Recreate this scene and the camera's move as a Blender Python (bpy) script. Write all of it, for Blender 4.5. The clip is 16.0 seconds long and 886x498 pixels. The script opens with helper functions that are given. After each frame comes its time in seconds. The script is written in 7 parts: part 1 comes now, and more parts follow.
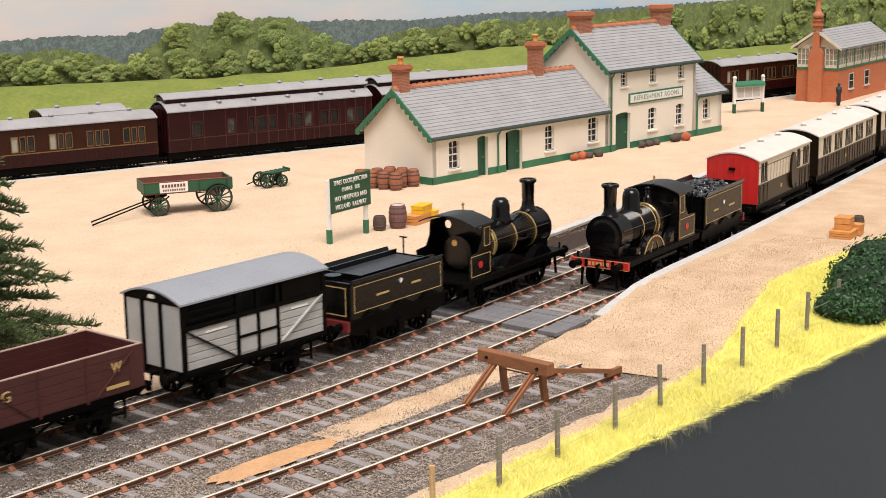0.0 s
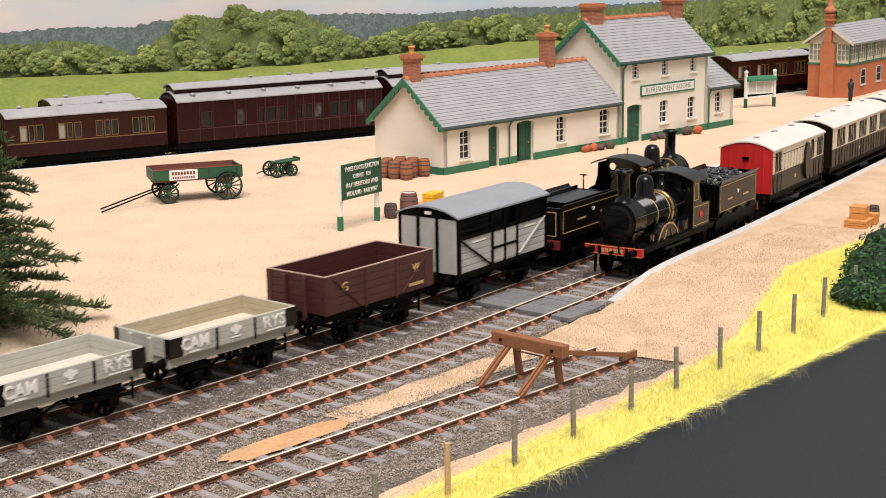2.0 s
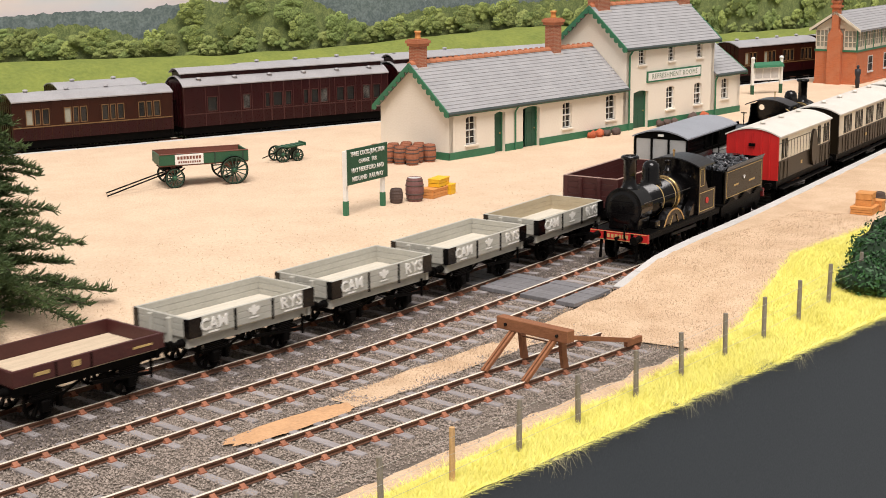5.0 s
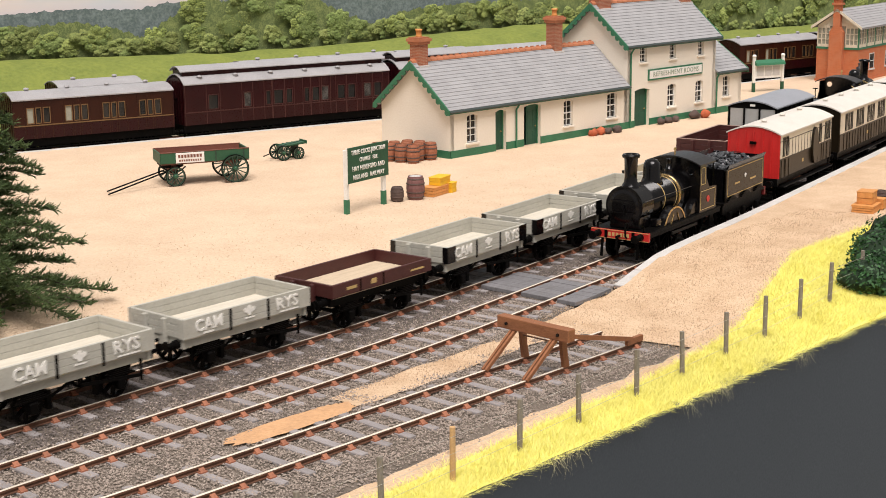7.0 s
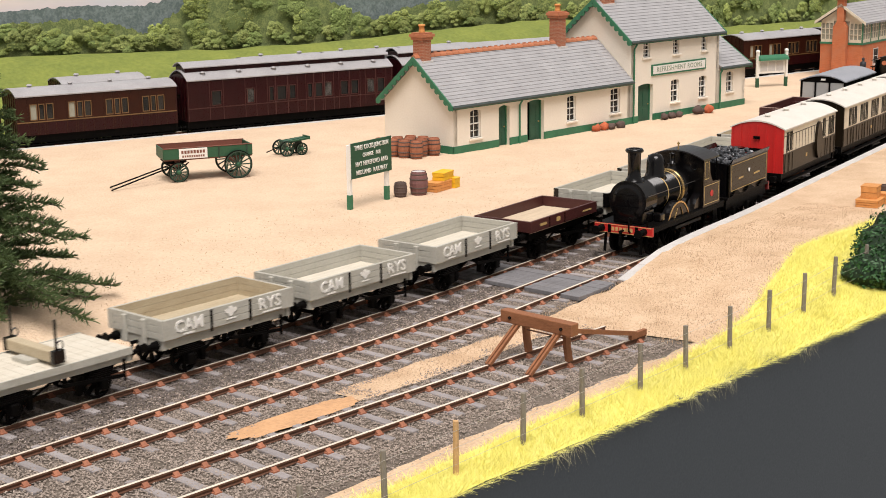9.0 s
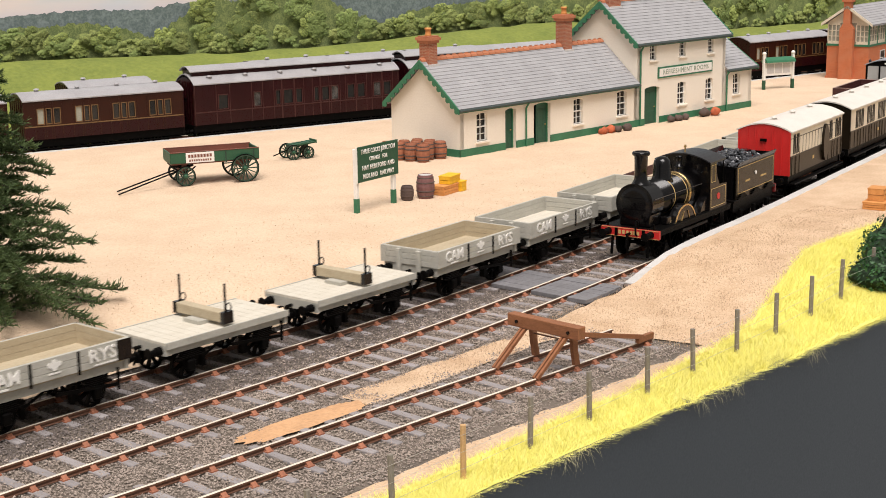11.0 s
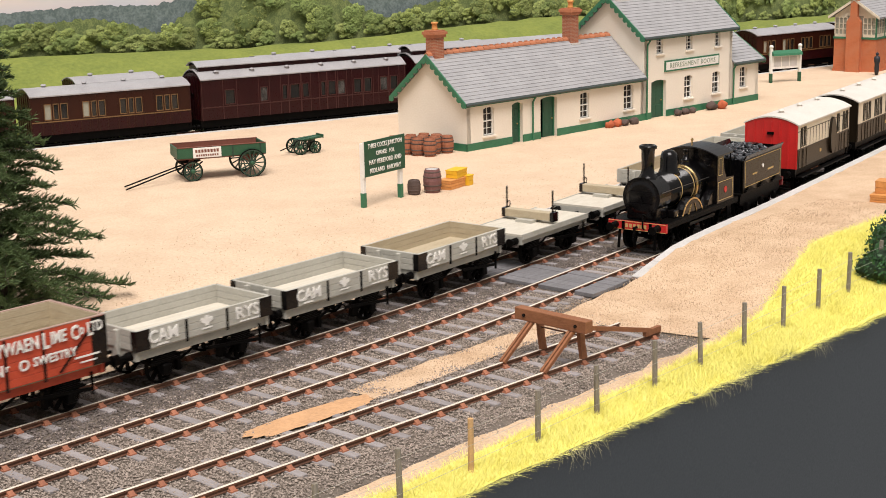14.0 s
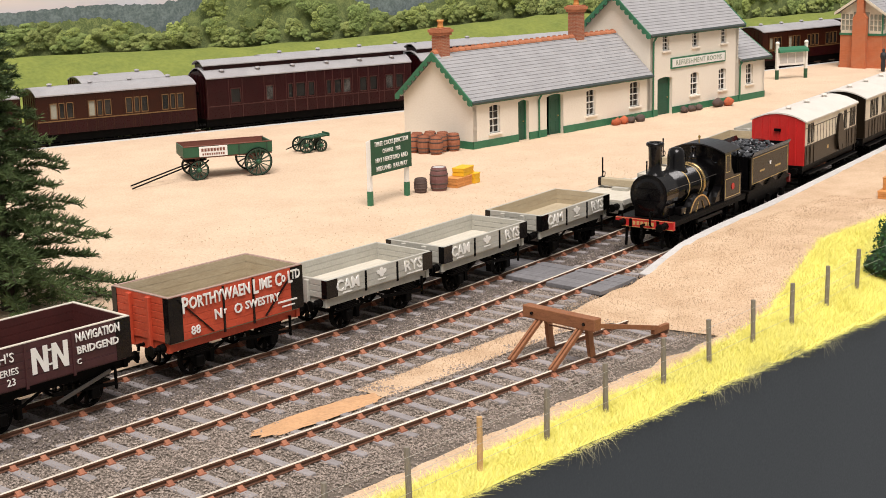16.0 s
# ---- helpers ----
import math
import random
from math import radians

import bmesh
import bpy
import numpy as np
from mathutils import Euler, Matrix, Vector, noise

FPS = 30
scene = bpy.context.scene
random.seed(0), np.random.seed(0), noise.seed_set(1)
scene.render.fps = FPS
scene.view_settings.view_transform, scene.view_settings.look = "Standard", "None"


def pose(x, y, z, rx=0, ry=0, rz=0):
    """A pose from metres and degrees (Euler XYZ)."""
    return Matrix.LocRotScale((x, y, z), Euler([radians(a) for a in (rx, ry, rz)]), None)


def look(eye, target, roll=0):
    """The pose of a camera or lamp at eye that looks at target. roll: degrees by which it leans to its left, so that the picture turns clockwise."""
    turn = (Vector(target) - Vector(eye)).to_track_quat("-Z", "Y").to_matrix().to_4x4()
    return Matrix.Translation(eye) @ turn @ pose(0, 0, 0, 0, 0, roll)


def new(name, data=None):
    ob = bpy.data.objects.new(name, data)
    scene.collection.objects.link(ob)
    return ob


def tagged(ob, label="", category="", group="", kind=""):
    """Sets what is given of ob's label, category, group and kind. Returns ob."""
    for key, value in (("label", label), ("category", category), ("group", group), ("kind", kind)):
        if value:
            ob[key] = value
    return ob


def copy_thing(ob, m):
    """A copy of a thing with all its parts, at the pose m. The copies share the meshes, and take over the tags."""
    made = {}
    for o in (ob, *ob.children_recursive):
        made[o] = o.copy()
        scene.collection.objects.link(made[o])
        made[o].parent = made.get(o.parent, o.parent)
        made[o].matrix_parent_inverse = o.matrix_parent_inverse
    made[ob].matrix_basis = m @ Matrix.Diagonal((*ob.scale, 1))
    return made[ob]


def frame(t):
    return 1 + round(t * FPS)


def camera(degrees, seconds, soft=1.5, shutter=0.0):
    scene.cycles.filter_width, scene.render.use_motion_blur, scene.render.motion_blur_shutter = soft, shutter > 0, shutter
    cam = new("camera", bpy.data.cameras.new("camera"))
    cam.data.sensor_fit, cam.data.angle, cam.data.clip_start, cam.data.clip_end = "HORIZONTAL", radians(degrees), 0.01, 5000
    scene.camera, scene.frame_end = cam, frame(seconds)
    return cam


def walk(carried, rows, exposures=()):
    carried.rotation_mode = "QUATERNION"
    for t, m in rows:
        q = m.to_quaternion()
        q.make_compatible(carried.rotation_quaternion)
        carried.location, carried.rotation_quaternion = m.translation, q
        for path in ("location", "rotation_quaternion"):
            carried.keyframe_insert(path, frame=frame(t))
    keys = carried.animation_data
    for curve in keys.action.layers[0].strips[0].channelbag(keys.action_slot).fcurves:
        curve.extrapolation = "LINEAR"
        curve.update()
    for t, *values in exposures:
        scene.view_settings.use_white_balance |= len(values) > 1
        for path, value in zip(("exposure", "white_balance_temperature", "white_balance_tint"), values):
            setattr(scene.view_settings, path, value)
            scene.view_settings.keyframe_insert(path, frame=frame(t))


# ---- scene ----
import collections

# All sizes below are those of the prototype in metres; the model is built to a scale of 1 : 76.2.
S = 1 / 76.2
cam = camera(33.06, 16.0, soft=0.9, shutter=0.5)
PATH = [
    (0, (-24.478, -32.935, 13.257), (13.007, -1.512, 2.888), -0.96),
    (0.5, (-24.495, -32.802, 13.060), (13.078, -1.462, 2.761), -0.93),
    (1, (-24.472, -32.653, 12.680), (13.081, -1.269, 2.445), -0.90),
    (1.5, (-24.442, -32.558, 12.525), (13.022, -1.063, 2.302), -0.81),
    (2, (-24.398, -32.543, 12.508), (12.984, -0.956, 2.269), -0.74),
    (2.5, (-24.403, -32.606, 12.542), (12.920, -0.976, 2.224), -0.69),
    (3, (-24.388, -32.541, 12.492), (12.921, -0.915, 2.111), -0.64),
    (3.5, (-24.413, -32.547, 12.476), (12.869, -0.925, 1.983), -0.62),
    (4, (-24.436, -32.557, 12.467), (12.811, -0.930, 1.865), -0.58),
    (6.5, (-24.336, -32.534, 12.474), (12.801, -0.827, 1.725), -0.62),
    (7, (-24.350, -32.540, 12.515), (12.786, -0.844, 1.729), -0.61),
    (7.5, (-24.371, -32.521, 12.459), (12.752, -0.823, 1.637), -0.59),
    (8, (-24.363, -32.507, 12.456), (12.743, -0.797, 1.610), -0.59),
    (8.5, (-24.372, -32.464, 12.446), (12.709, -0.732, 1.578), -0.60),
    (9, (-24.314, -32.535, 12.427), (12.722, -0.753, 1.551), -0.74),
    (11.5, (-24.328, -32.544, 12.478), (12.567, -0.569, 1.688), -0.93),
    (12, (-24.325, -32.495, 12.453), (12.552, -0.521, 1.603), -0.91),
    (12.5, (-24.345, -32.557, 12.414), (12.493, -0.551, 1.525), -0.93),
    (13, (-24.407, -32.607, 12.493), (12.399, -0.569, 1.590), -1.03),
    (13.5, (-24.326, -32.573, 12.474), (12.433, -0.487, 1.555), -1.09),
    (14, (-24.345, -32.562, 12.459), (12.370, -0.441, 1.493), -1.16),
    (14.5, (-24.384, -32.529, 12.470), (12.289, -0.381, 1.442), -1.17),
    (15, (-24.353, -32.482, 12.482), (12.262, -0.290, 1.389), -1.22),
    (15.5, (-24.305, -32.423, 12.471), (12.284, -0.206, 1.365), -1.30),
    (16, (-24.322, -32.447, 12.440), (12.269, -0.205, 1.415), -1.39),
]


def small(p):
    return tuple(v * S for v in p)


walk(cam, [(t, look(small(eye), small(target), roll)) for t, eye, target, roll in PATH])

# ---- world and light ----
world = bpy.data.worlds.new("hall")
scene.world = world
world.use_nodes = True
bg = world.node_tree.nodes["Background"]
bg.inputs["Color"].default_value = (1.0, 0.955, 0.915, 1)
bg.inputs["Strength"].default_value = 0.30
# added broad sun lamp, stands in for the hall's unseen overhead lights
sun = new("overhead_fill", bpy.data.lights.new("overhead_fill", "SUN"))
sun.data.energy, sun.data.angle, sun.data.color = 3.55, radians(38), (1.0, 0.935, 0.905)
sun.matrix_world = look((-0.55, -0.55, 1.6), (0, 0, 0))
scene.view_settings.exposure = 0.40


# ---- materials ----
def material(name, col, rough=0.6, metal=0.0, col2=None, size=0.6, mix=0.5, bump=0.15, fine=0.06, spec=0.5, piece=0.0, streak=(1, 1, 1)):
    """Two scales of noise on a base colour; sizes in prototype metres; piece varies it from one piece to the next."""
    m = bpy.data.materials.new(name)
    m.use_nodes = True
    nt = m.node_tree
    N, L = nt.nodes, nt.links
    b = N["Principled BSDF"]
    b.inputs["Metallic"].default_value = metal
    b.inputs["Specular IOR Level"].default_value = spec
    tc = N.new("ShaderNodeTexCoord")
    mp = N.new("ShaderNodeMapping")
    mp.inputs["Scale"].default_value = [k / S for k in streak]
    L.new(tc.outputs["Object"], mp.inputs["Vector"])
    big, sml = N.new("ShaderNodeTexNoise"), N.new("ShaderNodeTexNoise")
    big.inputs["Scale"].default_value, big.inputs["Detail"].default_value = 1 / size, 4
    sml.inputs["Scale"].default_value, sml.inputs["Detail"].default_value = 1 / fine, 3
    for n in (big, sml):
        L.new(mp.outputs["Vector"], n.inputs["Vector"])
    c2 = col2 or [min(1, k * 0.72) for k in col]
    mx = N.new("ShaderNodeMix")
    mx.data_type = "RGBA"
    mx.inputs["A"].default_value, mx.inputs["B"].default_value = (*col, 1), (*c2, 1)
    ad = N.new("ShaderNodeMath")
    ad.operation = "ADD"
    L.new(big.outputs["Fac"], ad.inputs[0]), L.new(sml.outputs["Fac"], ad.inputs[1])
    ra = N.new("ShaderNodeMapRange")
    ra.inputs["From Min"].default_value, ra.inputs["From Max"].default_value = 0.75, 1.3
    ra.inputs["To Max"].default_value = mix * 1.6
    L.new(ad.outputs[0], ra.inputs["Value"])
    L.new(ra.outputs["Result"], mx.inputs["Factor"])
    out = mx.outputs["Result"]
    if piece:
        oi, ge = N.new("ShaderNodeObjectInfo"), N.new("ShaderNodeNewGeometry")
        s2 = N.new("ShaderNodeMath")
        s2.operation = "ADD"
        L.new(oi.outputs["Random"], s2.inputs[0]), L.new(ge.outputs["Random Per Island"], s2.inputs[1])
        r2 = N.new("ShaderNodeMapRange")
        r2.inputs["From Max"].default_value = 2
        r2.inputs["To Min"].default_value, r2.inputs["To Max"].default_value = 1 - piece, 1 + piece
        L.new(s2.outputs[0], r2.inputs["Value"])
        hs = N.new("ShaderNodeHueSaturation")
        L.new(r2.outputs["Result"], hs.inputs["Value"])
        L.new(out, hs.inputs["Color"])
        out = hs.outputs["Color"]
    L.new(out, b.inputs["Base Color"])
    rr = N.new("ShaderNodeMapRange")
    rr.inputs["To Min"].default_value, rr.inputs["To Max"].default_value = max(0.03, rough - 0.12), min(1, rough + 0.12)
    L.new(sml.outputs["Fac"], rr.inputs["Value"])
    L.new(rr.outputs["Result"], b.inputs["Roughness"])
    if bump:
        bp = N.new("ShaderNodeBump")
        bp.inputs["Strength"].default_value, bp.inputs["Distance"].default_value = bump, fine * S
        L.new(sml.outputs["Fac"], bp.inputs["Height"])
        L.new(bp.outputs["Normal"], b.inputs["Normal"])
    return m


def brick_material(name, c1, c2, mortar, w=0.225, h=0.075):
    m = material(name, c1, 0.85)
    nt = m.node_tree
    N, L = nt.nodes, nt.links
    tc, sx, cb = N.new("ShaderNodeTexCoord"), N.new("ShaderNodeSeparateXYZ"), N.new("ShaderNodeCombineXYZ")
    L.new(tc.outputs["Object"], sx.inputs["Vector"])
    ad = N.new("ShaderNodeMath")
    L.new(sx.outputs["X"], ad.inputs[0]), L.new(sx.outputs["Y"], ad.inputs[1])
    L.new(ad.outputs[0], cb.inputs["X"]), L.new(sx.outputs["Z"], cb.inputs["Y"])
    t = N.new("ShaderNodeTexBrick")
    L.new(cb.outputs["Vector"], t.inputs["Vector"])
    t.inputs["Color1"].default_value, t.inputs["Color2"].default_value, t.inputs["Mortar"].default_value = (*c1, 1), (*c2, 1), (*mortar, 1)
    t.inputs["Scale"].default_value = 1 / S
    t.inputs["Brick Width"].default_value, t.inputs["Row Height"].default_value, t.inputs["Mortar Size"].default_value = w, h, 0.008
    b = N["Principled BSDF"]
    L.new(t.outputs["Color"], b.inputs["Base Color"])
    return m


M = {}
M["sand"] = material("sand", (0.68, 0.525, 0.375), 0.95, col2=(0.58, 0.42, 0.29), size=1.8, mix=0.55, bump=0.8, fine=0.11, spec=0.2)
M["gravel"] = material("gravel_sand", (0.69, 0.51, 0.35), 0.95, col2=(0.50, 0.34, 0.21), size=1.4, mix=0.6, bump=1.0, fine=0.075, spec=0.2)
M["mud"] = material("ochre_mud", (0.64, 0.37, 0.19), 0.6, size=0.8, bump=0.3, fine=0.1)
M["ballast_bed"] = material("ballast_bed", (0.19, 0.155, 0.125), 0.95, col2=(0.08, 0.065, 0.05), size=0.5, bump=0.8, fine=0.09)
M["stone"] = material("ballast_stone", (0.36, 0.30, 0.255), 0.9, col2=(0.19, 0.155, 0.128), size=0.7, bump=0.2, fine=0.04, piece=0.55)
M["deepstone"] = material("darker_ballast_stone", (0.185, 0.155, 0.14), 0.8, col2=(0.09, 0.072, 0.062), size=0.7, bump=0.2, fine=0.04, piece=0.55)
M["sleeper"] = material("weathered_sleeper", (0.33, 0.305, 0.305), 0.85, col2=(0.20, 0.175, 0.165), size=0.5, bump=0.5, fine=0.05, piece=0.25, streak=(3, 0.4, 1))
M["rust"] = material("rusty_rail", (0.17, 0.075, 0.04), 0.75, col2=(0.09, 0.045, 0.03), size=0.5, bump=0.3, fine=0.05)
M["chair"] = material("orange_rust", (0.37, 0.15, 0.08), 0.8, col2=(0.27, 0.10, 0.06), size=0.3, bump=0.3, fine=0.04, piece=0.25)
# polished rail tops; their highlight is put into the pale base colour
M["steel"] = material("polished_rail", (0.88, 0.78, 0.64), 0.4, 0.2, size=1.2, bump=0.05)
M["coping"] = material("pale_coping", (0.56, 0.54, 0.52), 0.8, col2=(0.44, 0.42, 0.39), size=0.7, bump=0.2, piece=0.12)
M["boards"] = material("grey_crossing_boards", (0.20, 0.195, 0.205), 0.75, col2=(0.12, 0.115, 0.115), size=0.6, bump=0.3, streak=(0.4, 3, 1), piece=0.15)
M["fascia"] = material("dark_grey_fascia", (0.042, 0.05, 0.058), 0.5, size=6, mix=0.25, bump=0.05)
M["grass"] = material("yellow_static_grass", (0.86, 0.82, 0.29), 0.8, col2=(0.80, 0.74, 0.20), size=1.6, bump=0, piece=0.10, spec=0.1)
M["grass_bed"] = material("yellow_grass_bed", (0.82, 0.76, 0.22), 0.9, col2=(0.72, 0.65, 0.15), size=0.6, bump=0.6, fine=0.08)
M["field"] = material("green_field", (0.195, 0.225, 0.04), 0.95, col2=(0.115, 0.15, 0.028), size=2.2, bump=0.3, fine=0.3)
M["wood"] = material("brown_timber", (0.29, 0.115, 0.05), 0.65, col2=(0.19, 0.075, 0.03), size=0.4, bump=0.3, streak=(2, 0.6, 2))
M["post"] = material("grey_post", (0.27, 0.235, 0.19), 0.9, col2=(0.15, 0.13, 0.10), size=0.3, bump=0.4, streak=(3, 3, 0.5))
M["newpost"] = material("fresh_timber_post", (0.60, 0.37, 0.17), 0.8, size=0.3, bump=0.2)
M["wire"] = material("pale_wire", (0.5, 0.47, 0.42), 0.5, 0.3)
M["render"] = material("cream_render", (0.80, 0.735, 0.63), 0.85, col2=(0.74, 0.665, 0.555), size=1.6, mix=0.4, bump=0.15, fine=0.1)
M["green"] = material("green_paint", (0.035, 0.17, 0.085), 0.5, col2=(0.025, 0.12, 0.06), size=0.7, bump=0.1)
# the green trim paint again, darkened for the shade of the door recess
M["shaded_green"] = material("shaded_door_green", (0.018, 0.088, 0.05), 0.45, col2=(0.012, 0.06, 0.035), size=0.5, bump=0.08)
M["white"] = material("white_paint", (0.82, 0.80, 0.75), 0.55, col2=(0.72, 0.69, 0.63), size=0.6, bump=0.08)
M["slate"] = material("grey_slate", (0.36, 0.355, 0.36), 0.6, col2=(0.28, 0.275, 0.28), size=0.8, mix=0.6, bump=0.2, piece=0.06)
M["lead"] = material("lead_gutter", (0.05, 0.07, 0.065), 0.6)
M["brick"] = brick_material("red_brick", (0.37, 0.115, 0.055), (0.27, 0.08, 0.04), (0.42, 0.27, 0.18))
M["boxbrick"] = brick_material("orange_brick", (0.52, 0.15, 0.055), (0.43, 0.115, 0.04), (0.45, 0.2, 0.11))
M["terracotta"] = material("terracotta", (0.44, 0.165, 0.08), 0.75, col2=(0.34, 0.12, 0.055), size=0.4, piece=0.2)
M["pane"] = material("dark_pane", (0.012, 0.013, 0.014), 0.12, size=1, bump=0)
# near black, stands in for the shade of unlit insides
M["dark"] = material("unlit_interior_shade", (0.012, 0.012, 0.013), 0.9)
M["black"] = material("black_paint", (0.002, 0.002, 0.0025), 0.2, col2=(0.005, 0.004, 0.004), size=0.5, bump=0.03, spec=0.38)
M["frame"] = material("matt_black_underframe", (0.002, 0.002, 0.002), 0.45, col2=(0.005, 0.004, 0.0035), size=0.4, bump=0.2, spec=0.06)
# black paint lifted to blue-grey, its sheen put into the colour
M["wellgrey"] = material("black_with_sheen", (0.045, 0.05, 0.058), 0.4, col2=(0.02, 0.022, 0.026), size=0.8, bump=0.05)
M["brass"] = material("polished_brass", (0.70, 0.49, 0.22), 0.28, 0.9, size=0.4, bump=0)
M["lining"] = material("gold_lining", (0.56, 0.39, 0.15), 0.5, size=0.4, bump=0)
M["red"] = material("bright_red_paint", (0.55, 0.022, 0.02), 0.4, col2=(0.42, 0.018, 0.016), size=0.5, bump=0.08)
M["pored"] = material("orange_red_wagon_paint", (0.54, 0.072, 0.028), 0.55, col2=(0.40, 0.05, 0.02), size=0.6, bump=0.15)
# raised colour with strong change by lump paints the glints
M["coal"] = material("coal", (0.07, 0.073, 0.08), 0.14, col2=(0.02, 0.02, 0.022), size=0.15, piece=0.8)
M["greywag"] = material("light_grey_wagon_paint", (0.46, 0.445, 0.39), 0.65, col2=(0.35, 0.335, 0.285), size=0.7, bump=0.2)
M["greyfloor"] = material("pale_wagon_floor", (0.62, 0.58, 0.49), 0.8, col2=(0.50, 0.45, 0.36), size=0.6, bump=0.2, streak=(0.5, 3, 1))
M["plank"] = material("bare_plank", (0.46, 0.39, 0.27), 0.8, col2=(0.35, 0.28, 0.18), size=0.5, bump=0.2, streak=(0.5, 1, 3))
M["brownwag"] = material("dark_brown_wagon_paint", (0.068, 0.016, 0.014), 0.5, col2=(0.044, 0.011, 0.01), size=0.6, bump=0.15)
M["nnwag"] = material("maroon_black_wagon_paint", (0.065, 0.018, 0.02), 0.5, col2=(0.04, 0.012, 0.012), size=0.6, bump=0.12)
M["ochrefloor"] = material("sandy_wagon_floor", (0.60, 0.48, 0.34), 0.85, size=0.5, bump=0.2, streak=(0.5, 3, 1))
M["vanside"] = material("pale_van_boards", (0.44, 0.435, 0.42), 0.65, col2=(0.35, 0.34, 0.32), size=0.6, bump=0.2)
M["vanroof"] = material("grey_van_roof", (0.29, 0.305, 0.34), 0.45, col2=(0.23, 0.24, 0.265), size=1.0, mix=0.4, bump=0.1)
M["maroon"] = material("crimson_lake", (0.024, 0.003, 0.0045), 0.3, col2=(0.014, 0.002, 0.003), size=0.8, bump=0.05, spec=0.25)
M["teak"] = material("brown_red_coach", (0.034, 0.008, 0.0035), 0.35, col2=(0.018, 0.005, 0.003), size=0.8, bump=0.05, spec=0.25)
M["maroonline"] = material("crimson_moulding", (0.05, 0.010, 0.009), 0.4, size=0.6, bump=0.03)
M["pane3"] = material("dim_grey_pane", (0.10, 0.095, 0.09), 0.15, col2=(0.02, 0.02, 0.02), size=0.5, mix=0.8, bump=0)
M["roofgrey"] = material("grey_coach_roof", (0.36, 0.35, 0.355), 0.5, col2=(0.25, 0.24, 0.245), size=1.0, bump=0.1)
M["roofwhite"] = material("white_coach_roof", (0.68, 0.64, 0.58), 0.6, col2=(0.56, 0.52, 0.46), size=1.2, bump=0.1)
M["cream"] = material("cream_coach_panel", (0.72, 0.64, 0.50), 0.45, size=0.6, bump=0.05)
M["bronze"] = material("bronze_green_coach", (0.014, 0.0095, 0.005), 0.35, size=0.6, bump=0.05, spec=0.25)
M["barrel"] = material("barrel_oak", (0.33, 0.12, 0.06), 0.7, col2=(0.20, 0.07, 0.035), size=0.3, bump=0.25, streak=(2, 2, 0.5), piece=0.2)
M["keg"] = material("purple_brown_keg", (0.17, 0.075, 0.07), 0.6, size=0.3, piece=0.2)
M["yellow"] = material("yellow_crate_paint", (0.80, 0.48, 0.02), 0.6, col2=(0.68, 0.36, 0.015), size=0.3)
M["orange"] = material("orange_crate_timber", (0.66, 0.30, 0.09), 0.7, col2=(0.5, 0.2, 0.05), size=0.3, piece=0.15)
M["sack"] = material("dark_bundle", (0.09, 0.06, 0.05), 0.9, size=0.3, piece=0.3)
M["redsack"] = material("orange_red_bundle", (0.42, 0.10, 0.04), 0.85, size=0.3, piece=0.3)
M["cartgreen"] = material("cart_green", (0.022, 0.09, 0.042), 0.5, size=0.5)
M["cartwheel"] = material("cart_wheel_green", (0.02, 0.055, 0.032), 0.5, col2=(0.012, 0.03, 0.02), size=0.3)
M["cartred"] = material("cart_inside_brown", (0.20, 0.07, 0.045), 0.6, size=0.5)
M["signgreen"] = material("sign_green", (0.018, 0.085, 0.04), 0.5, size=0.6, bump=0.05)
M["needle"] = material("fir_needles", (0.115, 0.165, 0.06), 0.7, col2=(0.035, 0.058, 0.024), size=0.6, piece=0.5, spec=0.25)
M["bark"] = material("bark", (0.055, 0.04, 0.03), 0.9, bump=0.6)
M["hedge"] = material("hedge_leaf", (0.03, 0.11, 0.025), 0.6, col2=(0.016, 0.06, 0.015), size=0.5, piece=0.5)
# near-black green that paints the shade deep inside the bushes
M["hedge_shade"] = material("hedge_shade", (0.008, 0.025, 0.007), 0.95)
M["figure"] = material("painted_figure", (0.02, 0.02, 0.025), 0.6)

M["wallbrick"] = brick_material("dark_platform_brick", (0.16, 0.11, 0.09), (0.11, 0.08, 0.065), (0.2, 0.17, 0.14))
M["vanblack"] = material("satin_black_roof", (0.012, 0.012, 0.014), 0.35, size=0.7, bump=0.05)
M["rodsteel"] = material("oily_steel", (0.16, 0.15, 0.14), 0.4, 0.8, size=0.4)
M["olive"] = material("dark_olive_panel", (0.007, 0.0055, 0.004), 0.3, size=0.6, bump=0.05, spec=0.25)
M["darkred"] = material("dull_red_beam", (0.2, 0.02, 0.02), 0.5)
M["pane2"] = material("curtained_pane", (0.33, 0.33, 0.27), 0.25, size=0.5, bump=0)
M["straw"] = material("pale_straw", (0.5, 0.46, 0.28), 0.8, size=0.5, piece=0.4)
M["sky"] = material("painted_sky", (0.40, 0.64, 0.82), 0.9, col2=(0.82, 0.70, 0.66), size=7, mix=0.72, bump=0, fine=30, streak=(0.5, 0.5, 1.6))
M["hill"] = material("painted_hill", (0.22, 0.265, 0.26), 0.9, col2=(0.12, 0.155, 0.15), size=0.45, mix=0.8, fine=0.15, bump=0)
M["wood_mid"] = material("painted_wood", (0.26, 0.30, 0.105), 0.9, col2=(0.13, 0.17, 0.06), size=0.4, mix=0.9, bump=0, fine=0.1)
M["dullgold"] = material("dull_gold_lining", (0.16, 0.085, 0.03), 0.5, bump=0)
M["leaf_a"] = material("leaf_a", (0.28, 0.31, 0.105), 0.85, col2=(0.125, 0.175, 0.05), size=0.9, piece=0.35, spec=0.15)
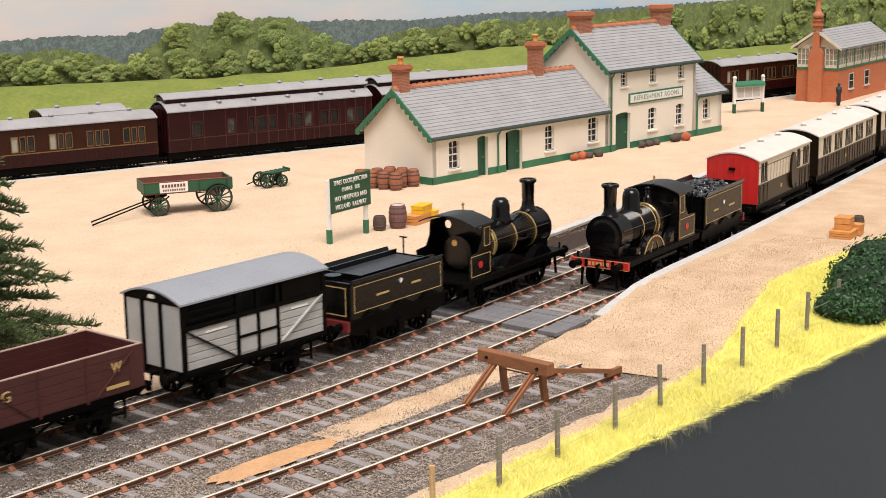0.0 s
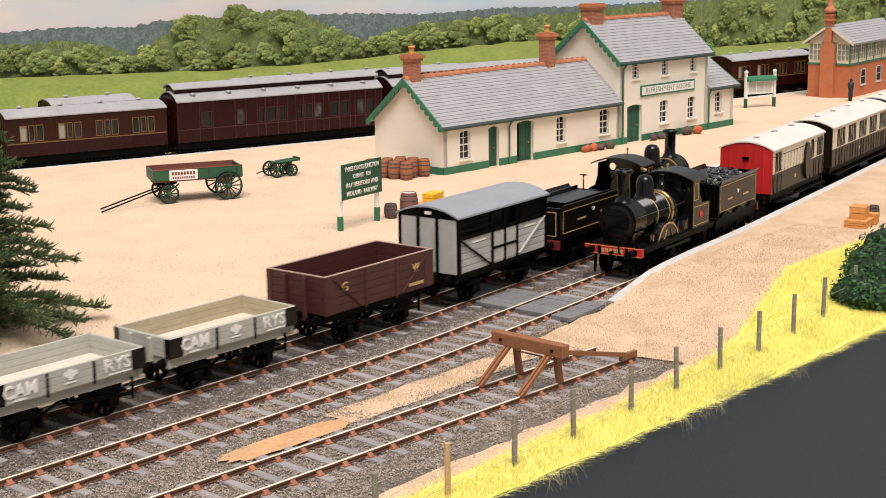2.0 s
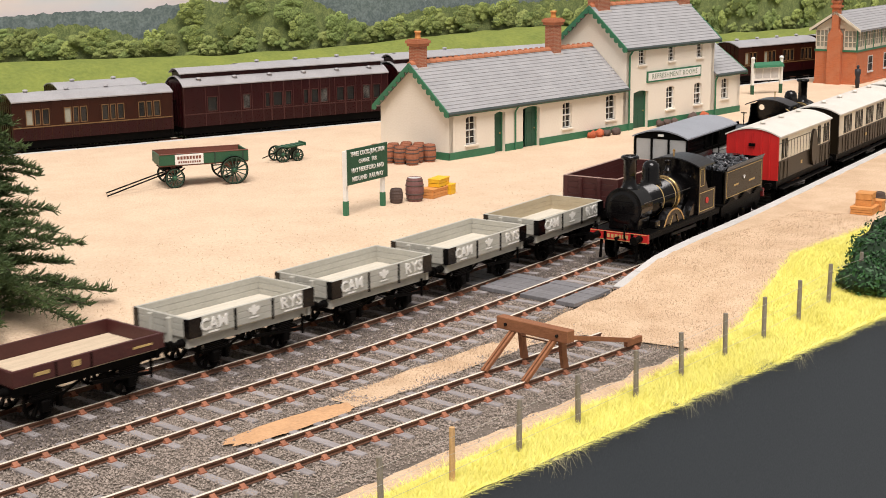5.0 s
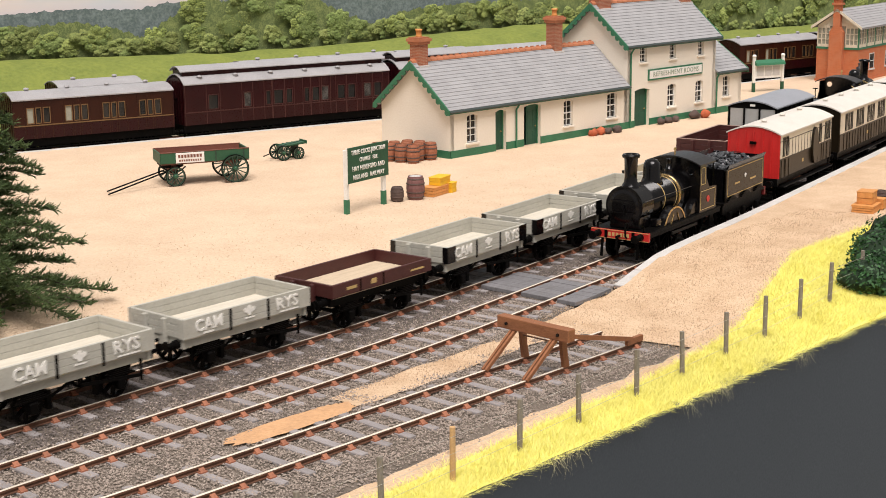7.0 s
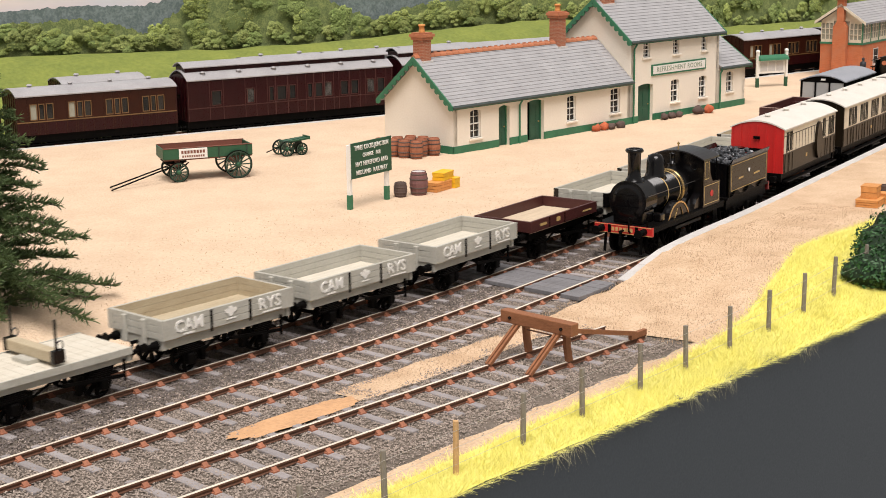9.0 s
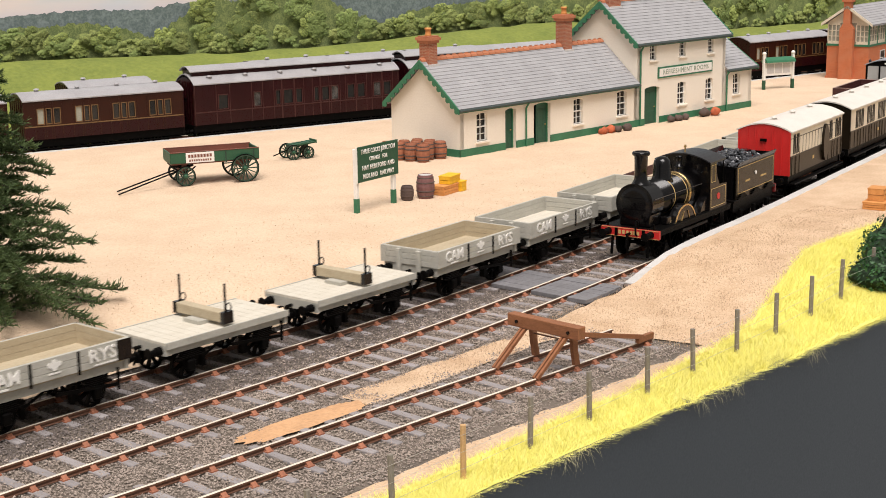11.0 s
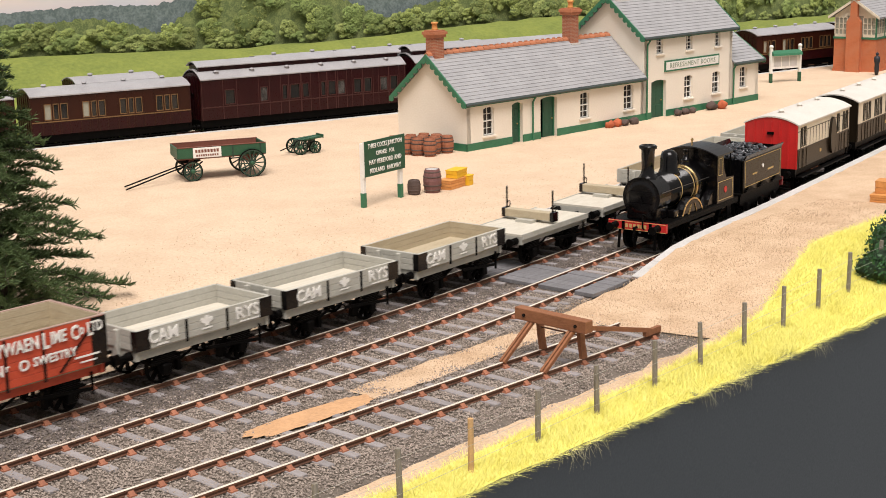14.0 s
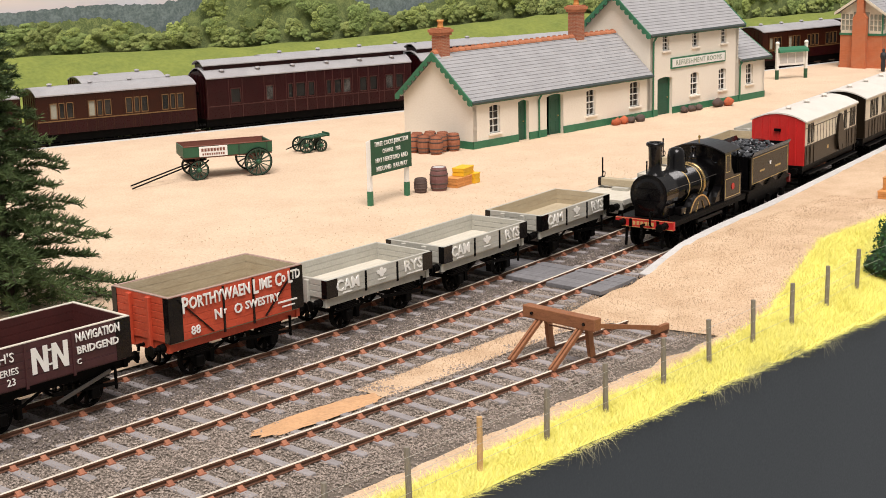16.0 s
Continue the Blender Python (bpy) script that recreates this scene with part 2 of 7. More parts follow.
M["leaf_b"] = material("leaf_b", (0.235, 0.285, 0.095), 0.85, col2=(0.10, 0.155, 0.045), size=0.9, piece=0.35, spec=0.15)
M["leaf_c"] = material("leaf_c", (0.29, 0.33, 0.1), 0.85, col2=(0.15, 0.20, 0.055), size=0.9, piece=0.35, spec=0.15)
M["leaf_shade"] = material("leaf_shade", (0.17, 0.215, 0.07), 0.95, col2=(0.11, 0.15, 0.05), size=0.5)
# wear and the edge highlight together in one pale colour
M["capping"] = material("worn_highlit_edge", (0.40, 0.27, 0.22), 0.7, size=0.3, bump=0.1)
M["faded"] = material("faded_green_letters", (0.30, 0.36, 0.27), 0.7, bump=0)
M["darkstone"] = material("sand_grit", (0.50, 0.36, 0.24), 0.9, col2=(0.34, 0.23, 0.14), size=0.5, bump=0, piece=0.4)


# ---- building blocks ----
def part(name, bm, mat, parent=None, label="", smooth=False):
    """Links a bmesh, drawn in prototype metres, as one scaled mesh under a thing."""
    bmesh.ops.scale(bm, vec=(S, S, S), verts=bm.verts)
    me = bpy.data.meshes.new(name)
    bm.to_mesh(me)
    bm.free()
    me.materials.append(M[mat])
    if smooth:
        me.shade_smooth()
    ob = new(name, me)
    ob.parent = parent
    if label:
        tagged(ob, label)
    return ob


def again(ob, name, m, parent):
    """Another piece on the same mesh."""
    o = new(name, ob.data)
    o.parent = parent
    o.matrix_basis = m
    return o


def at(x, y, z, rz=0, rx=0, ry=0):
    return pose(x * S, y * S, z * S, rx, ry, rz)


def root(name, m, label, category, group="", kind=""):
    ob = new(name)
    ob.empty_display_size = 0.005
    ob.matrix_basis = m
    return tagged(ob, label, category, group, kind)


def box(bm, x0, y0, z0, x1, y1, z1, bev=0.0):
    r = bmesh.ops.create_cube(bm, size=1)
    v = r["verts"]
    bmesh.ops.scale(bm, vec=(abs(x1 - x0), abs(y1 - y0), abs(z1 - z0)), verts=v)
    bmesh.ops.translate(bm, vec=((x0 + x1) / 2, (y0 + y1) / 2, (z0 + z1) / 2), verts=v)
    if bev:
        e = list({e for a in v for e in a.link_edges})
        bmesh.ops.bevel(bm, geom=e, offset=bev, segments=1, affect="EDGES")
    return v


def B(*boxes, bev=0.0):
    bm = bmesh.new()
    for b in boxes:
        box(bm, *b, bev=bev)
    return bm


def cyl(bm, p, q, r, r2=None, n=14, caps=True):
    p, q = Vector(p), Vector(q)
    d = q - p
    m = Matrix.Translation((p + q) / 2) @ d.to_track_quat("Z", "Y").to_matrix().to_4x4()
    return bmesh.ops.create_cone(bm, cap_ends=caps, segments=n, radius1=r, radius2=r if r2 is None else r2, depth=d.length, matrix=m)["verts"]


def C(*cyls, n=14):
    bm = bmesh.new()
    for c in cyls:
        cyl(bm, *c, n=n)
    return bm


def lathe(bm, prof, n=20, centre=(0, 0, 0), axis="z", caps=True):
    """A turned shape from (radius, height) pairs."""
    rings = []
    for r, h in prof:
        ring = []
        for i in range(n):
            a = 2 * math.pi * i / n
            v = (r * math.cos(a), r * math.sin(a), h)
            if axis == "x":
                v = (h, r * math.cos(a), r * math.sin(a))
            elif axis == "y":
                v = (r * math.cos(a), h, r * math.sin(a))
            ring.append(bm.verts.new(Vector(v) + Vector(centre)))
        rings.append(ring)
    for a, b in zip(rings, rings[1:]):
        for i in range(n):
            bm.faces.new((a[i], a[(i + 1) % n], b[(i + 1) % n], b[i]))
    if caps:
        bm.faces.new(rings[0][::-1]), bm.faces.new(rings[-1])
    bmesh.ops.recalc_face_normals(bm, faces=bm.faces)
    return bm


def prism(bm, pts, a, b, axis="x"):
    """Extrudes an outline from a to b along an axis."""
    def put(u, w, t):
        return {"x": (t, u, w), "y": (u, t, w), "z": (u, w, t)}[axis]
    v0 = [bm.verts.new(put(u, w, a)) for u, w in pts]
    v1 = [bm.verts.new(put(u, w, b)) for u, w in pts]
    n = len(pts)
    fs = [bm.faces.new(v0), bm.faces.new(v1[::-1])]
    fs += [bm.faces.new((v0[i], v1[i], v1[(i + 1) % n], v0[(i + 1) % n])) for i in range(n)]
    bmesh.ops.recalc_face_normals(bm, faces=fs)
    return bm


def P(pts, a, b, axis="x"):
    return prism(bmesh.new(), pts, a, b, axis)


def beam(bm, p, q, w, h):
    """A squared timber from p to q."""
    p, q = Vector(p), Vector(q)
    d = q - p
    v = bmesh.ops.create_cube(bm, size=1)["verts"]
    bmesh.ops.scale(bm, vec=(w, h, d.length), verts=v)
    bmesh.ops.transform(bm, matrix=Matrix.Translation((p + q) / 2) @ d.to_track_quat("Z", "Y").to_matrix().to_4x4(), verts=v)
    return bm


def sheet(name, verts, faces, mat, parent=None, kind="structure", label="", category="", smooth=True):
    me = bpy.data.meshes.new(name)
    me.from_pydata([(x * S, y * S, z * S) for x, y, z in verts], [], faces)
    me.materials.append(M[mat])
    if smooth:
        me.shade_smooth()
    ob = new(name, me)
    ob.parent = parent
    return tagged(ob, label, category, "", kind)


def lettering(text, size, m, mat, parent, name="lettering", wide=1.0, thick=0.012, spacing=1.0, bold=0.0):
    """Raised letters in the built-in font, facing the part's own +z."""
    cu = bpy.data.curves.new(name, "FONT")
    cu.body, cu.size, cu.extrude, cu.align_x, cu.align_y = text, size * S, thick * S, "CENTER", "CENTER"
    cu.space_character, cu.resolution_u, cu.offset = spacing, 2, bold * size * S
    tmp = new(name, cu)
    dg = bpy.context.evaluated_depsgraph_get()
    me = bpy.data.meshes.new_from_object(tmp.evaluated_get(dg))
    bpy.data.objects.remove(tmp)
    bpy.data.curves.remove(cu)
    me.transform(m @ Matrix.Diagonal((wide, 1, 1, 1)))
    me.materials.clear()
    me.materials.append(M[mat])
    ob = new(name, me)
    ob.parent = parent
    return ob


def cut(ob, bm):
    """Takes the shape of bm out of a part."""
    bmesh.ops.scale(bm, vec=(S, S, S), verts=bm.verts)
    me = bpy.data.meshes.new("cutter")
    bm.to_mesh(me)
    bm.free()
    c = new("cutter", me)
    mod = ob.modifiers.new("cut", "BOOLEAN")
    mod.operation, mod.object, mod.solver = "DIFFERENCE", c, "EXACT"
    kept = bpy.data.meshes.new_from_object(ob.evaluated_get(bpy.context.evaluated_depsgraph_get()))
    ob.modifiers.remove(mod)
    ob.data = kept
    bpy.data.objects.remove(c)


def side_text(x, y, z):
    """Upright on a side that faces -y."""
    return at(x, y, z, 0, 90)


def end_text(x, y, z):
    """Upright on an end that faces -x."""
    return pose(x * S, y * S, z * S, 90, 0, -90)


def smoothstep(a, b, x):
    t = min(1, max(0, (x - a) / (b - a)))
    return t * t * (3 - 2 * t)


# ---- the lines of rails ----
def line(y0, knots):
    xs = np.arange(-60, 140, 0.05)
    sl = np.interp(xs, *zip(*knots))
    ys = np.cumsum(sl) * 0.05
    ys += y0 - np.interp(0, xs, ys)
    s = np.cumsum(np.hypot(1, sl)) * 0.05
    return xs, ys, s - np.interp(0, xs, s), sl


LINE_A = line(0, [(-60, 0), (6, 0), (14, 0.08), (22, 0.1), (32, 0.155), (140, 0.155)])
LINE_B = line(-3.5, [(-60, 0), (4, 0), (12, 0.08), (22, 0.095), (32, 0.155), (140, 0.155)])
LINE_C = line(-7.42, [(-60, -0.05), (0, -0.05), (140, -0.05)])
LINE_D = line(43.4, [(-60, -0.43), (20, -0.33), (79, -0.205), (140, -0.12)])
LINE_E = line(47.6, [(-60, -0.43), (20, -0.33), (79, -0.205), (140, -0.12)])


def on(ln, s):
    """x, y and heading in degrees at the length s along a line."""
    x = float(np.interp(s, ln[2], ln[0]))
    return x, float(np.interp(x, ln[0], ln[1])), math.degrees(math.atan(float(np.interp(x, ln[0], ln[3]))))


def y_of(ln, x):
    return float(np.interp(x, ln[0], ln[1]))


def s_of(ln, x):
    return float(np.interp(x, ln[0], ln[2]))


# ---- ground ----
def y_far(x):
    return y_of(LINE_D, x) - 1.62


def y_near(x):
    return y_of(LINE_A, x) + 1.55


def z_left(x, y):
    edge = -0.12 + 0.92 * smoothstep(15, 21, x)
    return edge + (0.8 - edge) * smoothstep(0.2, 4.5, y - y_near(x))


def grass_top(x):
    return float(np.interp(x, [-20, 9, 13.4, 17.3, 21, 24, 27, 40, 90], [-11.0, -10.95, -10.66, -9.9, -8.95, -8.1, -8.1, -8.4, -8.4])) + 0.16 * noise.noise((x * 0.7, 3, 0))


def edge_y(x):
    return -12.38 - 0.038 * (x + 0.5) + 0.10 * noise.noise((x * 0.9, 7, 0))


def ramp(x):
    return float(np.interp(x, [16.8, 17.9, 20.6, 22, 24], [0, 0.13, 0.6, 0.69, 0.74]))


def z_right(x, y):
    g = grass_top(x)
    return -0.17 + 0.04 * smoothstep(13, 17, x) + ramp(x) * (1 - smoothstep(0.0, 3.6, g - y)) + (0.04 * noise.noise((x, y, 0)))


def grid(name, xs, nv, lo, hi, zf, mat, label, category, jitter=0.0):
    vs, fs = [], []
    for i, x in enumerate(xs):
        a, b = lo(x), hi(x)
        for j in range(nv):
            y = a + (b - a) * j / (nv - 1)
            vs.append((x, y, zf(x, y) + jitter * noise.noise((x * 1.3, y * 1.3, 5))))
    for i in range(len(xs) - 1):
        for j in range(nv - 1):
            k = i * nv + j
            fs.append((k, k + nv, k + nv + 1, k + 1))
    return sheet(name, vs, fs, mat, None, "structure", label, category)


def build_ground():
    # one sheet that reaches past everything
    grid("ground", np.arange(-60, 141, 4.0), 30, lambda x: edge_y(x) + 0.15, lambda x: 75.0, lambda x, y: -0.215, "ballast_bed", "dark grey-brown ballast bed under the tracks", "ground")
    grid("platform_left", np.arange(-45, 112, 0.8), 60, y_near, y_far, z_left, "sand", "pale sandy platform and station yard surface", "platform", 0.03)
    # inner edge towards the running line, low in front, full width behind the siding
    def low(x):
        if x < 12.9:
            return -6.15 + 0.25 * noise.noise((x * 0.8, 1, 0)) - 0.6 * smoothstep(10.5, 12.9, x)
        return max(grass_top(x) - 0.15, -6.75 - 4.2 * smoothstep(12.7, 13.6, x))
    def high(x):
        if x < 17.75:
            return -4.95 + 0.15 * noise.noise((x * 1.1, 2, 0)) + 0.35 * smoothstep(12, 16, x)
        return y_of(LINE_B, x) - 1.9
    grid("platform_right", np.arange(3.1, 112, 0.4), 26, low, high, z_right, "gravel", "sandy gravel platform sloping down to the track", "platform", 0.035)
    grid("sand_margin", np.arange(-20, 14, 0.5), 5, lambda x: grass_top(x) - 0.3, lambda x: -10.15 + 0.25 * noise.noise((x, 9, 0)), lambda x, y: -0.17, "gravel", "thin sandy margin beside the siding", "ground", 0.03)
    # ochre patch between the rails
    vs, fs = [(1.0, -5.75, -0.15)], []
    for i in range(80):
        a = 2 * math.pi * i / 80
        k = 1 + 0.16 * noise.noise((2 * math.cos(a), 2 * math.sin(a), 4))
        k += 0.10 * noise.noise((6 * math.cos(a), 6 * math.sin(a), 9))
        ca, sa = math.copysign(abs(math.cos(a)) ** 0.6, math.cos(a)), math.copysign(abs(math.sin(a)) ** 0.7, math.sin(a))
        vs.append((1.0 + 2.1 * k * ca, -5.72 + 0.47 * k * sa - 0.1 * ca, -0.15))
    fs = [(0, 1 + i, 1 + (i + 1) % 80) for i in range(80)]
    sheet("mud_patch", vs, fs, "mud", None, "structure", "smooth ochre mud patch in the ballast", "mud")
    # green rise behind the far line
    def zf(x, y):
        a = y_of(LINE_D, x) + 8
        return -0.1 + (z_board_field(x) + 0.1) * smoothstep(-2, 8.5, y - a)
    grid("field", np.arange(-30, 141, 1.5), 16, lambda x: y_of(LINE_E, x) + 2.2, y_board, lambda x, y: zf(x, y), "field", "bright green grass field behind the sidings", "field", 0.15)


def y_board(x):
    return y_of(LINE_D, x) + 16.5


def z_board_field(x):
    return float(np.interp(x, [-30, 30, 45, 53, 62, 72, 93, 140], [4.15, 4.1, 3.7, 3.75, 4.2, 4.35, 2.6, 2.4]))


def coping(ln, side, x0, x1, name, z):
    """Edge stones laid along a platform."""
    r = root(name, Matrix(), "pale stone coping along the platform edge", "coping", kind="structure")
    step = 1.5
    s, s1 = s_of(ln, x0), s_of(ln, x1)
    pieces = []
    bm = bmesh.new()
    box(bm, -0.74, -0.2, -0.12, 0.74, 0.2, 0.02, bev=0.025)
    first = part("stone", bm, "coping", r)
    first.matrix_basis = at(0, 0, -5)
    k = 0
    while s < s1:
        x, y, h = on(ln, s + step / 2)
        a = math.radians(h)
        z0, z1 = z(x - step / 2), z(x + step / 2)
        m = at(x - side * 1.75 * math.sin(a), y + side * 1.75 * math.cos(a), (z0 + z1) / 2, h, 0, -math.degrees(math.atan((z1 - z0) / step)))
        if k == 0:
            first.matrix_basis = m
        else:
            again(first, "stone", m, r)
        k += 1
        s += step
    return r


def platform_wall(ln, side, x0, x1, z, name):
    vs, fs = [], []
    xs = np.arange(x0, x1, 1.0)
    for x in xs:
        y = y_of(ln, x) + side * 1.62
        vs += [(x, y, -0.25), (x, y, z(x) - 0.05), (x, y + side * 0.3, z(x) - 0.05)]
    for i in range(len(xs) - 1):
        k = 3 * i
        fs += [(k, k + 3, k + 4, k + 1), (k + 1, k + 4, k + 5, k + 2)]
    return sheet(name, vs, fs, "wallbrick", None, "structure", "dark brick platform wall", "wall", smooth=False)


build_ground()
coping(LINE_B, -1, 17.8, 108, "coping_right", lambda x: -0.12 + ramp(x))
platform_wall(LINE_B, -1, 17.8, 108, lambda x: -0.12 + ramp(x), "platform_wall_right")
coping(LINE_A, 1, 18.5, 104, "coping_left", lambda x: z_left(x, y_near(x)))
platform_wall(LINE_A, 1, 15.5, 104, lambda x: z_left(x, y_near(x)), "platform_wall_left")
coping(LINE_D, -1, -20, 104, "coping_far", lambda x: 0.8)
platform_wall(LINE_D, -1, -30, 108, lambda x: 0.8, "platform_wall_far")


# fascia of the baseboard
def build_fascia():
    xs = np.arange(-60, 141, 1.0)
    vs, fs = [], []
    for x in xs:
        y = -12.42 - 0.038 * (x + 0.5)
        vs += [(x, y, -0.14), (x, y, -32), (x, y + 0.5, -0.14)]
    for i in range(len(xs) - 1):
        k = 3 * i
        fs += [(k, k + 1, k + 4, k + 3), (k, k + 3, k + 5, k + 2)]
    sheet("fascia", vs, fs, "fascia", None, "structure", "dark grey painted baseboard fascia", "fascia", smooth=False)


build_fascia()


# ---- tracks ----
def track(name, ln, x0, x1, sleepers, spacing=0.845):
    r = root(name, Matrix(), "rusty bullhead rails in orange chairs on grey sleepers", "railway track", kind="structure")
    prof = [(-0.045, 0), (0.045, 0), (0.045, -0.045), (0.012, -0.06), (0.012, -0.11), (0.034, -0.13), (0.034, -0.15), (-0.034, -0.15), (-0.034, -0.13), (-0.012, -0.11), (-0.012, -0.06), (-0.045, -0.045)]
    s0, s1 = s_of(ln, x0), s_of(ln, x1)
    for side in (-1, 1):
        bm, rows = bmesh.new(), []
        n = max(2, int((s1 - s0) / 0.8))
        for i in range(n + 1):
            x, y, h = on(ln, s0 + (s1 - s0) * i / n)
            a = math.radians(h)
            off = side * (0.7175 + 0.036)
            rows.append([bm.verts.new((x - (off + u) * math.sin(a), y + (off + u) * math.cos(a), w)) for u, w in prof])
        k = len(prof)
        for p, q in zip(rows, rows[1:]):
            for i in range(k):
                f = bm.faces.new((p[i], q[i], q[(i + 1) % k], p[(i + 1) % k]))
                f.material_index = 1 if i in (0, ) else 0
        bm.faces.new(rows[0]), bm.faces.new(rows[-1][::-1])
        bmesh.ops.recalc_face_normals(bm, faces=bm.faces)
        ob = part("rail", bm, "rust", r)
        ob.data.materials.append(M["steel"])
    if not sleepers:
        return r
    sl = ch = None
    s = s0 + 0.2
    while s < s1 - 0.1:
        x, y, h = on(ln, s)
        m = at(x, y, -0.15 + random.uniform(-0.012, 0.012), h + random.uniform(-1.2, 1.2))
        if sl is None:
            sl = part("sleeper", B((-0.127, -1.32, -0.12, 0.127, 1.32, 0.0), bev=0.015), "sleeper", r)
            sl.matrix_basis = m
            o = sl
        else:
            o = again(sl, "sleeper", m, r)
        for side in (-1, 1):
            if ch is None:
                bm = bmesh.new()
                box(bm, -0.10, -0.17, 0.0, 0.10, 0.17, 0.035)
                prism(bm, [(0.03, 0.03), (0.15, 0.03), (0.06, 0.11), (0.03, 0.11)], -0.075, 0.075)
                prism(bm, [(-0.03, 0.03), (-0.15, 0.03), (-0.06, 0.11), (-0.03, 0.11)], -0.075, 0.075)
                ch = part("chair", bm, "chair", o)
                ch.matrix_basis = at(0, side * 0.7535, 0)
            else:
                again(ch, "chair", at(0, side * 0.7535, 0), o)
        s += spacing
    return r


track("track_goods", LINE_A, -14, 60, True)
track("track_platform", LINE_B, -14, 60, True)
track("track_siding", LINE_C, -14, 12.7, True)
track("track_far", LINE_D, -20, 110, False)
track("track_far_second", LINE_E, -20, 110, False)


def build_ballast():
    rng = np.random.default_rng(3)
    n = 135000
    x = rng.uniform(-13, 46, n)
    u = rng.random(n)
    near = rng.random(n) < 0.75
    x[near] = rng.uniform(-9, 22, near.sum())
    a = np.interp(x, LINE_A[0], LINE_A[1]) + 1.7
    y = -10.35 + u * (a + 10.35)
    wob = 0.22 * np.sin(x * 2.3) + 0.14 * np.sin(x * 5.1 + 1) + rng.normal(0, 0.16, n)
    keep = ~((x > 12.9 + wob * 1.6) & (y < np.interp(x, LINE_B[0], LINE_B[1]) - 1.5 - wob * 0.5))
    keep &= ~((x > 3.3 + wob * 2) & (x < 13.4) & (y > -6.0 + wob * 0.6) & (y < -5.0 + wob * 0.5))
    keep &= ~(((x - 1.0) / 2.35) ** 2 + ((y + 5.78) / 0.5) ** 2 < 1 + wob)
    keep &= ~((y < -9.9 + wob) & (rng.random(n) < 0.85))
    x, y = x[keep], y[keep]
    n = len(x)
    # stones nearer the goods line take a darker colour
    goods_side = y > -1.9 + np.interp(x, [-13, 8, 20], [-0.6, 0, 0.6]) + rng.normal(0, 0.55, n)
    for name, pick, mat, label in (("ballast", ~goods_side, "stone", "loose grey-brown ballast stones round the sleepers"), ("running_line_ballast", goods_side, "deepstone", "darker ballast stones along the goods line")):
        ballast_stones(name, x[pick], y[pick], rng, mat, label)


def ballast_stones(name, x, y, rng, mat, label):
    n = len(x)
    base = np.array([[1, 0, 0], [-1, 0, 0], [0, 1, 0], [0, -1, 0], [0, 0, 1], [0, 0, -1]], float)
    v = base[None] * rng.uniform(0.015, 0.036, (n, 1, 1)) * rng.uniform(0.6, 1.4, (n, 6, 1)) + rng.normal(0, 0.005, (n, 6, 3))
    ang = rng.uniform(0, 6.28, n)
    c, s = np.cos(ang)[:, None], np.sin(ang)[:, None]
    vx = v[..., 0] * c - v[..., 1] * s + x[:, None]
    vy = v[..., 0] * s + v[..., 1] * c + y[:, None]
    vz = v[..., 2] * 0.8 - 0.2 + rng.uniform(0, 0.05, (n, 1))
    V = np.stack([vx, vy, vz], -1).reshape(-1, 3)
    tri = np.array([[0, 2, 4], [2, 1, 4], [1, 3, 4], [3, 0, 4], [2, 0, 5], [1, 2, 5], [3, 1, 5], [0, 3, 5]])
    F = (tri[None] + 6 * np.arange(n)[:, None, None]).reshape(-1, 3)
    sheet(name, V.tolist(), F.tolist(), mat, None, "stuff", label, "ballast", smooth=False)


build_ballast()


def build_grit():
    """Loose dark grains on the sandy ground."""
    rng = np.random.default_rng(6)
    n = 20000
    x = np.concatenate([rng.uniform(3.5, 32, n), rng.uniform(2, 34, n // 4)])
    y = np.concatenate([rng.uniform(-10.6, -4.4, n), 2.4 + 9 * rng.random(n // 4) ** 2.2])
    P3 = []
    for a, b in zip(x, y):
        if b < 0:
            if (a < 12.8 and not -6.2 < b < -4.9) or (a > 17.8 and b > y_of(LINE_B, a) - 2.1) or b < grass_top(a):
                continue
            z = z_right(a, b)
        else:
            z = z_left(a, b)
        P3.append((a, b, z))
    p = np.array(P3)
    n = len(p)
    s = rng.uniform(0.007, 0.02, (n, 1))
    ang = rng.uniform(0, 6.28, (n, 1))
    V = np.empty((n, 4, 3))
    for k in range(3):
        V[:, k] = p + np.concatenate([s * np.cos(ang + 2.1 * k), s * np.sin(ang + 2.1 * k), 0 * s - 0.005], 1)
    V[:, 3] = p + np.concatenate([0 * s, 0 * s, s * 1.3 + 0.02], 1)
    F = (np.array([[0, 1, 3], [1, 2, 3], [2, 0, 3]])[None] + 4 * np.arange(n)[:, None, None]).reshape(-1, 3)
    sheet("grit", V.reshape(-1, 3).tolist(), F.tolist(), "darkstone", None, "stuff", "loose dark grains on the sandy ground", "grit", smooth=False)


build_grit()


def build_crossing():
    r = root("board_crossing", Matrix(), "weathered grey timber boards crossing the rails", "crossing", kind="structure")
    for lo, hi in ((-4.55, -3.78), (-3.55, -2.25), (-2.05, -0.5), (-0.25, 0.95)):
        n = 5
        for i in range(n):
            x = 15.2 + i * 0.48
            k = y_of(LINE_B, x) - y_of(LINE_B, 15.2) - 0.02
            part("board", B((x, lo + k + 0.0, -0.16, x + 0.45, hi + k, -0.015 + random.uniform(-0.012, 0.006)), bev=0.012), "boards", r)


build_crossing()


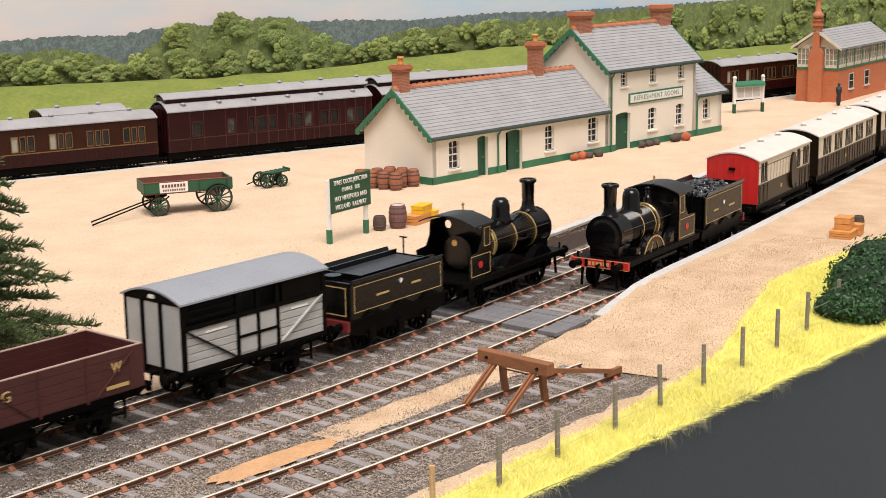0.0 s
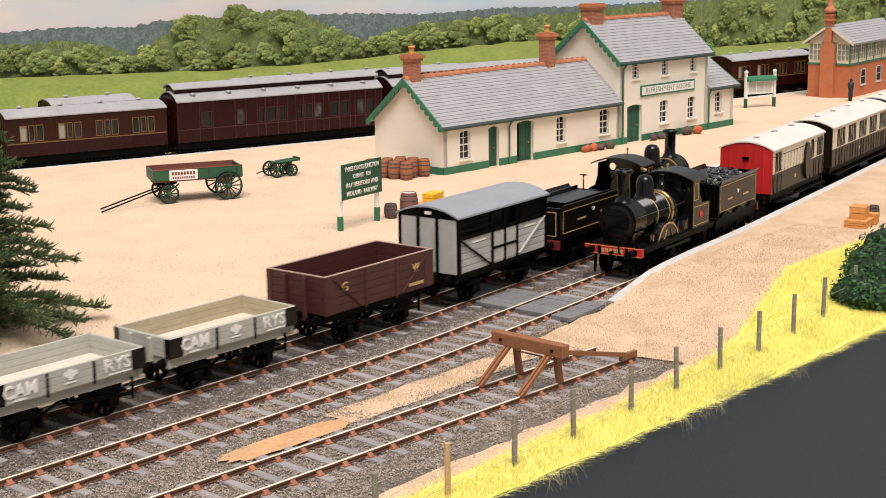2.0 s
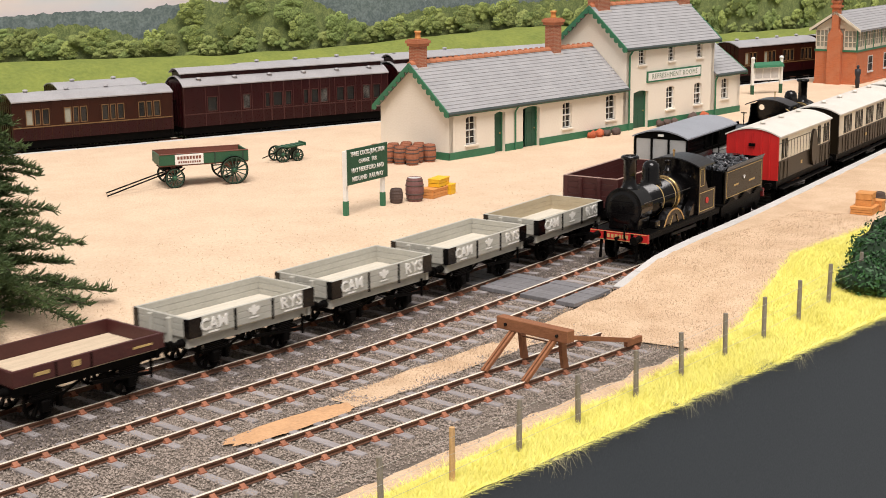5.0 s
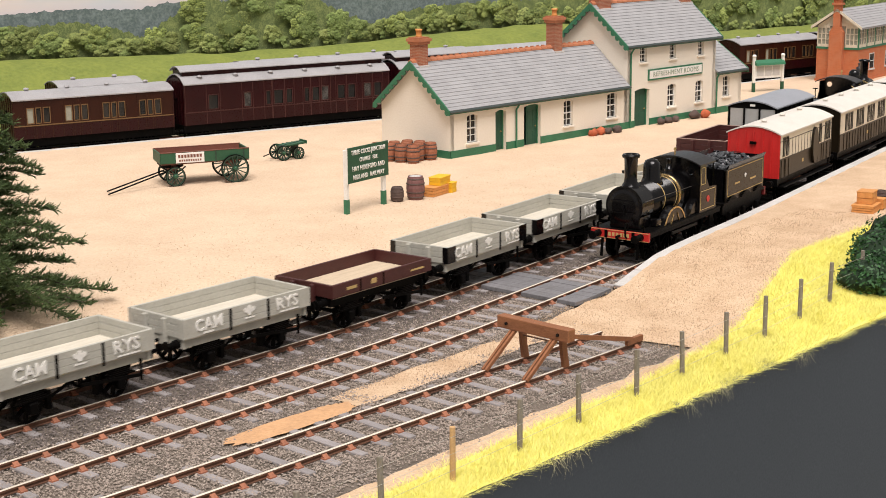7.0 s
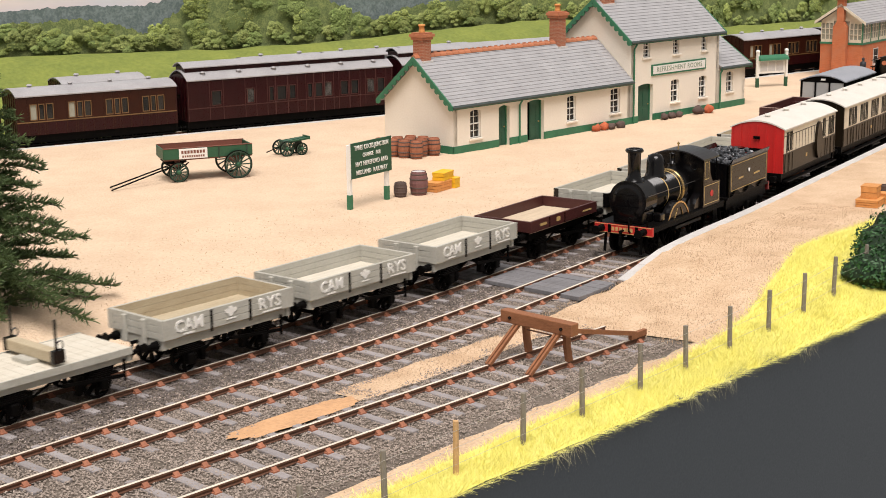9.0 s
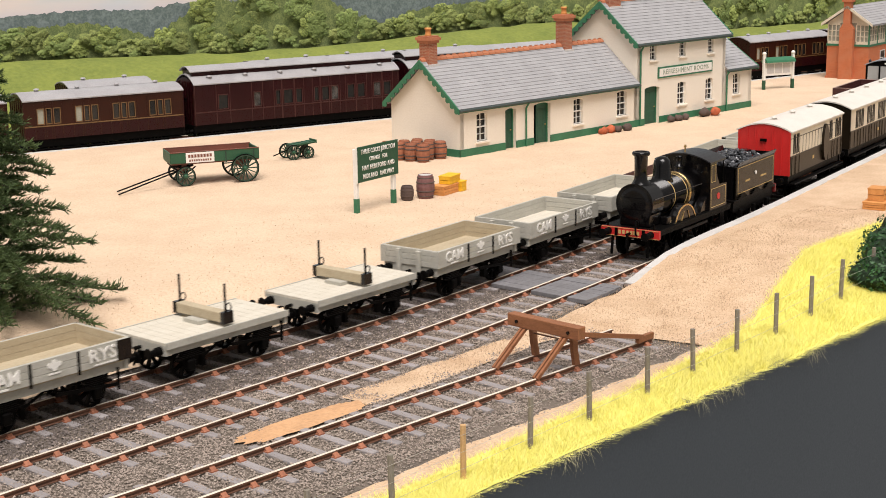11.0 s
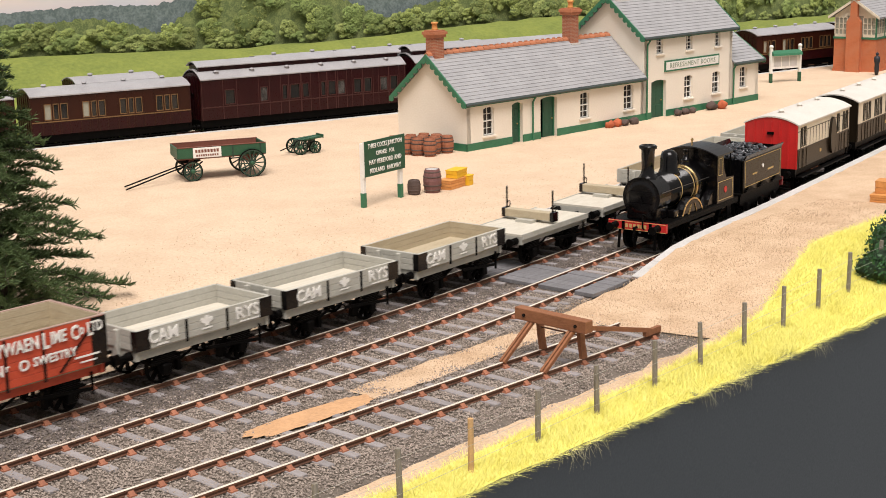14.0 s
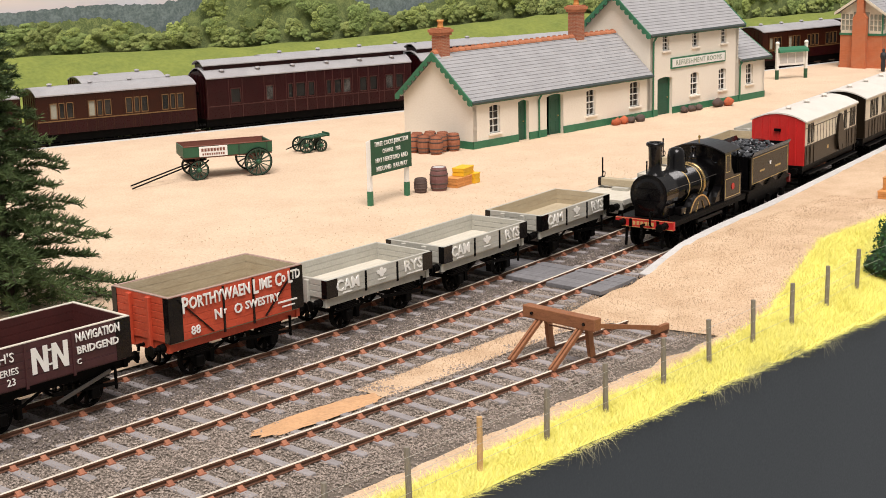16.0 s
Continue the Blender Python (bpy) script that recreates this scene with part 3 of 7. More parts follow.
# ---- buffer stop ----
def build_buffer_stop():
    x, y, h = on(LINE_C, s_of(LINE_C, 8.6))
    r = root("buffer_stop", at(x, y, 0, h), "brown timber buffer stop with curved rail struts", "buffer stop")
    part("buffer_beam", B((-0.16, -1.32, 0.93, 0.16, 1.32, 1.29), bev=0.02), "wood", r)
    for s in (-1, 1):
        yy = s * 0.75
        bm = bmesh.new()
        for k in (-0.06, 0.06):
            beam(bm, (-1.35, yy + k, 0.0), (0.08, yy + k, 1.02), 0.075, 0.1)
        part("strut", bm, "wood", r)
        bm = bmesh.new()
        pts = [(0.10, 1.0), (0.22, 0.75), (0.25, 0.45), (0.34, 0.0), (0.56, 0.0), (0.46, 0.45), (0.44, 0.78), (0.38, 1.0)]
        prism(bm, pts, yy - 0.06, yy + 0.06, "y")
        part("back_post", bm, "wood", r)
        part("bolt", C(((-0.2, s * 0.95, 1.1), (-0.155, s * 0.95, 1.1), 0.05), n=8), "black", r)
    bm = bmesh.new()
    beam(bm, (0.1, -1.05, 1.02), (3.55, -0.8, 0.16), 0.1, 0.13)
    part("brace", bm, "wood", r)
    bm = bmesh.new()
    beam(bm, (3.3, -0.8, 0.1), (4.1, -0.76, 0.1), 0.13, 0.18)
    part("cross_timber", bm, "wood", r)
    part("tie_rod", C(((0.3, -0.75, 0.7), (0.3, 0.75, 0.7), 0.025), n=6), "rust", r)


build_buffer_stop()


# ---- fence ----
def build_fence():
    r = root("wire_fence", Matrix(), "post and wire fence along the grass edge", "fence")
    xs = [-7.15, -4.6, -2.06, 0.39, 2.97, 5.52, 8.27, 10.66, 13.16, 15.56, 17.9, 20.12, 22.75, 25.5, 28.2, 31, 33.6]
    tops = []
    for i, x in enumerate(xs):
        y = -11.68 + 0.016 * (x + 2) + (0.0 if x < 19 else 0.03 * (x - 19))
        z = z_right(x, y) if x > 10 else -0.15
        t = (x + random.uniform(-0.03, 0.03), y + random.uniform(-0.04, 0.04), z + 1.35)
        bm = C(((x, y, z - 0.2), t, 0.074, 0.068), n=9)
        part("post", bm, "newpost" if i == 3 else "post", r, "fresh light timber post" if i == 3 else "")
        tops.append((Vector((x, y, z)), Vector(t)))
    for (a, ta), (b, tb) in zip(tops, tops[1:]):
        bm = bmesh.new()
        for f in (0.25, 0.55, 0.85):
            cyl(bm, a.lerp(ta, f) - Vector((0, 0.07, 0)), b.lerp(tb, f) - Vector((0, 0.07, 0)), 0.005, n=4, caps=False)
        part("wire", bm, "wire", r)


build_fence()


# ---- station building ----
def wall_bits(u0, u1, z0, z1, holes):
    """Rectangles (u, z) that fill a wall round its openings."""
    us = sorted({u0, u1, *[h[0] for h in holes], *[h[2] for h in holes]})
    out = []
    for a, b in zip(us, us[1:]):
        cuts = sorted([(h[1], h[3]) for h in holes if h[0] <= a and h[2] >= b])
        z = z0
        for c, d in cuts:
            if c > z:
                out.append((a, z, b, c))
            z = d
        if z < z1:
            out.append((a, z, b, z1))
    return out


def arch(bm, a, b, z, rise, y0, y1, n=6):
    """Fills the two spandrels above a slightly arched head."""
    mid = (a + b) / 2
    for s in (-1, 1):
        e = a if s < 0 else b
        pts = [(e, z - rise)] + [(e + (mid - e) * k / n, z - rise + rise * math.sin(math.pi / 2 * k / n)) for k in range(1, n + 1)] + [(e, z)]
        prism(bm, pts, y0, y1, "y")


def window(name, parent, a, z0, b, z1, cols=2, rows=4, arched=True):
    w = part(name, B((a + 0.0, 0.17, z0, b, 0.19, z1)), "pane", parent, "dark sash window pane")
    bm = bmesh.new()
    t = 0.042
    box(bm, a, 0.09, z0, a + t, 0.17, z1), box(bm, b - t, 0.09, z0, b, 0.17, z1)
    box(bm, a, 0.09, z0, b, 0.17, z0 + t), box(bm, a, 0.09, z1 - t, b, 0.17, z1)
    box(bm, a, 0.08, (z0 + z1) / 2 - 0.028, b, 0.17, (z0 + z1) / 2 + 0.028)
    part("window_frame", bm, "white", w, "white painted sash frame")
    bm = bmesh.new()
    for i in range(1, cols):
        x = a + (b - a) * i / cols
        box(bm, x - 0.014, 0.12, z0, x + 0.014, 0.168, z1)
    for i in range(1, rows):
        z = z0 + (z1 - z0) * i / rows
        box(bm, a, 0.12, z - 0.013, b, 0.168, z + 0.013)
    part("glazing_bar", bm, "white", w)
    part("window_sill", B((a - 0.1, -0.1, z0 - 0.11, b + 0.1, 0.12, z0), bev=0.015), "render", w)
    return w


def door(parent, a, b, z1, open_part=0.0):
    d = part("door", B((a + open_part, 0.25, 0.0, b, 0.30, z1)), "shaded_green", parent, "green panelled door with its recess shade in the colour")
    bm = bmesh.new()
    m = (a + open_part + b) / 2
    for x0, x1 in ((a + open_part + 0.1, m - 0.05), (m + 0.05, b - 0.1)):
        for z0, z2 in ((0.15, 0.75), (0.9, z1 - 0.35)):
            box(bm, x0, 0.232, z0, x1, 0.252, z2, bev=0.01)
    part("panel", bm, "shaded_green", d)
    bm = bmesh.new()
    box(bm, a, 0.2, 0, a + 0.07, 0.33, z1), box(bm, b - 0.07, 0.2, 0, b, 0.33, z1), box(bm, a, 0.2, z1 - 0.07, b, 0.33, z1)
    part("door_frame", bm, "green", d)
    part("knob", C(((b - 0.2, 0.19, 1.0), (b - 0.2, 0.25, 1.0), 0.04), n=8), "brass", d)


def slate_roof(parent, u0, u1, v_eave, z_eave, v_ridge, z_ridge, courses, name="roof", mat="slate"):
    """One slope, laid in overlapping courses."""
    r = part(name, P([(v_eave, z_eave - 0.10), (v_eave, z_eave - 0.02), (v_ridge, z_ridge - 0.02), (v_ridge, z_ridge - 0.10)], u0 + 0.02, u1 - 0.02), mat, parent)
    dv, dz = (v_ridge - v_eave) / courses, (z_ridge - z_eave) / courses
    nrm = Vector((0, -dz, abs(dv))).normalized() if dv > 0 else Vector((0, dz, abs(dv))).normalized()
    for i in range(courses):
        a = Vector((0, v_eave + dv * i, z_eave + dz * i))
        b = Vector((0, v_eave + dv * (i + 1.12), z_eave + dz * (i + 1.12)))
        pts = [a + nrm * 0.034, b + nrm * 0.01, b, a]
        part("slate_course", P([(p.y, p.z) for p in pts], u0 + random.uniform(-0.012, 0.012), u1 + random.uniform(-0.012, 0.012)), mat, r)
    return r


def ridge_tiles(parent, u0, u1, v, z, crest=True):
    n = max(1, int((u1 - u0) / 0.45))
    first = None
    for i in range(n):
        a = u0 + (u1 - u0) * i / n
        w = (u1 - u0) / n
        if first is None:
            bm = bmesh.new()
            prism(bm, [(-0.17, -0.13), (-0.13, -0.03), (0, 0.06), (0.13, -0.03), (0.17, -0.13), (0, -0.06)], 0.01, w - 0.01)
            if crest:
                box(bm, w * 0.25, -0.02, 0.04, w * 0.75, 0.02, 0.11)
            first = part("ridge_tile", bm, "terracotta", parent)
            first.matrix_basis = at(a, v, z)
        else:
            again(first, "ridge_tile", at(a, v, z), parent)


def bargeboard(parent, u, v0, z0, v1, z1, scallops=9):
    bm = bmesh.new()
    prism(bm, [(v0, z0 - 0.22), (v0, z0 + 0.02), (v1, z1 + 0.02), (v1, z1 - 0.22)], u - 0.05, u + 0.03)
    for i in range(scallops):
        f = (i + 0.5) / scallops
        v, z = v0 + (v1 - v0) * f, z0 + (z1 - z0) * f - 0.2
        cyl(bm, (u - 0.045, v, z), (u + 0.02, v, z), abs(v1 - v0) / scallops * 0.5, n=10)
    return part("bargeboard", bm, "green", parent, "green scalloped bargeboard")


def chimney(parent, u0, u1, v0, v1, z0, z1, pots):
    c = part("chimney", B((u0, v0, z0, u1, v1, z1 - 0.28)), "brick", parent, "red brick chimney stack")
    bm = bmesh.new()
    box(bm, u0 - 0.08, v0 - 0.08, z1 - 0.34, u1 + 0.08, v1 + 0.08, z1 - 0.2)
    box(bm, u0 - 0.14, v0 - 0.14, z1 - 0.2, u1 + 0.14, v1 + 0.14, z1 - 0.05)
    box(bm, u0 - 0.06, v0 - 0.06, z1 - 0.05, u1 + 0.06, v1 + 0.06, z1 + 0.02)
    part("cap", bm, "terracotta", c)
    box_bm = B((u0 - 0.06, v0 - 0.1, z0 + 0.0, u1 + 0.06, v1 + 0.1, z0 + 0.1))
    part("flashing", box_bm, "coping", c)
    for x, mat, h in pots:
        bm = lathe(bmesh.new(), [(0.19, 0), (0.15, 0.1), (0.13, h * 0.75), (0.18, h * 0.8), (0.17, h), (0.10, h), (0.09, h * 0.8)], 14, (x, (v0 + v1) / 2, z1))
        part("chimney_pot", bm, mat, c, smooth=True)


def build_station():
    r = root("station_building", at(32.12, 15.11, 0.76, -3.9), "cream rendered station building with grey slate roofs and green trim", "station building")
    D = 4.94
    low_w = [(1.22, 0.70, 2.0, 2.14), (8.83, 0.76, 9.59, 2.14), (12.6, 0.82, 13.46, 2.2)]
    low_d = [(3.36, 0.0, 4.19, 2.15), (5.58, 0.0, 6.92, 2.2)]
    house_w = [(18.27, 0.9, 19.06, 2.22), (21.08, 0.92, 21.84, 2.2), (15.56, 3.69, 16.18, 4.57), (18.4, 3.7, 19.0, 4.56), (21.25, 3.7, 21.82, 4.55)]
    house_d = [(15.11, 0.0, 16.51, 2.2)]
    ext_w = [(23.96, 1.0, 24.68, 2.24)]
    plan = ((0.0, 14.4, 2.52, 4.72, low_w, low_d), (14.4, 23.08, 4.75, 6.95, house_w, house_d), (23.08, 25.95, 2.6, 4.3, ext_w, []))
    for u0, u1, ze, za, ws, ds in plan:
        bm = bmesh.new()
        for a, z0, b, z1 in wall_bits(u0, u1, 0, ze, ws + ds):
            box(bm, a, 0, z0, b, 0.28, z1)
        for h in ws + ds:
            arch(bm, h[0], h[2], h[3] + 0.001, 0.1, 0.002, 0.2)
        part("front_wall", bm, "render", r)
        bm = bmesh.new()
        gable = [(0.0, 0), (D, 0), (D, ze), (D / 2, za - 0.12), (0.0, ze)]
        part("end_wall", prism(bm, gable, u0 + 0.003, u0 + 0.28), "render", r)
        part("end_wall", P(gable, u1 - 0.28, u1 - 0.003), "render", r)
        part("back_wall", B((u0 + 0.28, D - 0.28, 0, u1 - 0.28, D - 0.002, ze)), "render", r)
        # added black floor and wall paint the room's shade behind the openings
        part("shade_floor", B((u0 + 0.28, 0.28, 0.02, u1 - 0.28, D - 0.28, 0.06)), "dark", r)
        part("shade_wall", B((u0 + 0.3, 1.2, 0.06, u1 - 0.3, 1.3, ze)), "dark", r)
        for w in ws:
            window("window", r, *w)
        # green plinth between the doors
        cuts = sorted((d[0], d[2]) for d in ds)
        bm, x = bmesh.new(), u0 - (0.03 if u0 == 0 else 0)
        for a, b in cuts + [(u1, u1)]:
            if a - x > 0.02:
                box(bm, x, -0.03, -0.05, a, 0.02, 0.42)
            x = b
        if u0 == 0:
            box(bm, -0.03, -0.03, -0.05, 0.02, D, 0.42)
        if u1 > 25:
            box(bm, u1 - 0.02, -0.03, -0.05, u1 + 0.03, D, 0.42)
        part("plinth", bm, "green", r, "green painted plinth")
    door(r, *low_d[0][::2], 2.15), door(r, 5.58, 6.92, 2.2, 0.46), door(r, 15.11, 16.51, 2.2)
    # roofs
    def pair(u0, u1, ze, za, c):
        slate_roof(r, u0, u1, -0.22, ze - 0.05, D / 2, za, c), slate_roof(r, u0, u1, D + 0.22, ze - 0.05, D / 2, za, c)
        part("gutter", C(((u0, -0.27, ze - 0.12), (u1, -0.27, ze - 0.12), 0.07), n=8), "lead", r)
        part("fascia_board", B((u0 + 0.02, -0.2, ze - 0.24, u1 - 0.02, -0.14, ze - 0.06)), "green", r)
    pair(-0.3, 14.38, 2.52, 4.78, 15), pair(14.1, 23.38, 4.75, 7.0, 15), pair(23.1, 26.3, 2.62, 4.36, 12)
    ridge_tiles(r, -0.3, 14.3, D / 2, 4.84), ridge_tiles(r, 14.1, 23.38, D / 2, 7.06), ridge_tiles(r, 23.4, 26.3, D / 2, 4.42)
    for u, ze, za in ((-0.32, 2.47, 4.78), (14.07, 4.7, 7.0), (23.42, 4.7, 7.0), (26.32, 2.57, 4.36)):
        bargeboard(r, u, -0.28, ze, D / 2, za), bargeboard(r, u, D + 0.28, ze, D / 2, za)
    chimney(r, 0.02, 0.66, D / 2 - 0.32, D / 2 + 0.32, 4.45, 5.95, [(0.34, "orange", 0.42)])
    chimney(r, 10.62, 11.26, D / 2 - 0.32, D / 2 + 0.32, 4.45, 6.45, [(10.94, "orange", 0.42)])
    chimney(r, 14.45, 15.5, D / 2 - 0.4, D / 2 + 0.4, 6.6, 7.9, [])
    chimney(r, 22.3, 23.35, D / 2 - 0.4, D / 2 + 0.4, 6.6, 7.95, [])
    for u, z in ((4.9, 2.4), (14.62, 4.6), (23.2, 2.55)):
        bm = bmesh.new()
        cyl(bm, (u, -0.08, 0.03), (u, -0.08, z - 0.35), 0.05, n=8), cyl(bm, (u, -0.08, z - 0.35), (u + 0.05, -0.25, z - 0.05), 0.05, n=8)
        part("downpipe", bm, "green", r)
    b = part("name_sign", B((16.3, -0.07, 2.6, 21.65, 0.0, 3.24)), "green", r, "long green-framed name sign on the wall")
    part("sign_face", B((16.4, -0.085, 2.69, 21.55, -0.068, 3.15)), "white", b)
    lettering("REFRESHMENT ROOMS", 0.4, side_text(18.97, -0.088, 2.92), "faded", b, spacing=1.12)
    return r


build_station()


# ---- rolling stock ----
def spoke_wheel(x, y, z, r, n, rim, hub, thick, bar):
    """A spoked wheel in one piece: hub, spokes and rim share their edges; its axle runs along y."""
    flat, faces = [], []
    def ring(rad, angles):
        k = len(flat)
        flat.extend((rad * math.cos(a), rad * math.sin(a)) for a in angles)
        return list(range(k, k + len(angles)))
    step = 2 * math.pi / n
    wi, wh = bar / 2 / (r - rim), bar / 2 / hub
    rim_angles = [i * step + d for i in range(n) for d in (-wi, wi, step / 2)]
    hub_angles = [i * step + d for i in range(n) for d in (-wh, wh)]
    outer, inner, core = ring(r, rim_angles), ring(r - rim, rim_angles), ring(hub, hub_angles)
    m = len(outer)
    for i in range(m):
        j = (i + 1) % m
        faces.append((inner[i], outer[i], outer[j], inner[j]))
    for i in range(n):
        faces.append((core[2 * i], inner[3 * i], inner[3 * i + 1], core[2 * i + 1]))
    faces.append(tuple(core))
    bm = bmesh.new()
    front = [bm.verts.new((x + u, y - thick / 2, z + w)) for u, w in flat]
    back = [bm.verts.new((x + u, y + thick / 2, z + w)) for u, w in flat]
    count = collections.Counter(frozenset(e) for f in faces for e in zip(f, f[1:] + f[:1]))
    for f in faces:
        bm.faces.new([front[i] for i in f]), bm.faces.new([back[i] for i in f[::-1]])
        for i, j in zip(f, f[1:] + f[:1]):
            if count[frozenset((i, j))] == 1:
                bm.faces.new((front[j], front[i], back[i], back[j]))
    bmesh.ops.recalc_face_normals(bm, faces=bm.faces)
    return bm


def wheelset(parent, x, r=0.47, n=8):
    w = part("wheelset", C(((0, -0.86, 0), (0, 0.86, 0), 0.07), n=10), "frame", parent)
    w.matrix_basis = at(x, 0, r)
    w["tread"] = r
    for s in (-1, 1):
        part("wheel", spoke_wheel(0, s * 0.72, 0, r, n, 0.085, 0.13, 0.13, 0.055), "frame", w)
    return w


def buffers(parent, x, d, y=0.87, z=1.03, mat="frame"):
    for s in (-1, 1):
        bm = bmesh.new()
        lathe(bm, [(0.13, 0), (0.12, d * 0.18), (0.085, d * 0.2), (0.075, d * 0.3)], 12, (x, s * y, z), "x")
        lathe(bm, [(0.05, d * 0.3), (0.05, d * 0.42), (0.16, d * 0.44), (0.15, d * 0.48)], 14, (x, s * y, z), "x")
        part("buffer", bm, mat, parent)


def coupling(parent, x, d):
    bm = bmesh.new()
    cyl(bm, (x, 0, 1.0), (x + d * 0.25, 0, 1.0), 0.05, n=8)
    for k in range(3):
        cyl(bm, (x + d * (0.2 + 0.03 * k), 0, 0.98 - 0.16 * k), (x + d * (0.22 + 0.03 * k), 0, 0.84 - 0.16 * k), 0.045, n=6)
    part("coupling", bm, "frame", parent)


def underframe(r, L, wb, mat="frame"):
    h = L / 2
    bm = bmesh.new()
    for s in (-1, 1):
        box(bm, -h, s * 0.98 - 0.06, 0.9, h, s * 0.98 + 0.06, 1.2)
    box(bm, -h, -1.1, 0.9, -h + 0.13, 1.1, 1.2), box(bm, h - 0.13, -1.1, 0.9, h, 1.1, 1.2)
    part("solebar", bm, mat, r)
    for x in (-wb / 2, wb / 2):
        wheelset(r, x)
        for s in (-1, 1):
            y = s * 0.98
            bm = bmesh.new()
            prism(bm, [(x - 0.42, 0.92), (x + 0.42, 0.92), (x + 0.13, 0.3), (x - 0.13, 0.3)], y - 0.03, y + 0.03, "y")
            box(bm, x - 0.13, y - 0.1 + s * 0.05, 0.3, x + 0.13, y + 0.1 + s * 0.05, 0.62, bev=0.03)
            for k in range(4):
                box(bm, x - 0.5 + 0.1 * k, y + s * 0.04 - 0.05, 0.66 + 0.05 * k, x + 0.5 - 0.1 * k, y + s * 0.04 + 0.05, 0.7 + 0.05 * k)
            part("axle_guard", bm, "frame", r)
    bm = bmesh.new()
    beam(bm, (0.1, -1.08, 0.72), (wb / 2 + 0.65, -1.1, 0.55), 0.05, 0.09)
    beam(bm, (wb / 2 + 0.65, -1.1, 0.4), (wb / 2 + 0.65, -1.1, 1.0), 0.05, 0.07)
    part("brake_lever", bm, "frame", r)
    bm = bmesh.new()
    for k in (-1, 1):
        box(bm, k * (wb / 2 - 0.62) - 0.07, -0.86, 0.25, k * (wb / 2 - 0.62) + 0.07, -0.66, 0.75)
        beam(bm, (0, -0.8, 0.85), (k * (wb / 2 - 0.6), -0.8, 0.5), 0.05, 0.06)
    part("brake_gear", bm, "frame", r)
    for k in (-1, 1):
        buffers(r, k * h, k * 0.95), coupling(r, k * h, k * 0.95)


def open_wagon(name, L, H, planks, mat, floor_mat, label, corner="black", floor_z=1.22, inside=None, W=2.32, strap="black", sole="frame", cap=None):
    r = root(name, Matrix(), label, "wagon", "goods train wagons")
    h, w = L / 2, W / 2
    underframe(r, L, 2.75, sole)
    part("floor", B((-h + 0.06, -w + 0.06, floor_z - 0.08, h - 0.06, w - 0.06, floor_z)), floor_mat, r)
    ph = (H - 1.2) / planks
    for i in range(planks):
        z0, z1 = 1.2 + ph * i, 1.2 + ph * (i + 1) - 0.007
        for s in (-1, 1):
            part("side_plank", B((-h, s * w - 0.045, z0, h, s * w + 0.045, z1), bev=0.008), mat, r)
            part("end_plank", B((s * h - 0.045, -w + 0.046, z0, s * h + 0.045, w - 0.046, z1), bev=0.012), mat, r)
        if inside:
            bm = bmesh.new()
            for s in (-1, 1):
                box(bm, -h + 0.05, s * (w - 0.06) - 0.012, z0, h - 0.05, s * (w - 0.06) + 0.012, z1)
                box(bm, s * (h - 0.06) - 0.012, -w + 0.07, z0, s * (h - 0.06) + 0.012, w - 0.07, z1)
            part("lining_board", bm, inside, r)
    # pale strips: worn top edges with their highlight painted in
    if cap:
        for s in (-1, 1):
            part("capping", B((-h - 0.05, s * w - 0.05, H - 0.01, h + 0.05, s * w + 0.05, H + 0.012)), cap, r, "worn top edge with a painted highlight")
            part("capping", B((s * h - 0.05, -w + 0.05, H - 0.01, s * h + 0.05, w - 0.05, H + 0.012)), cap, r)
    for sx in (-1, 1):
        for sy in (-1, 1):
            bm = bmesh.new()
            x0, x1 = sorted((sx * (h - 0.42), sx * (h + 0.055)))
            box(bm, x0, sy * (w + 0.045) - 0.012, 1.2, x1, sy * (w + 0.045) + 0.012, H - 0.02)
            y0, y1 = sorted((sy * (w - 0.16), sy * (w + 0.05)))
            box(bm, sx * (h + 0.05) - 0.012, y0, 1.2, sx * (h + 0.05) + 0.012, y1, H - 0.02)
            part("corner_plate", bm, corner, r)
        for y in (-0.42, 0.42):
            x0, x1 = sorted((sx * (h + 0.04), sx * (h + 0.16)))
            part("end_post", B((x0, y - 0.08, 0.95, x1, y + 0.08, H - 0.05), bev=0.02), mat, r)
    return r


def straps(r, L, H, W, mat, xs, diag=True):
    w = W / 2 + 0.05
    for x in xs:
        part("strap", B((x - 0.035, -w - 0.02, 1.12, x + 0.035, -w + 0.012, H - 0.03)), mat, r)
    if diag:
        for s in (-1, 1):
            bm = bmesh.new()
            beam(bm, (s * L * 0.2, -w - 0.006, 1.25), (s * L * 0.44, -w - 0.006, H - 0.12), 0.075, 0.03)
            part("diagonal_strap", bm, mat, r)


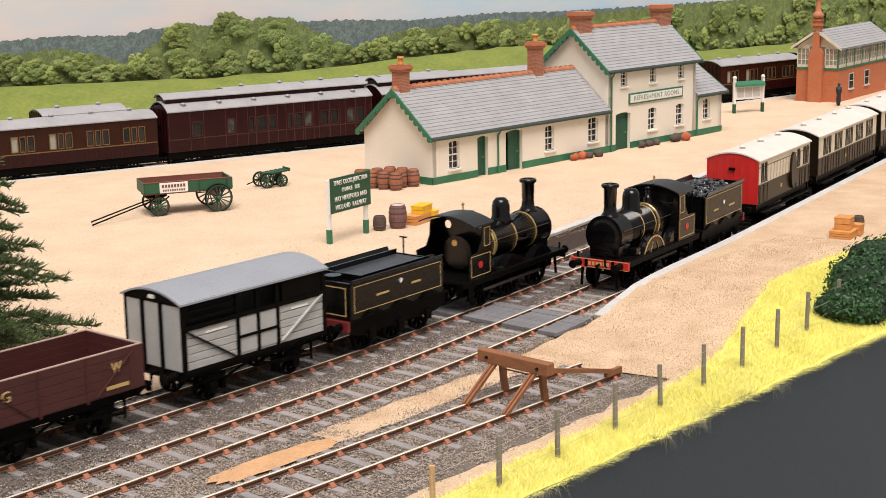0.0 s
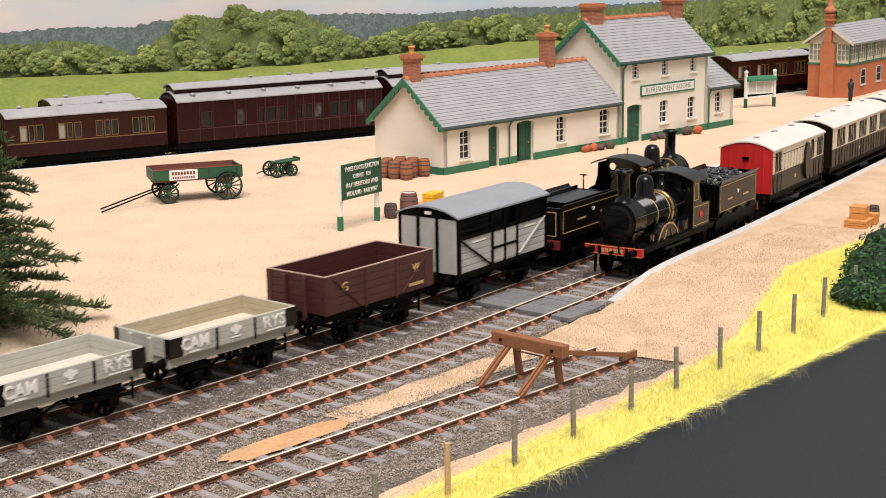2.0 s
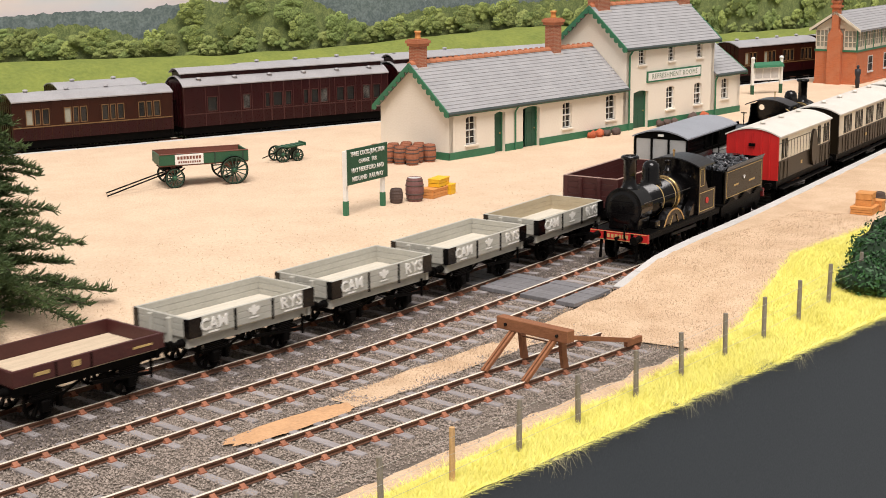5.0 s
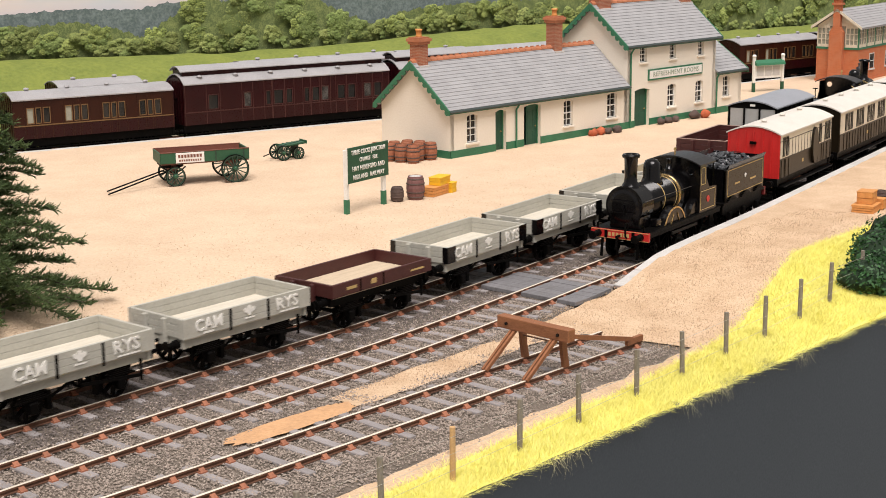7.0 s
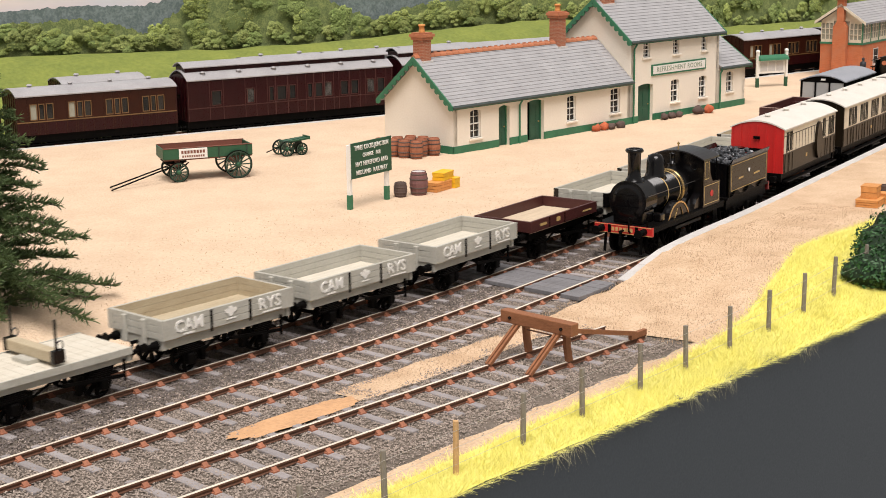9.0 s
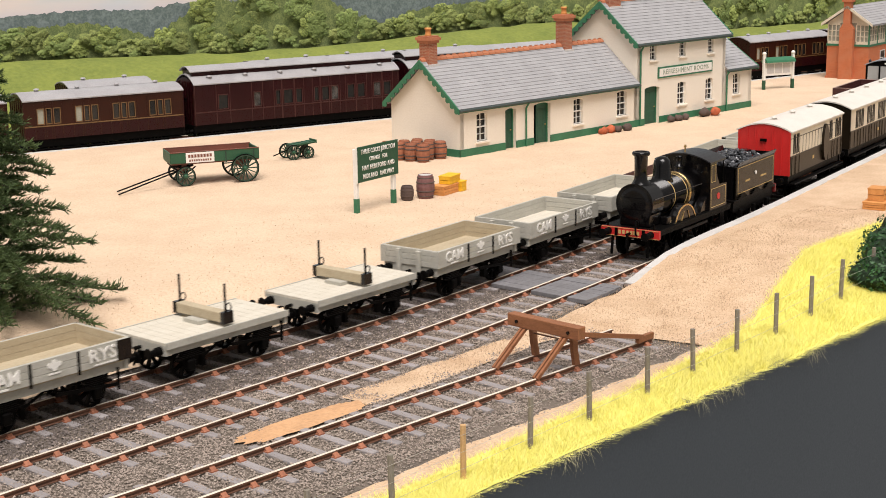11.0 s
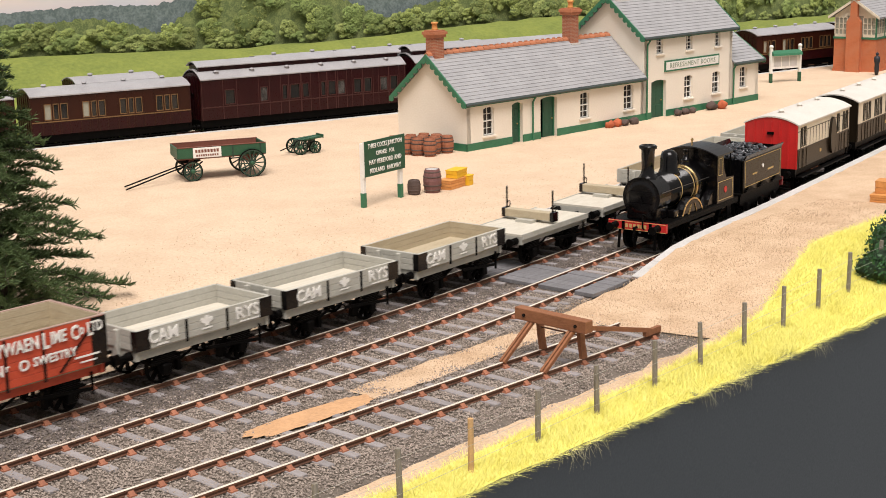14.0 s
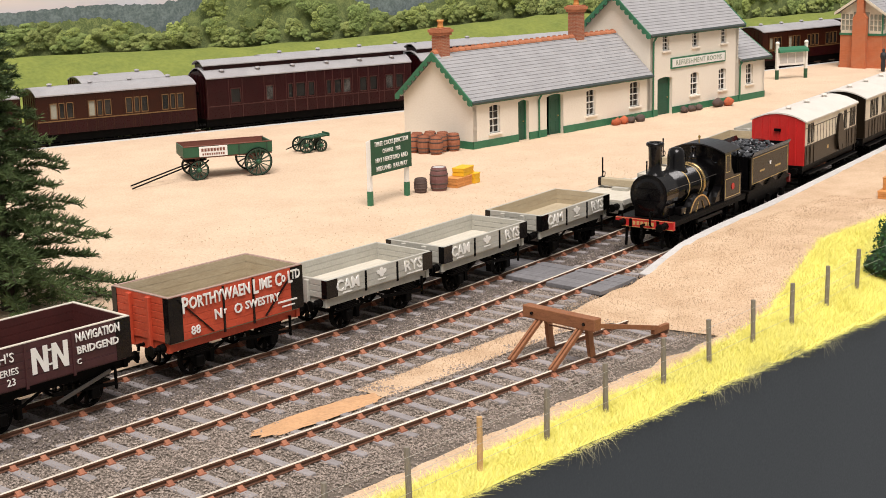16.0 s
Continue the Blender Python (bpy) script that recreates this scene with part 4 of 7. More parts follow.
def cam_wagon(dark_corner, floor="greyfloor", inside=None):
    L, H = 4.78, 1.78
    r = open_wagon("dropside_wagon", L, H, 3, "greywag", floor, "light grey three-plank wagon with white letters and black running gear", "black" if dark_corner else "greywag", inside=inside, sole="greywag")
    straps(r, L, H, 2.32, "frame", (-0.72, 0.74), False)
    y = -1.16 - 0.06
    lettering("CAM", 0.48, side_text(-1.52, y, 1.49), "white", r, wide=1.0, bold=0.02)
    lettering("RYS", 0.48, side_text(1.5, y, 1.5), "white", r, wide=1.12, bold=0.02)
    bm = bmesh.new()
    prism(bm, [(-0.05, 1.42), (0.05, 1.42), (0.1, 1.5), (0.2, 1.54), (0.23, 1.62), (0.14, 1.66), (0.08, 1.61), (0.07, 1.69), (0, 1.72), (-0.07, 1.69), (-0.08, 1.61), (-0.14, 1.66), (-0.23, 1.62), (-0.2, 1.54), (-0.1, 1.5)], y - 0.006, y + 0.006, "y")
    part("emblem", bm, "white", r)
    part("emblem_scroll", B((-0.19, y - 0.006, 1.33, 0.19, y + 0.006, 1.37)), "white", r)
    for bar in ((1.2, y - 0.006, 1.24, 1.95, y + 0.006, 1.28), (-1.75, y - 0.006, 1.24, -1.35, y + 0.006, 1.29),):
        part("stencil_bar", B(bar), "white", r)
    return r


def bolster_wagon():
    r = root("bolster_wagon", Matrix(), "flat grey single bolster wagon with pale deck and upright stanchions", "wagon", "goods train wagons")
    L = 4.55
    underframe(r, L, 2.75, "greywag")
    for i in range(14):
        x = -L / 2 + L * i / 14
        part("deck_plank", B((x + 0.006, -1.12, 1.2, x + L / 14 - 0.006, 1.12, 1.27)), "greyfloor", r)
    part("side_rail", B((-L / 2, -1.17, 1.1, L / 2, -1.12, 1.29), (-L / 2, 1.12, 1.1, L / 2, 1.17, 1.29)), "greywag", r)
    b = part("bolster", B((-0.16, -1.05, 1.38, 0.16, 1.05, 1.68), bev=0.02), "plank", r, "pale timber bolster beam")
    part("bolster_plate", B((-0.45, -0.35, 1.27, 0.45, 0.35, 1.38)), "greywag", b)
    for s in (-1, 1):
        part("iron_shoe", B((-0.18, s * 1.05 - 0.07, 1.36, 0.18, s * 1.05 + 0.07, 1.7)), "black", b)
        bm = C(((0, s * 1.0, 1.6), (0, s * 1.0, 2.5), 0.035), n=8)
        for k in range(8):
            a = k * math.pi / 4
            cyl(bm, (0.1 * math.cos(a) + 0.12, s * 1.0, 1.8 + 0.12 * math.sin(a)), (0.1 * math.cos(a + 0.785) + 0.12, s * 1.0, 1.8 + 0.12 * math.sin(a + 0.785)), 0.02, n=5)
        part("stanchion", bm, "black", b)
    return r


def low_wagon():
    L, H = 4.7, 1.62
    r = open_wagon("low_wagon", L, H, 1, "brownwag", "ochrefloor", "brown one-plank wagon with sandy floor boards", "brownwag", W=2.36)
    y = -1.18 - 0.055
    for x in (-1.1, 0.0):
        part("strap", B((x - 0.03, y, 1.2, x + 0.03, y + 0.02, H - 0.02)), "frame", r)
    for bar in ((-1.75, y - 0.006, 1.36, -1.3, y + 0.006, 1.45), (-0.6, y - 0.006, 1.34, -0.35, y + 0.006, 1.5), (1.35, y - 0.006, 1.36, 2.0, y + 0.006, 1.42),):
        part("stencil_bar", B(bar), "lining", r)
    return r


def brown_wagon():
    L, H, W = 5.2, 2.4, 2.36
    r = open_wagon("open_goods_wagon", L, H, 5, "brownwag", "brownwag", "dark red-brown open wagon with yellow letter and diagonal strap", "brownwag", W=W, cap="capping")
    straps(r, L, H, W, "brownwag", (-0.75, 0.75))
    y = -W / 2 - 0.075
    lettering("G", 0.42, side_text(-1.75, y, 1.95), "lining", r)
    lettering("W", 0.4, side_text(1.72, y, 1.92), "lining", r, wide=0.8)
    for bar in ((1.35, y - 0.006, 1.36, 2.1, y + 0.006, 1.46),):
        part("stencil_bar", B(bar), "lining", r)
    return r


def red_wagon():
    L, H, W = 4.86, 2.48, 2.36
    r = open_wagon("red_private_wagon", L, H, 6, "pored", "plank", "orange-red plank wagon with white lettering and black corner plates", "black", inside="plank", W=W, sole="pored", cap="capping")
    straps(r, L, H, W, "black", (-0.55, 0.55))
    y = -W / 2 - 0.085
    for text, size, x, z, wide in (("P", 0.62, -1.93, 2.16, 0.74), ("ORTHYWAEN", 0.46, -0.68, 2.19, 0.76), ("L", 0.58, 0.62, 2.17, 0.72), ("IME", 0.44, 1.0, 2.2, 0.72), ("C", 0.52, 1.5, 2.19, 0.72), ("o", 0.4, 1.7, 2.24, 0.72), ("L", 0.5, 1.95, 2.19, 0.72), ("TD", 0.38, 2.17, 2.24, 0.72)):
        lettering(text, size, side_text(x, y, z), "white", r, wide=wide, bold=0.022)
    for text, size, x, z in (("N", 0.4, -0.78, 1.69), ("r", 0.27, -0.53, 1.75), ("O", 0.4, -0.05, 1.69), ("SWESTRY", 0.32, 0.86, 1.71)):
        lettering(text, size, side_text(x, y, z), "white", r, wide=0.95, bold=0.02)
    lettering("88", 0.34, side_text(-1.6, y, 1.42), "white", r, bold=0.01)
    for bar in ((1.45, y - 0.006, 1.5, 2.2, y + 0.006, 1.55), (1.6, y - 0.006, 1.36, 2.1, y + 0.006, 1.4),):
        part("stencil_bar", B(bar), "white", r)
    return r


def nn_wagon():
    L, H, W = 4.9, 2.3, 2.36
    r = open_wagon("dark_private_wagon", L, H, 5, "nnwag", "brownwag", "dark maroon plank wagon with white lettering", "black", W=W, inside="brownwag", cap="greyfloor")
    straps(r, L, H, W, "nnwag", (-0.7, 0.7), False)
    y = -W / 2 - 0.065
    lettering("NAVIGATION", 0.32, side_text(1.47, y, 2.08), "white", r, wide=0.7, bold=0.022)
    lettering("BRIDGEND", 0.27, side_text(1.45, y, 1.74), "white", r, wide=0.98, bold=0.022)
    lettering("C", 0.2, side_text(0.85, y, 1.45), "white", r)
    lettering("TH'S", 0.34, side_text(-1.35, y, 2.02), "white", r)
    lettering("ERIES", 0.24, side_text(-1.2, y, 1.66), "white", r)
    lettering("23", 0.26, side_text(-1.15, y, 1.4), "white", r)
    for c in (-0.3, 0.3):
        bm = bmesh.new()
        prism(bm, [(c - 0.24, 1.44), (c - 0.24, 2.12), (c - 0.1, 2.12), (c + 0.1, 1.7), (c + 0.1, 2.12), (c + 0.24, 2.12), (c + 0.24, 1.44), (c + 0.1, 1.44), (c - 0.1, 1.86), (c - 0.1, 1.44)], y - 0.006, y + 0.006, "y")
        part("emblem", bm, "white", r)
    part("emblem_bar", B((-0.07, y - 0.006, 1.95, 0.07, y + 0.006, 2.0)), "white", r)
    part("emblem_bar", B((-0.07, y - 0.006, 1.58, 0.07, y + 0.006, 1.63)), "white", r)
    bm = bmesh.new()
    beam(bm, (0.15, -1.14, 0.5), (1.85, -1.14, 0.95), 0.05, 0.09)
    part("long_brake_lever", bm, "rodsteel", r, "worn grey brake lever")
    return r


def arc_roof(r, name, L, w, z, rise, mat, over=0.0, t=0.06, label=""):
    pts = [(-w + 2 * w * k / 12, z + rise * (1 - (2 * k / 12 - 1) ** 2)) for k in range(13)]
    pts = pts + [(y, zz - t) for y, zz in pts[::-1]]
    return part(name, P(pts, -L / 2 - over, L / 2 + over), mat, r, label, smooth=False)


def cattle_van():
    r = root("cattle_van", Matrix(), "pale grey cattle van with black framing and slatted openings", "wagon", "goods train wagons")
    L, w = 5.7, 1.2
    h = L / 2
    underframe(r, L, 3.35)
    arc_roof(r, "roof", L, w + 0.12, 3.2, 0.32, "vanroof", 0.12, label="plain grey curved roof")
    # black floor and an added black screen paint the shade behind the slats
    bm = bmesh.new()
    box(bm, -h + 0.1, -w + 0.1, 1.2, h - 0.1, w - 0.1, 1.26)
    part("floor", bm, "dark", r)
    part("shade_screen", B((-h + 0.12, -0.8, 1.26, h - 0.12, -0.75, 3.15)), "dark", r)
    for s in (-1, 1):
        for i in range(5):
            z0 = 1.22 + 0.235 * i
            part("side_board", B((-h + 0.02, s * w - 0.04, z0, h - 0.02, s * w + 0.03, z0 + 0.215), bev=0.01), "vanside", r)
        for z in (2.62, 2.86):
            part("slat", B((-h + 0.02, s * w - 0.03, z, -0.8, s * w + 0.03, z + 0.09)), "frame", r)
        part("upper_panel", B((1.05, s * w - 0.04, 2.42, h - 0.05, s * w + 0.02, 3.16)), "frame", r)
        for x in (-h + 0.04, -0.78, 0.02, 0.82, h - 0.04):
            part("framing_post", B((x - 0.065, s * w + s * 0.03 - 0.05, 1.15, x + 0.065, s * w + s * 0.03 + 0.05, 3.22)), "frame", r)
        part("framing_rail", B((-h, s * (w + 0.03) - 0.05, 2.38, h, s * (w + 0.03) + 0.05, 2.5), (-h, s * (w + 0.03) - 0.05, 3.08, h, s * (w + 0.03) + 0.05, 3.22), (-h, s * (w + 0.02) - 0.05, 1.1, h, s * (w + 0.02) + 0.05, 1.22)), "frame", r)
        bm = bmesh.new()
        beam(bm, (-h + 0.1, s * (w + 0.06), 2.38), (-0.9, s * (w + 0.06), 1.25), 0.11, 0.05)
        part("diagonal", bm, "frame", r)
        bm = bmesh.new()
        beam(bm, (h - 0.15, s * (w + 0.06), 2.4), (0.95, s * (w + 0.06), 1.3), 0.1, 0.05)
        part("diagonal", bm, "vanside", r, "pale diagonal strap")
        for x in (-0.38, 0.42):
            part("door", B((x - 0.34, s * (w + 0.03) - 0.03, 1.3, x + 0.34, s * (w + 0.03) + 0.03, 2.34)), "vanside", r)
            part("door_bar", B((x - 0.34, s * (w + 0.07) - 0.02, 1.75, x + 0.34, s * (w + 0.07) + 0.02, 1.83)), "frame", r)
        for bar in ((-2.0, s * (w + 0.04) - 0.01, 2.18, -1.2, s * (w + 0.04) + 0.01, 2.24), (1.4, s * (w + 0.04) - 0.01, 2.18, 2.1, s * (w + 0.04) + 0.01, 2.24),):
            part("stencil_bar", B(bar), "white", r)
    for s in (-1, 1):
        for i in range(3):
            y0 = -w + 0.03 + i * 0.78
            part("end_board", B((s * h - 0.03, y0, 1.2, s * h + 0.03, y0 + 0.76, 3.12), bev=0.012), "vanside", r)
        part("end_head", P([(-w, 3.1), (w, 3.1), (w, 3.2), (0, 3.5), (-w, 3.2)], s * h - 0.04, s * h + 0.04), "frame", r)
        for y in (-0.4, 0.4):
            x0, x1 = sorted((s * (h + 0.02), s * (h + 0.12)))
            part("end_post", B((x0, y - 0.04, 1.0, x1, y + 0.04, 3.15)), "frame", r)
    part("lamp_iron", B((-h - 0.09, -0.15, 3.22, -h - 0.03, 0.1, 3.32)), "white", r)
    return r


def outline(bm, x0, z0, x1, z1, y, t=0.022):
    """A thin lined rectangle on a side, in one piece."""
    out, inn = [(x0, z0), (x1, z0), (x1, z1), (x0, z1)], [(x0 + t, z0 + t), (x1 - t, z0 + t), (x1 - t, z1 - t), (x0 + t, z1 - t)]
    rings = [[bm.verts.new((u, yy, w)) for u, w in ring] for ring in (out, inn) for yy in (y - 0.004, y + 0.004)]
    fs = []
    for p, q in ((0, 2), (2, 3), (3, 1), (1, 0)):
        for i in range(4):
            j = (i + 1) % 4
            fs.append(bm.faces.new((rings[p][i], rings[p][j], rings[q][j], rings[q][i])))
    bmesh.ops.recalc_face_normals(bm, faces=fs)


def engine(label, dome, cab0, cab1, splasher, wheels, beam_red, brass_band):
    """A steam engine; its front beam stands at x = 0 and the engine runs back towards -x."""
    r = root("steam_engine", Matrix(), label, "locomotive")
    zc, R = 2.05, 0.68
    part("footplate", B((-cab1 - 0.4, -1.18, 1.12, 0.0, 1.18, 1.2), bev=0.01), "frame", r)
    part("valance", B((-cab1 - 0.4, -1.16, 0.98, -0.05, -1.1, 1.12), (-cab1 - 0.4, 1.1, 0.98, -0.05, 1.16, 1.12)), "frame", r)
    bb = part("buffer_beam", B((-0.1, -1.2, 0.86, 0.03, 1.2, 1.2), bev=0.012), "red" if beam_red else "frame", r)
    if beam_red:
        bm = bmesh.new()
        for y in (-0.42, -0.26, -0.1, 0.06, 0.2, 0.34):
            box(bm, 0.03, y - 0.05, 0.96, 0.045, y + 0.05, 1.1)
        part("number_bar", bm, "lining", bb)
        bm = bmesh.new()
        box(bm, 0.03, -1.18, 1.17, 0.04, 1.18, 1.19), box(bm, 0.03, -1.18, 0.87, 0.04, 1.18, 0.89)
        part("lining", bm, "lining", bb)
        part("beam_end_plate", B((-0.08, -0.62, 0.88, 0.05, -0.5, 1.18), (-0.08, 0.5, 0.88, 0.05, 0.62, 1.18)), "frame", bb)
    buffers(r, 0.03, 1.1, mat="frame")
    coupling(r, 0.03, 1.1)
    for s in (-1, 1):
        bm = bmesh.new()
        beam(bm, (-0.05, s * 0.74, 0.9), (0.05, s * 0.74, 0.16), 0.1, 0.04)
        part("guard_iron", bm, "frame", r)
        part("lamp_iron", B((-0.06, s * 0.95 - 0.03, 1.2, -0.02, s * 0.95 + 0.03, 1.42)), "frame", r)
    hose = [(0.06, 0.3, 0.95), (0.16, 0.3, 1.02), (0.17, 0.3, 1.3), (0.12, 0.3, 1.48), (0.02, 0.3, 1.5), (-0.03, 0.3, 1.38), (-0.03, 0.3, 1.18)]
    bm = bmesh.new()
    for p, q in zip(hose, hose[1:]):
        cyl(bm, p, q, 0.035, n=8)
    part("brake_hose", bm, "frame", r)
    bm = bmesh.new()
    for p, q in (((0.05, 0, 1.0), (0.2, 0, 1.0)), ((0.2, 0, 1.0), (0.22, 0, 0.62)), ((0.22, 0, 0.62), (0.18, 0, 0.3))):
        cyl(bm, p, q, 0.045, n=8)
    part("screw_link", bm, "frame", r)
    part("frame_plate", B((-cab1, -0.62, 0.5, -0.1, -0.56, 1.12), (-cab1, 0.56, 0.5, -0.1, 0.62, 1.12)), "frame", r)
    sb = bmesh.new()
    lathe(sb, [(0.05, -0.24), (0.5, -0.26), (0.62, -0.3), (0.72, -0.31), (0.74, -0.34), (0.74, -1.28), (R, -1.3)], 30, (0, 0, zc), "x")
    smoke = part("smokebox", sb, "black", r, "black smokebox with round door")
    part("front_ring", lathe(bmesh.new(), [(0.71, -0.3), (0.765, -0.3), (0.765, -0.36), (0.74, -0.37)], 32, (0, 0, zc), "x", False), "black", smoke, smooth=False)
    part("saddle", B((-1.25, -0.62, 1.2, -0.35, 0.62, 1.75), bev=0.03), "black", r)
    bm = bmesh.new()
    cyl(bm, (-0.22, 0, zc), (-0.17, 0, zc), 0.06, n=10)
    beam(bm, (-0.19, -0.5, zc + 0.22), (-0.19, 0.5, zc + 0.22), 0.03, 0.04), beam(bm, (-0.19, -0.5, zc - 0.22), (-0.19, 0.5, zc - 0.22), 0.03, 0.04)
    beam(bm, (-0.16, 0, zc), (-0.16, 0.1, zc - 0.25), 0.02, 0.03)
    part("door_hinge", bm, "black", smoke)
    boiler = part("boiler", lathe(bmesh.new(), [(R, -1.28), (R, -cab0 + 0.9), (R + 0.05, -cab0 + 0.88), (R + 0.05, -cab0)], 30, (0, 0, zc), "x"), "black", r, "gloss black boiler", True)
    for x in [-1.32 - (cab0 - 2.4) * k / 2 for k in range(3)]:
        part("boiler_band", lathe(bmesh.new(), [(R + 0.001, x + 0.025), (R + 0.012, x + 0.022), (R + 0.012, x - 0.022), (R + 0.001, x - 0.025)], 30, (0, 0, zc), "x"), "lining", boiler)
    x = -cab0 + 0.86
    wband = 0.065 if brass_band else 0.035
    part("firebox_band", lathe(bmesh.new(), [(R + 0.04, x + wband), (R + 0.07, x + wband * 0.9), (R + 0.07, x - wband * 0.9), (R + 0.04, x - wband)], 30, (0, 0, zc), "x"), "brass" if brass_band else "lining", boiler, smooth=True)
    part("chimney", lathe(bmesh.new(), [(0.42, zc + 0.55), (0.33, zc + 0.72), (0.25, zc + 0.85), (0.235, zc + 1.05), (0.25, 3.78), (0.33, 3.83), (0.34, 3.9), (0.30, 3.95), (0.22, 3.95), (0.21, 3.7)], 22, (-0.8, 0, 0)), "black", r, "tall tapered black chimney", True)
    part("dome", lathe(bmesh.new(), [(0.46, zc + 0.5), (0.38, zc + 0.68), (0.345, zc + 0.78), (0.34, 3.2), (0.30, 3.38), (0.19, 3.5), (0.02, 3.53)], 22, (-dome, 0, 0)), "black", r, "tall rounded black dome", True)
    part("safety_valve", lathe(bmesh.new(), [(0.26, zc + 0.62), (0.19, zc + 0.76), (0.17, zc + 0.85), (0.2, zc + 0.9), (0.1, zc + 0.92), (0.1, zc + 1.25), (0.14, zc + 1.27), (0.05, zc + 1.3)], 16, (-cab0 + 0.42, 0, 0)), "black", r, smooth=True)
    part("whistle", C(((-cab0 - 0.1, 0, 3.4), (-cab0 - 0.1, 0, 3.72), 0.03), ((-cab0 - 0.1, 0, 3.62), (-cab0 - 0.1, 0, 3.68), 0.06), n=8), "brass", r)
    part("firebox", B((-cab0 - 0.02, -0.66, 1.2, -cab0 + 0.88, 0.66, zc)), "black", r)
    for s in (-1, 1):
        part("handrail", C(((-0.5, s * 0.75, zc + 0.2), (-cab0, s * 0.78, zc + 0.2), 0.014), n=6), "rodsteel", r)
        part("clack_valve", B((-2.1, s * 0.72 - 0.05, zc - 0.15, -1.95, s * 0.72 + 0.05, zc + 0.02), bev=0.02), "black", r)
    # cab
    cab = part("cab_front", P([(-1.12, 1.2), (1.12, 1.2), (1.14, 3.0), (0.8, 3.28), (0, 3.4), (-0.8, 3.28), (-1.14, 3.0)], -cab0 - 0.05, -cab0), "black", r)
    for s in (-1, 1):
        bm = bmesh.new()
        lathe(bm, [(0.2, -cab0), (0.2, -cab0 + 0.03), (0.16, -cab0 + 0.035), (0.15, -cab0)], 18, (0, s * 0.72, 2.85), "x", False)
        part("spectacle", bm, "black", cab)
        cut(cab, C(((-cab0 - 0.1, s * 0.72, 2.85), (-cab0 + 0.1, s * 0.72, 2.85), 0.16), n=20))
        y = s * 1.12
        side = [(-cab1, 1.2), (-cab0, 1.2), (-cab0, 3.06), (-cab0 - 0.55, 3.06), (-cab0 - 0.62, 2.5), (-cab0 - 0.85, 2.15), (-cab1, 2.1)]
        part("cab_side", P(side, y - 0.025, y + 0.025, "y"), "black", r)
        bm = bmesh.new()
        yy = y + s * 0.03
        outline(bm, -cab1 + 0.12, 1.3, -cab0 - 0.08, 2.05, yy)
        part("lining", bm, "lining", r)
        bm = bmesh.new()
        outline(bm, -cab0 - 0.48, 2.3, -cab0 - 0.1, 2.98, yy)
        part("lining", bm, "lining", r)
        part("number_plate", C(((-(cab0 + cab1) / 2, yy - 0.012, 1.68), (-(cab0 + cab1) / 2, yy + 0.012, 1.68), 0.13), n=16), "red", r)
    pts = [(-1.2 + 0.2 * k, 3.12 + 0.3 * (1 - ((k - 6) / 6) ** 2)) for k in range(13)]
    part("cab_roof", P(pts + [(a, z - 0.05) for a, z in pts[::-1]], -cab1 + 0.25, -cab0 + 0.12), "vanblack", r)
    part("backhead", C(((-cab0 - 0.5, 0, 1.95), (-cab0 - 0.05, 0, 1.95), 0.62), n=20), "black", r)
    part("gauge", C(((-cab0 - 0.53, 0.1, 2.3), (-cab0 - 0.48, 0.1, 2.3), 0.12), n=12), "brass", r)
    # splashers and wheels
    for x, rad in wheels:
        wheelset(r, -x, rad, 12)
        if rad > 0.6:
            for s in (-1, 1):
                y = s * 0.88
                pts = [(-x + (rad + 0.1) * math.cos(math.pi * k / 14), max(1.2, rad + (rad + 0.1) * math.sin(math.pi * k / 14))) for k in range(15)]
                pts = [p for p in pts if p[1] > 1.2]
                pts = [(pts[0][0] + 0.05, 1.2)] + pts + [(pts[-1][0] - 0.05, 1.2)]
                part("splasher", P(pts, y - 0.16, y + 0.16, "y"), "black", r)
                if splasher and x < 3:
                    mid = rad * 0.35 + 0.72
                    ring = [(-x + (u + x) * 0.92, mid + (w - mid) * 0.92) for u, w in pts]
                    part("splasher_beading", P(pts + ring[::-1], y + s * 0.15, y + s * 0.18, "y"), "brass", r, "brass splasher beading")
                    for k in (-0.34, 0.34):
                        bm = bmesh.new()
                        beam(bm, (-x + k, y + s * 0.168, 1.2), (-x + k * 0.45, y + s * 0.168, 1.2 + rad - 0.5), 0.045, 0.02)
                        part("beading_bar", bm, "brass", r)
    drv = [w for w in wheels if w[1] > 0.6]
    for s in (-1, 1):
        bm = bmesh.new()
        beam(bm, (-drv[0][0], s * 0.92, drv[0][1] - 0.1), (-drv[-1][0], s * 0.92, drv[0][1] - 0.1), 0.07, 0.11)
        part("coupling_rod", bm, "rodsteel", r, "dull steel coupling rod")
        part("step", B((-cab1 + 0.05, s * 1.05 - 0.12, 0.45, -cab1 + 0.4, s * 1.05 + 0.12, 0.5), (-cab1 + 0.05, s * 1.05 - 0.02, 0.45, -cab1 + 0.4, s * 1.05 + 0.02, 1.0)), "frame", r)
        part("sandbox", B((-1.5, s * 0.8 - 0.15, 1.2, -1.15, s * 0.8 + 0.15, 1.5), bev=0.03), "black", r)
    return r




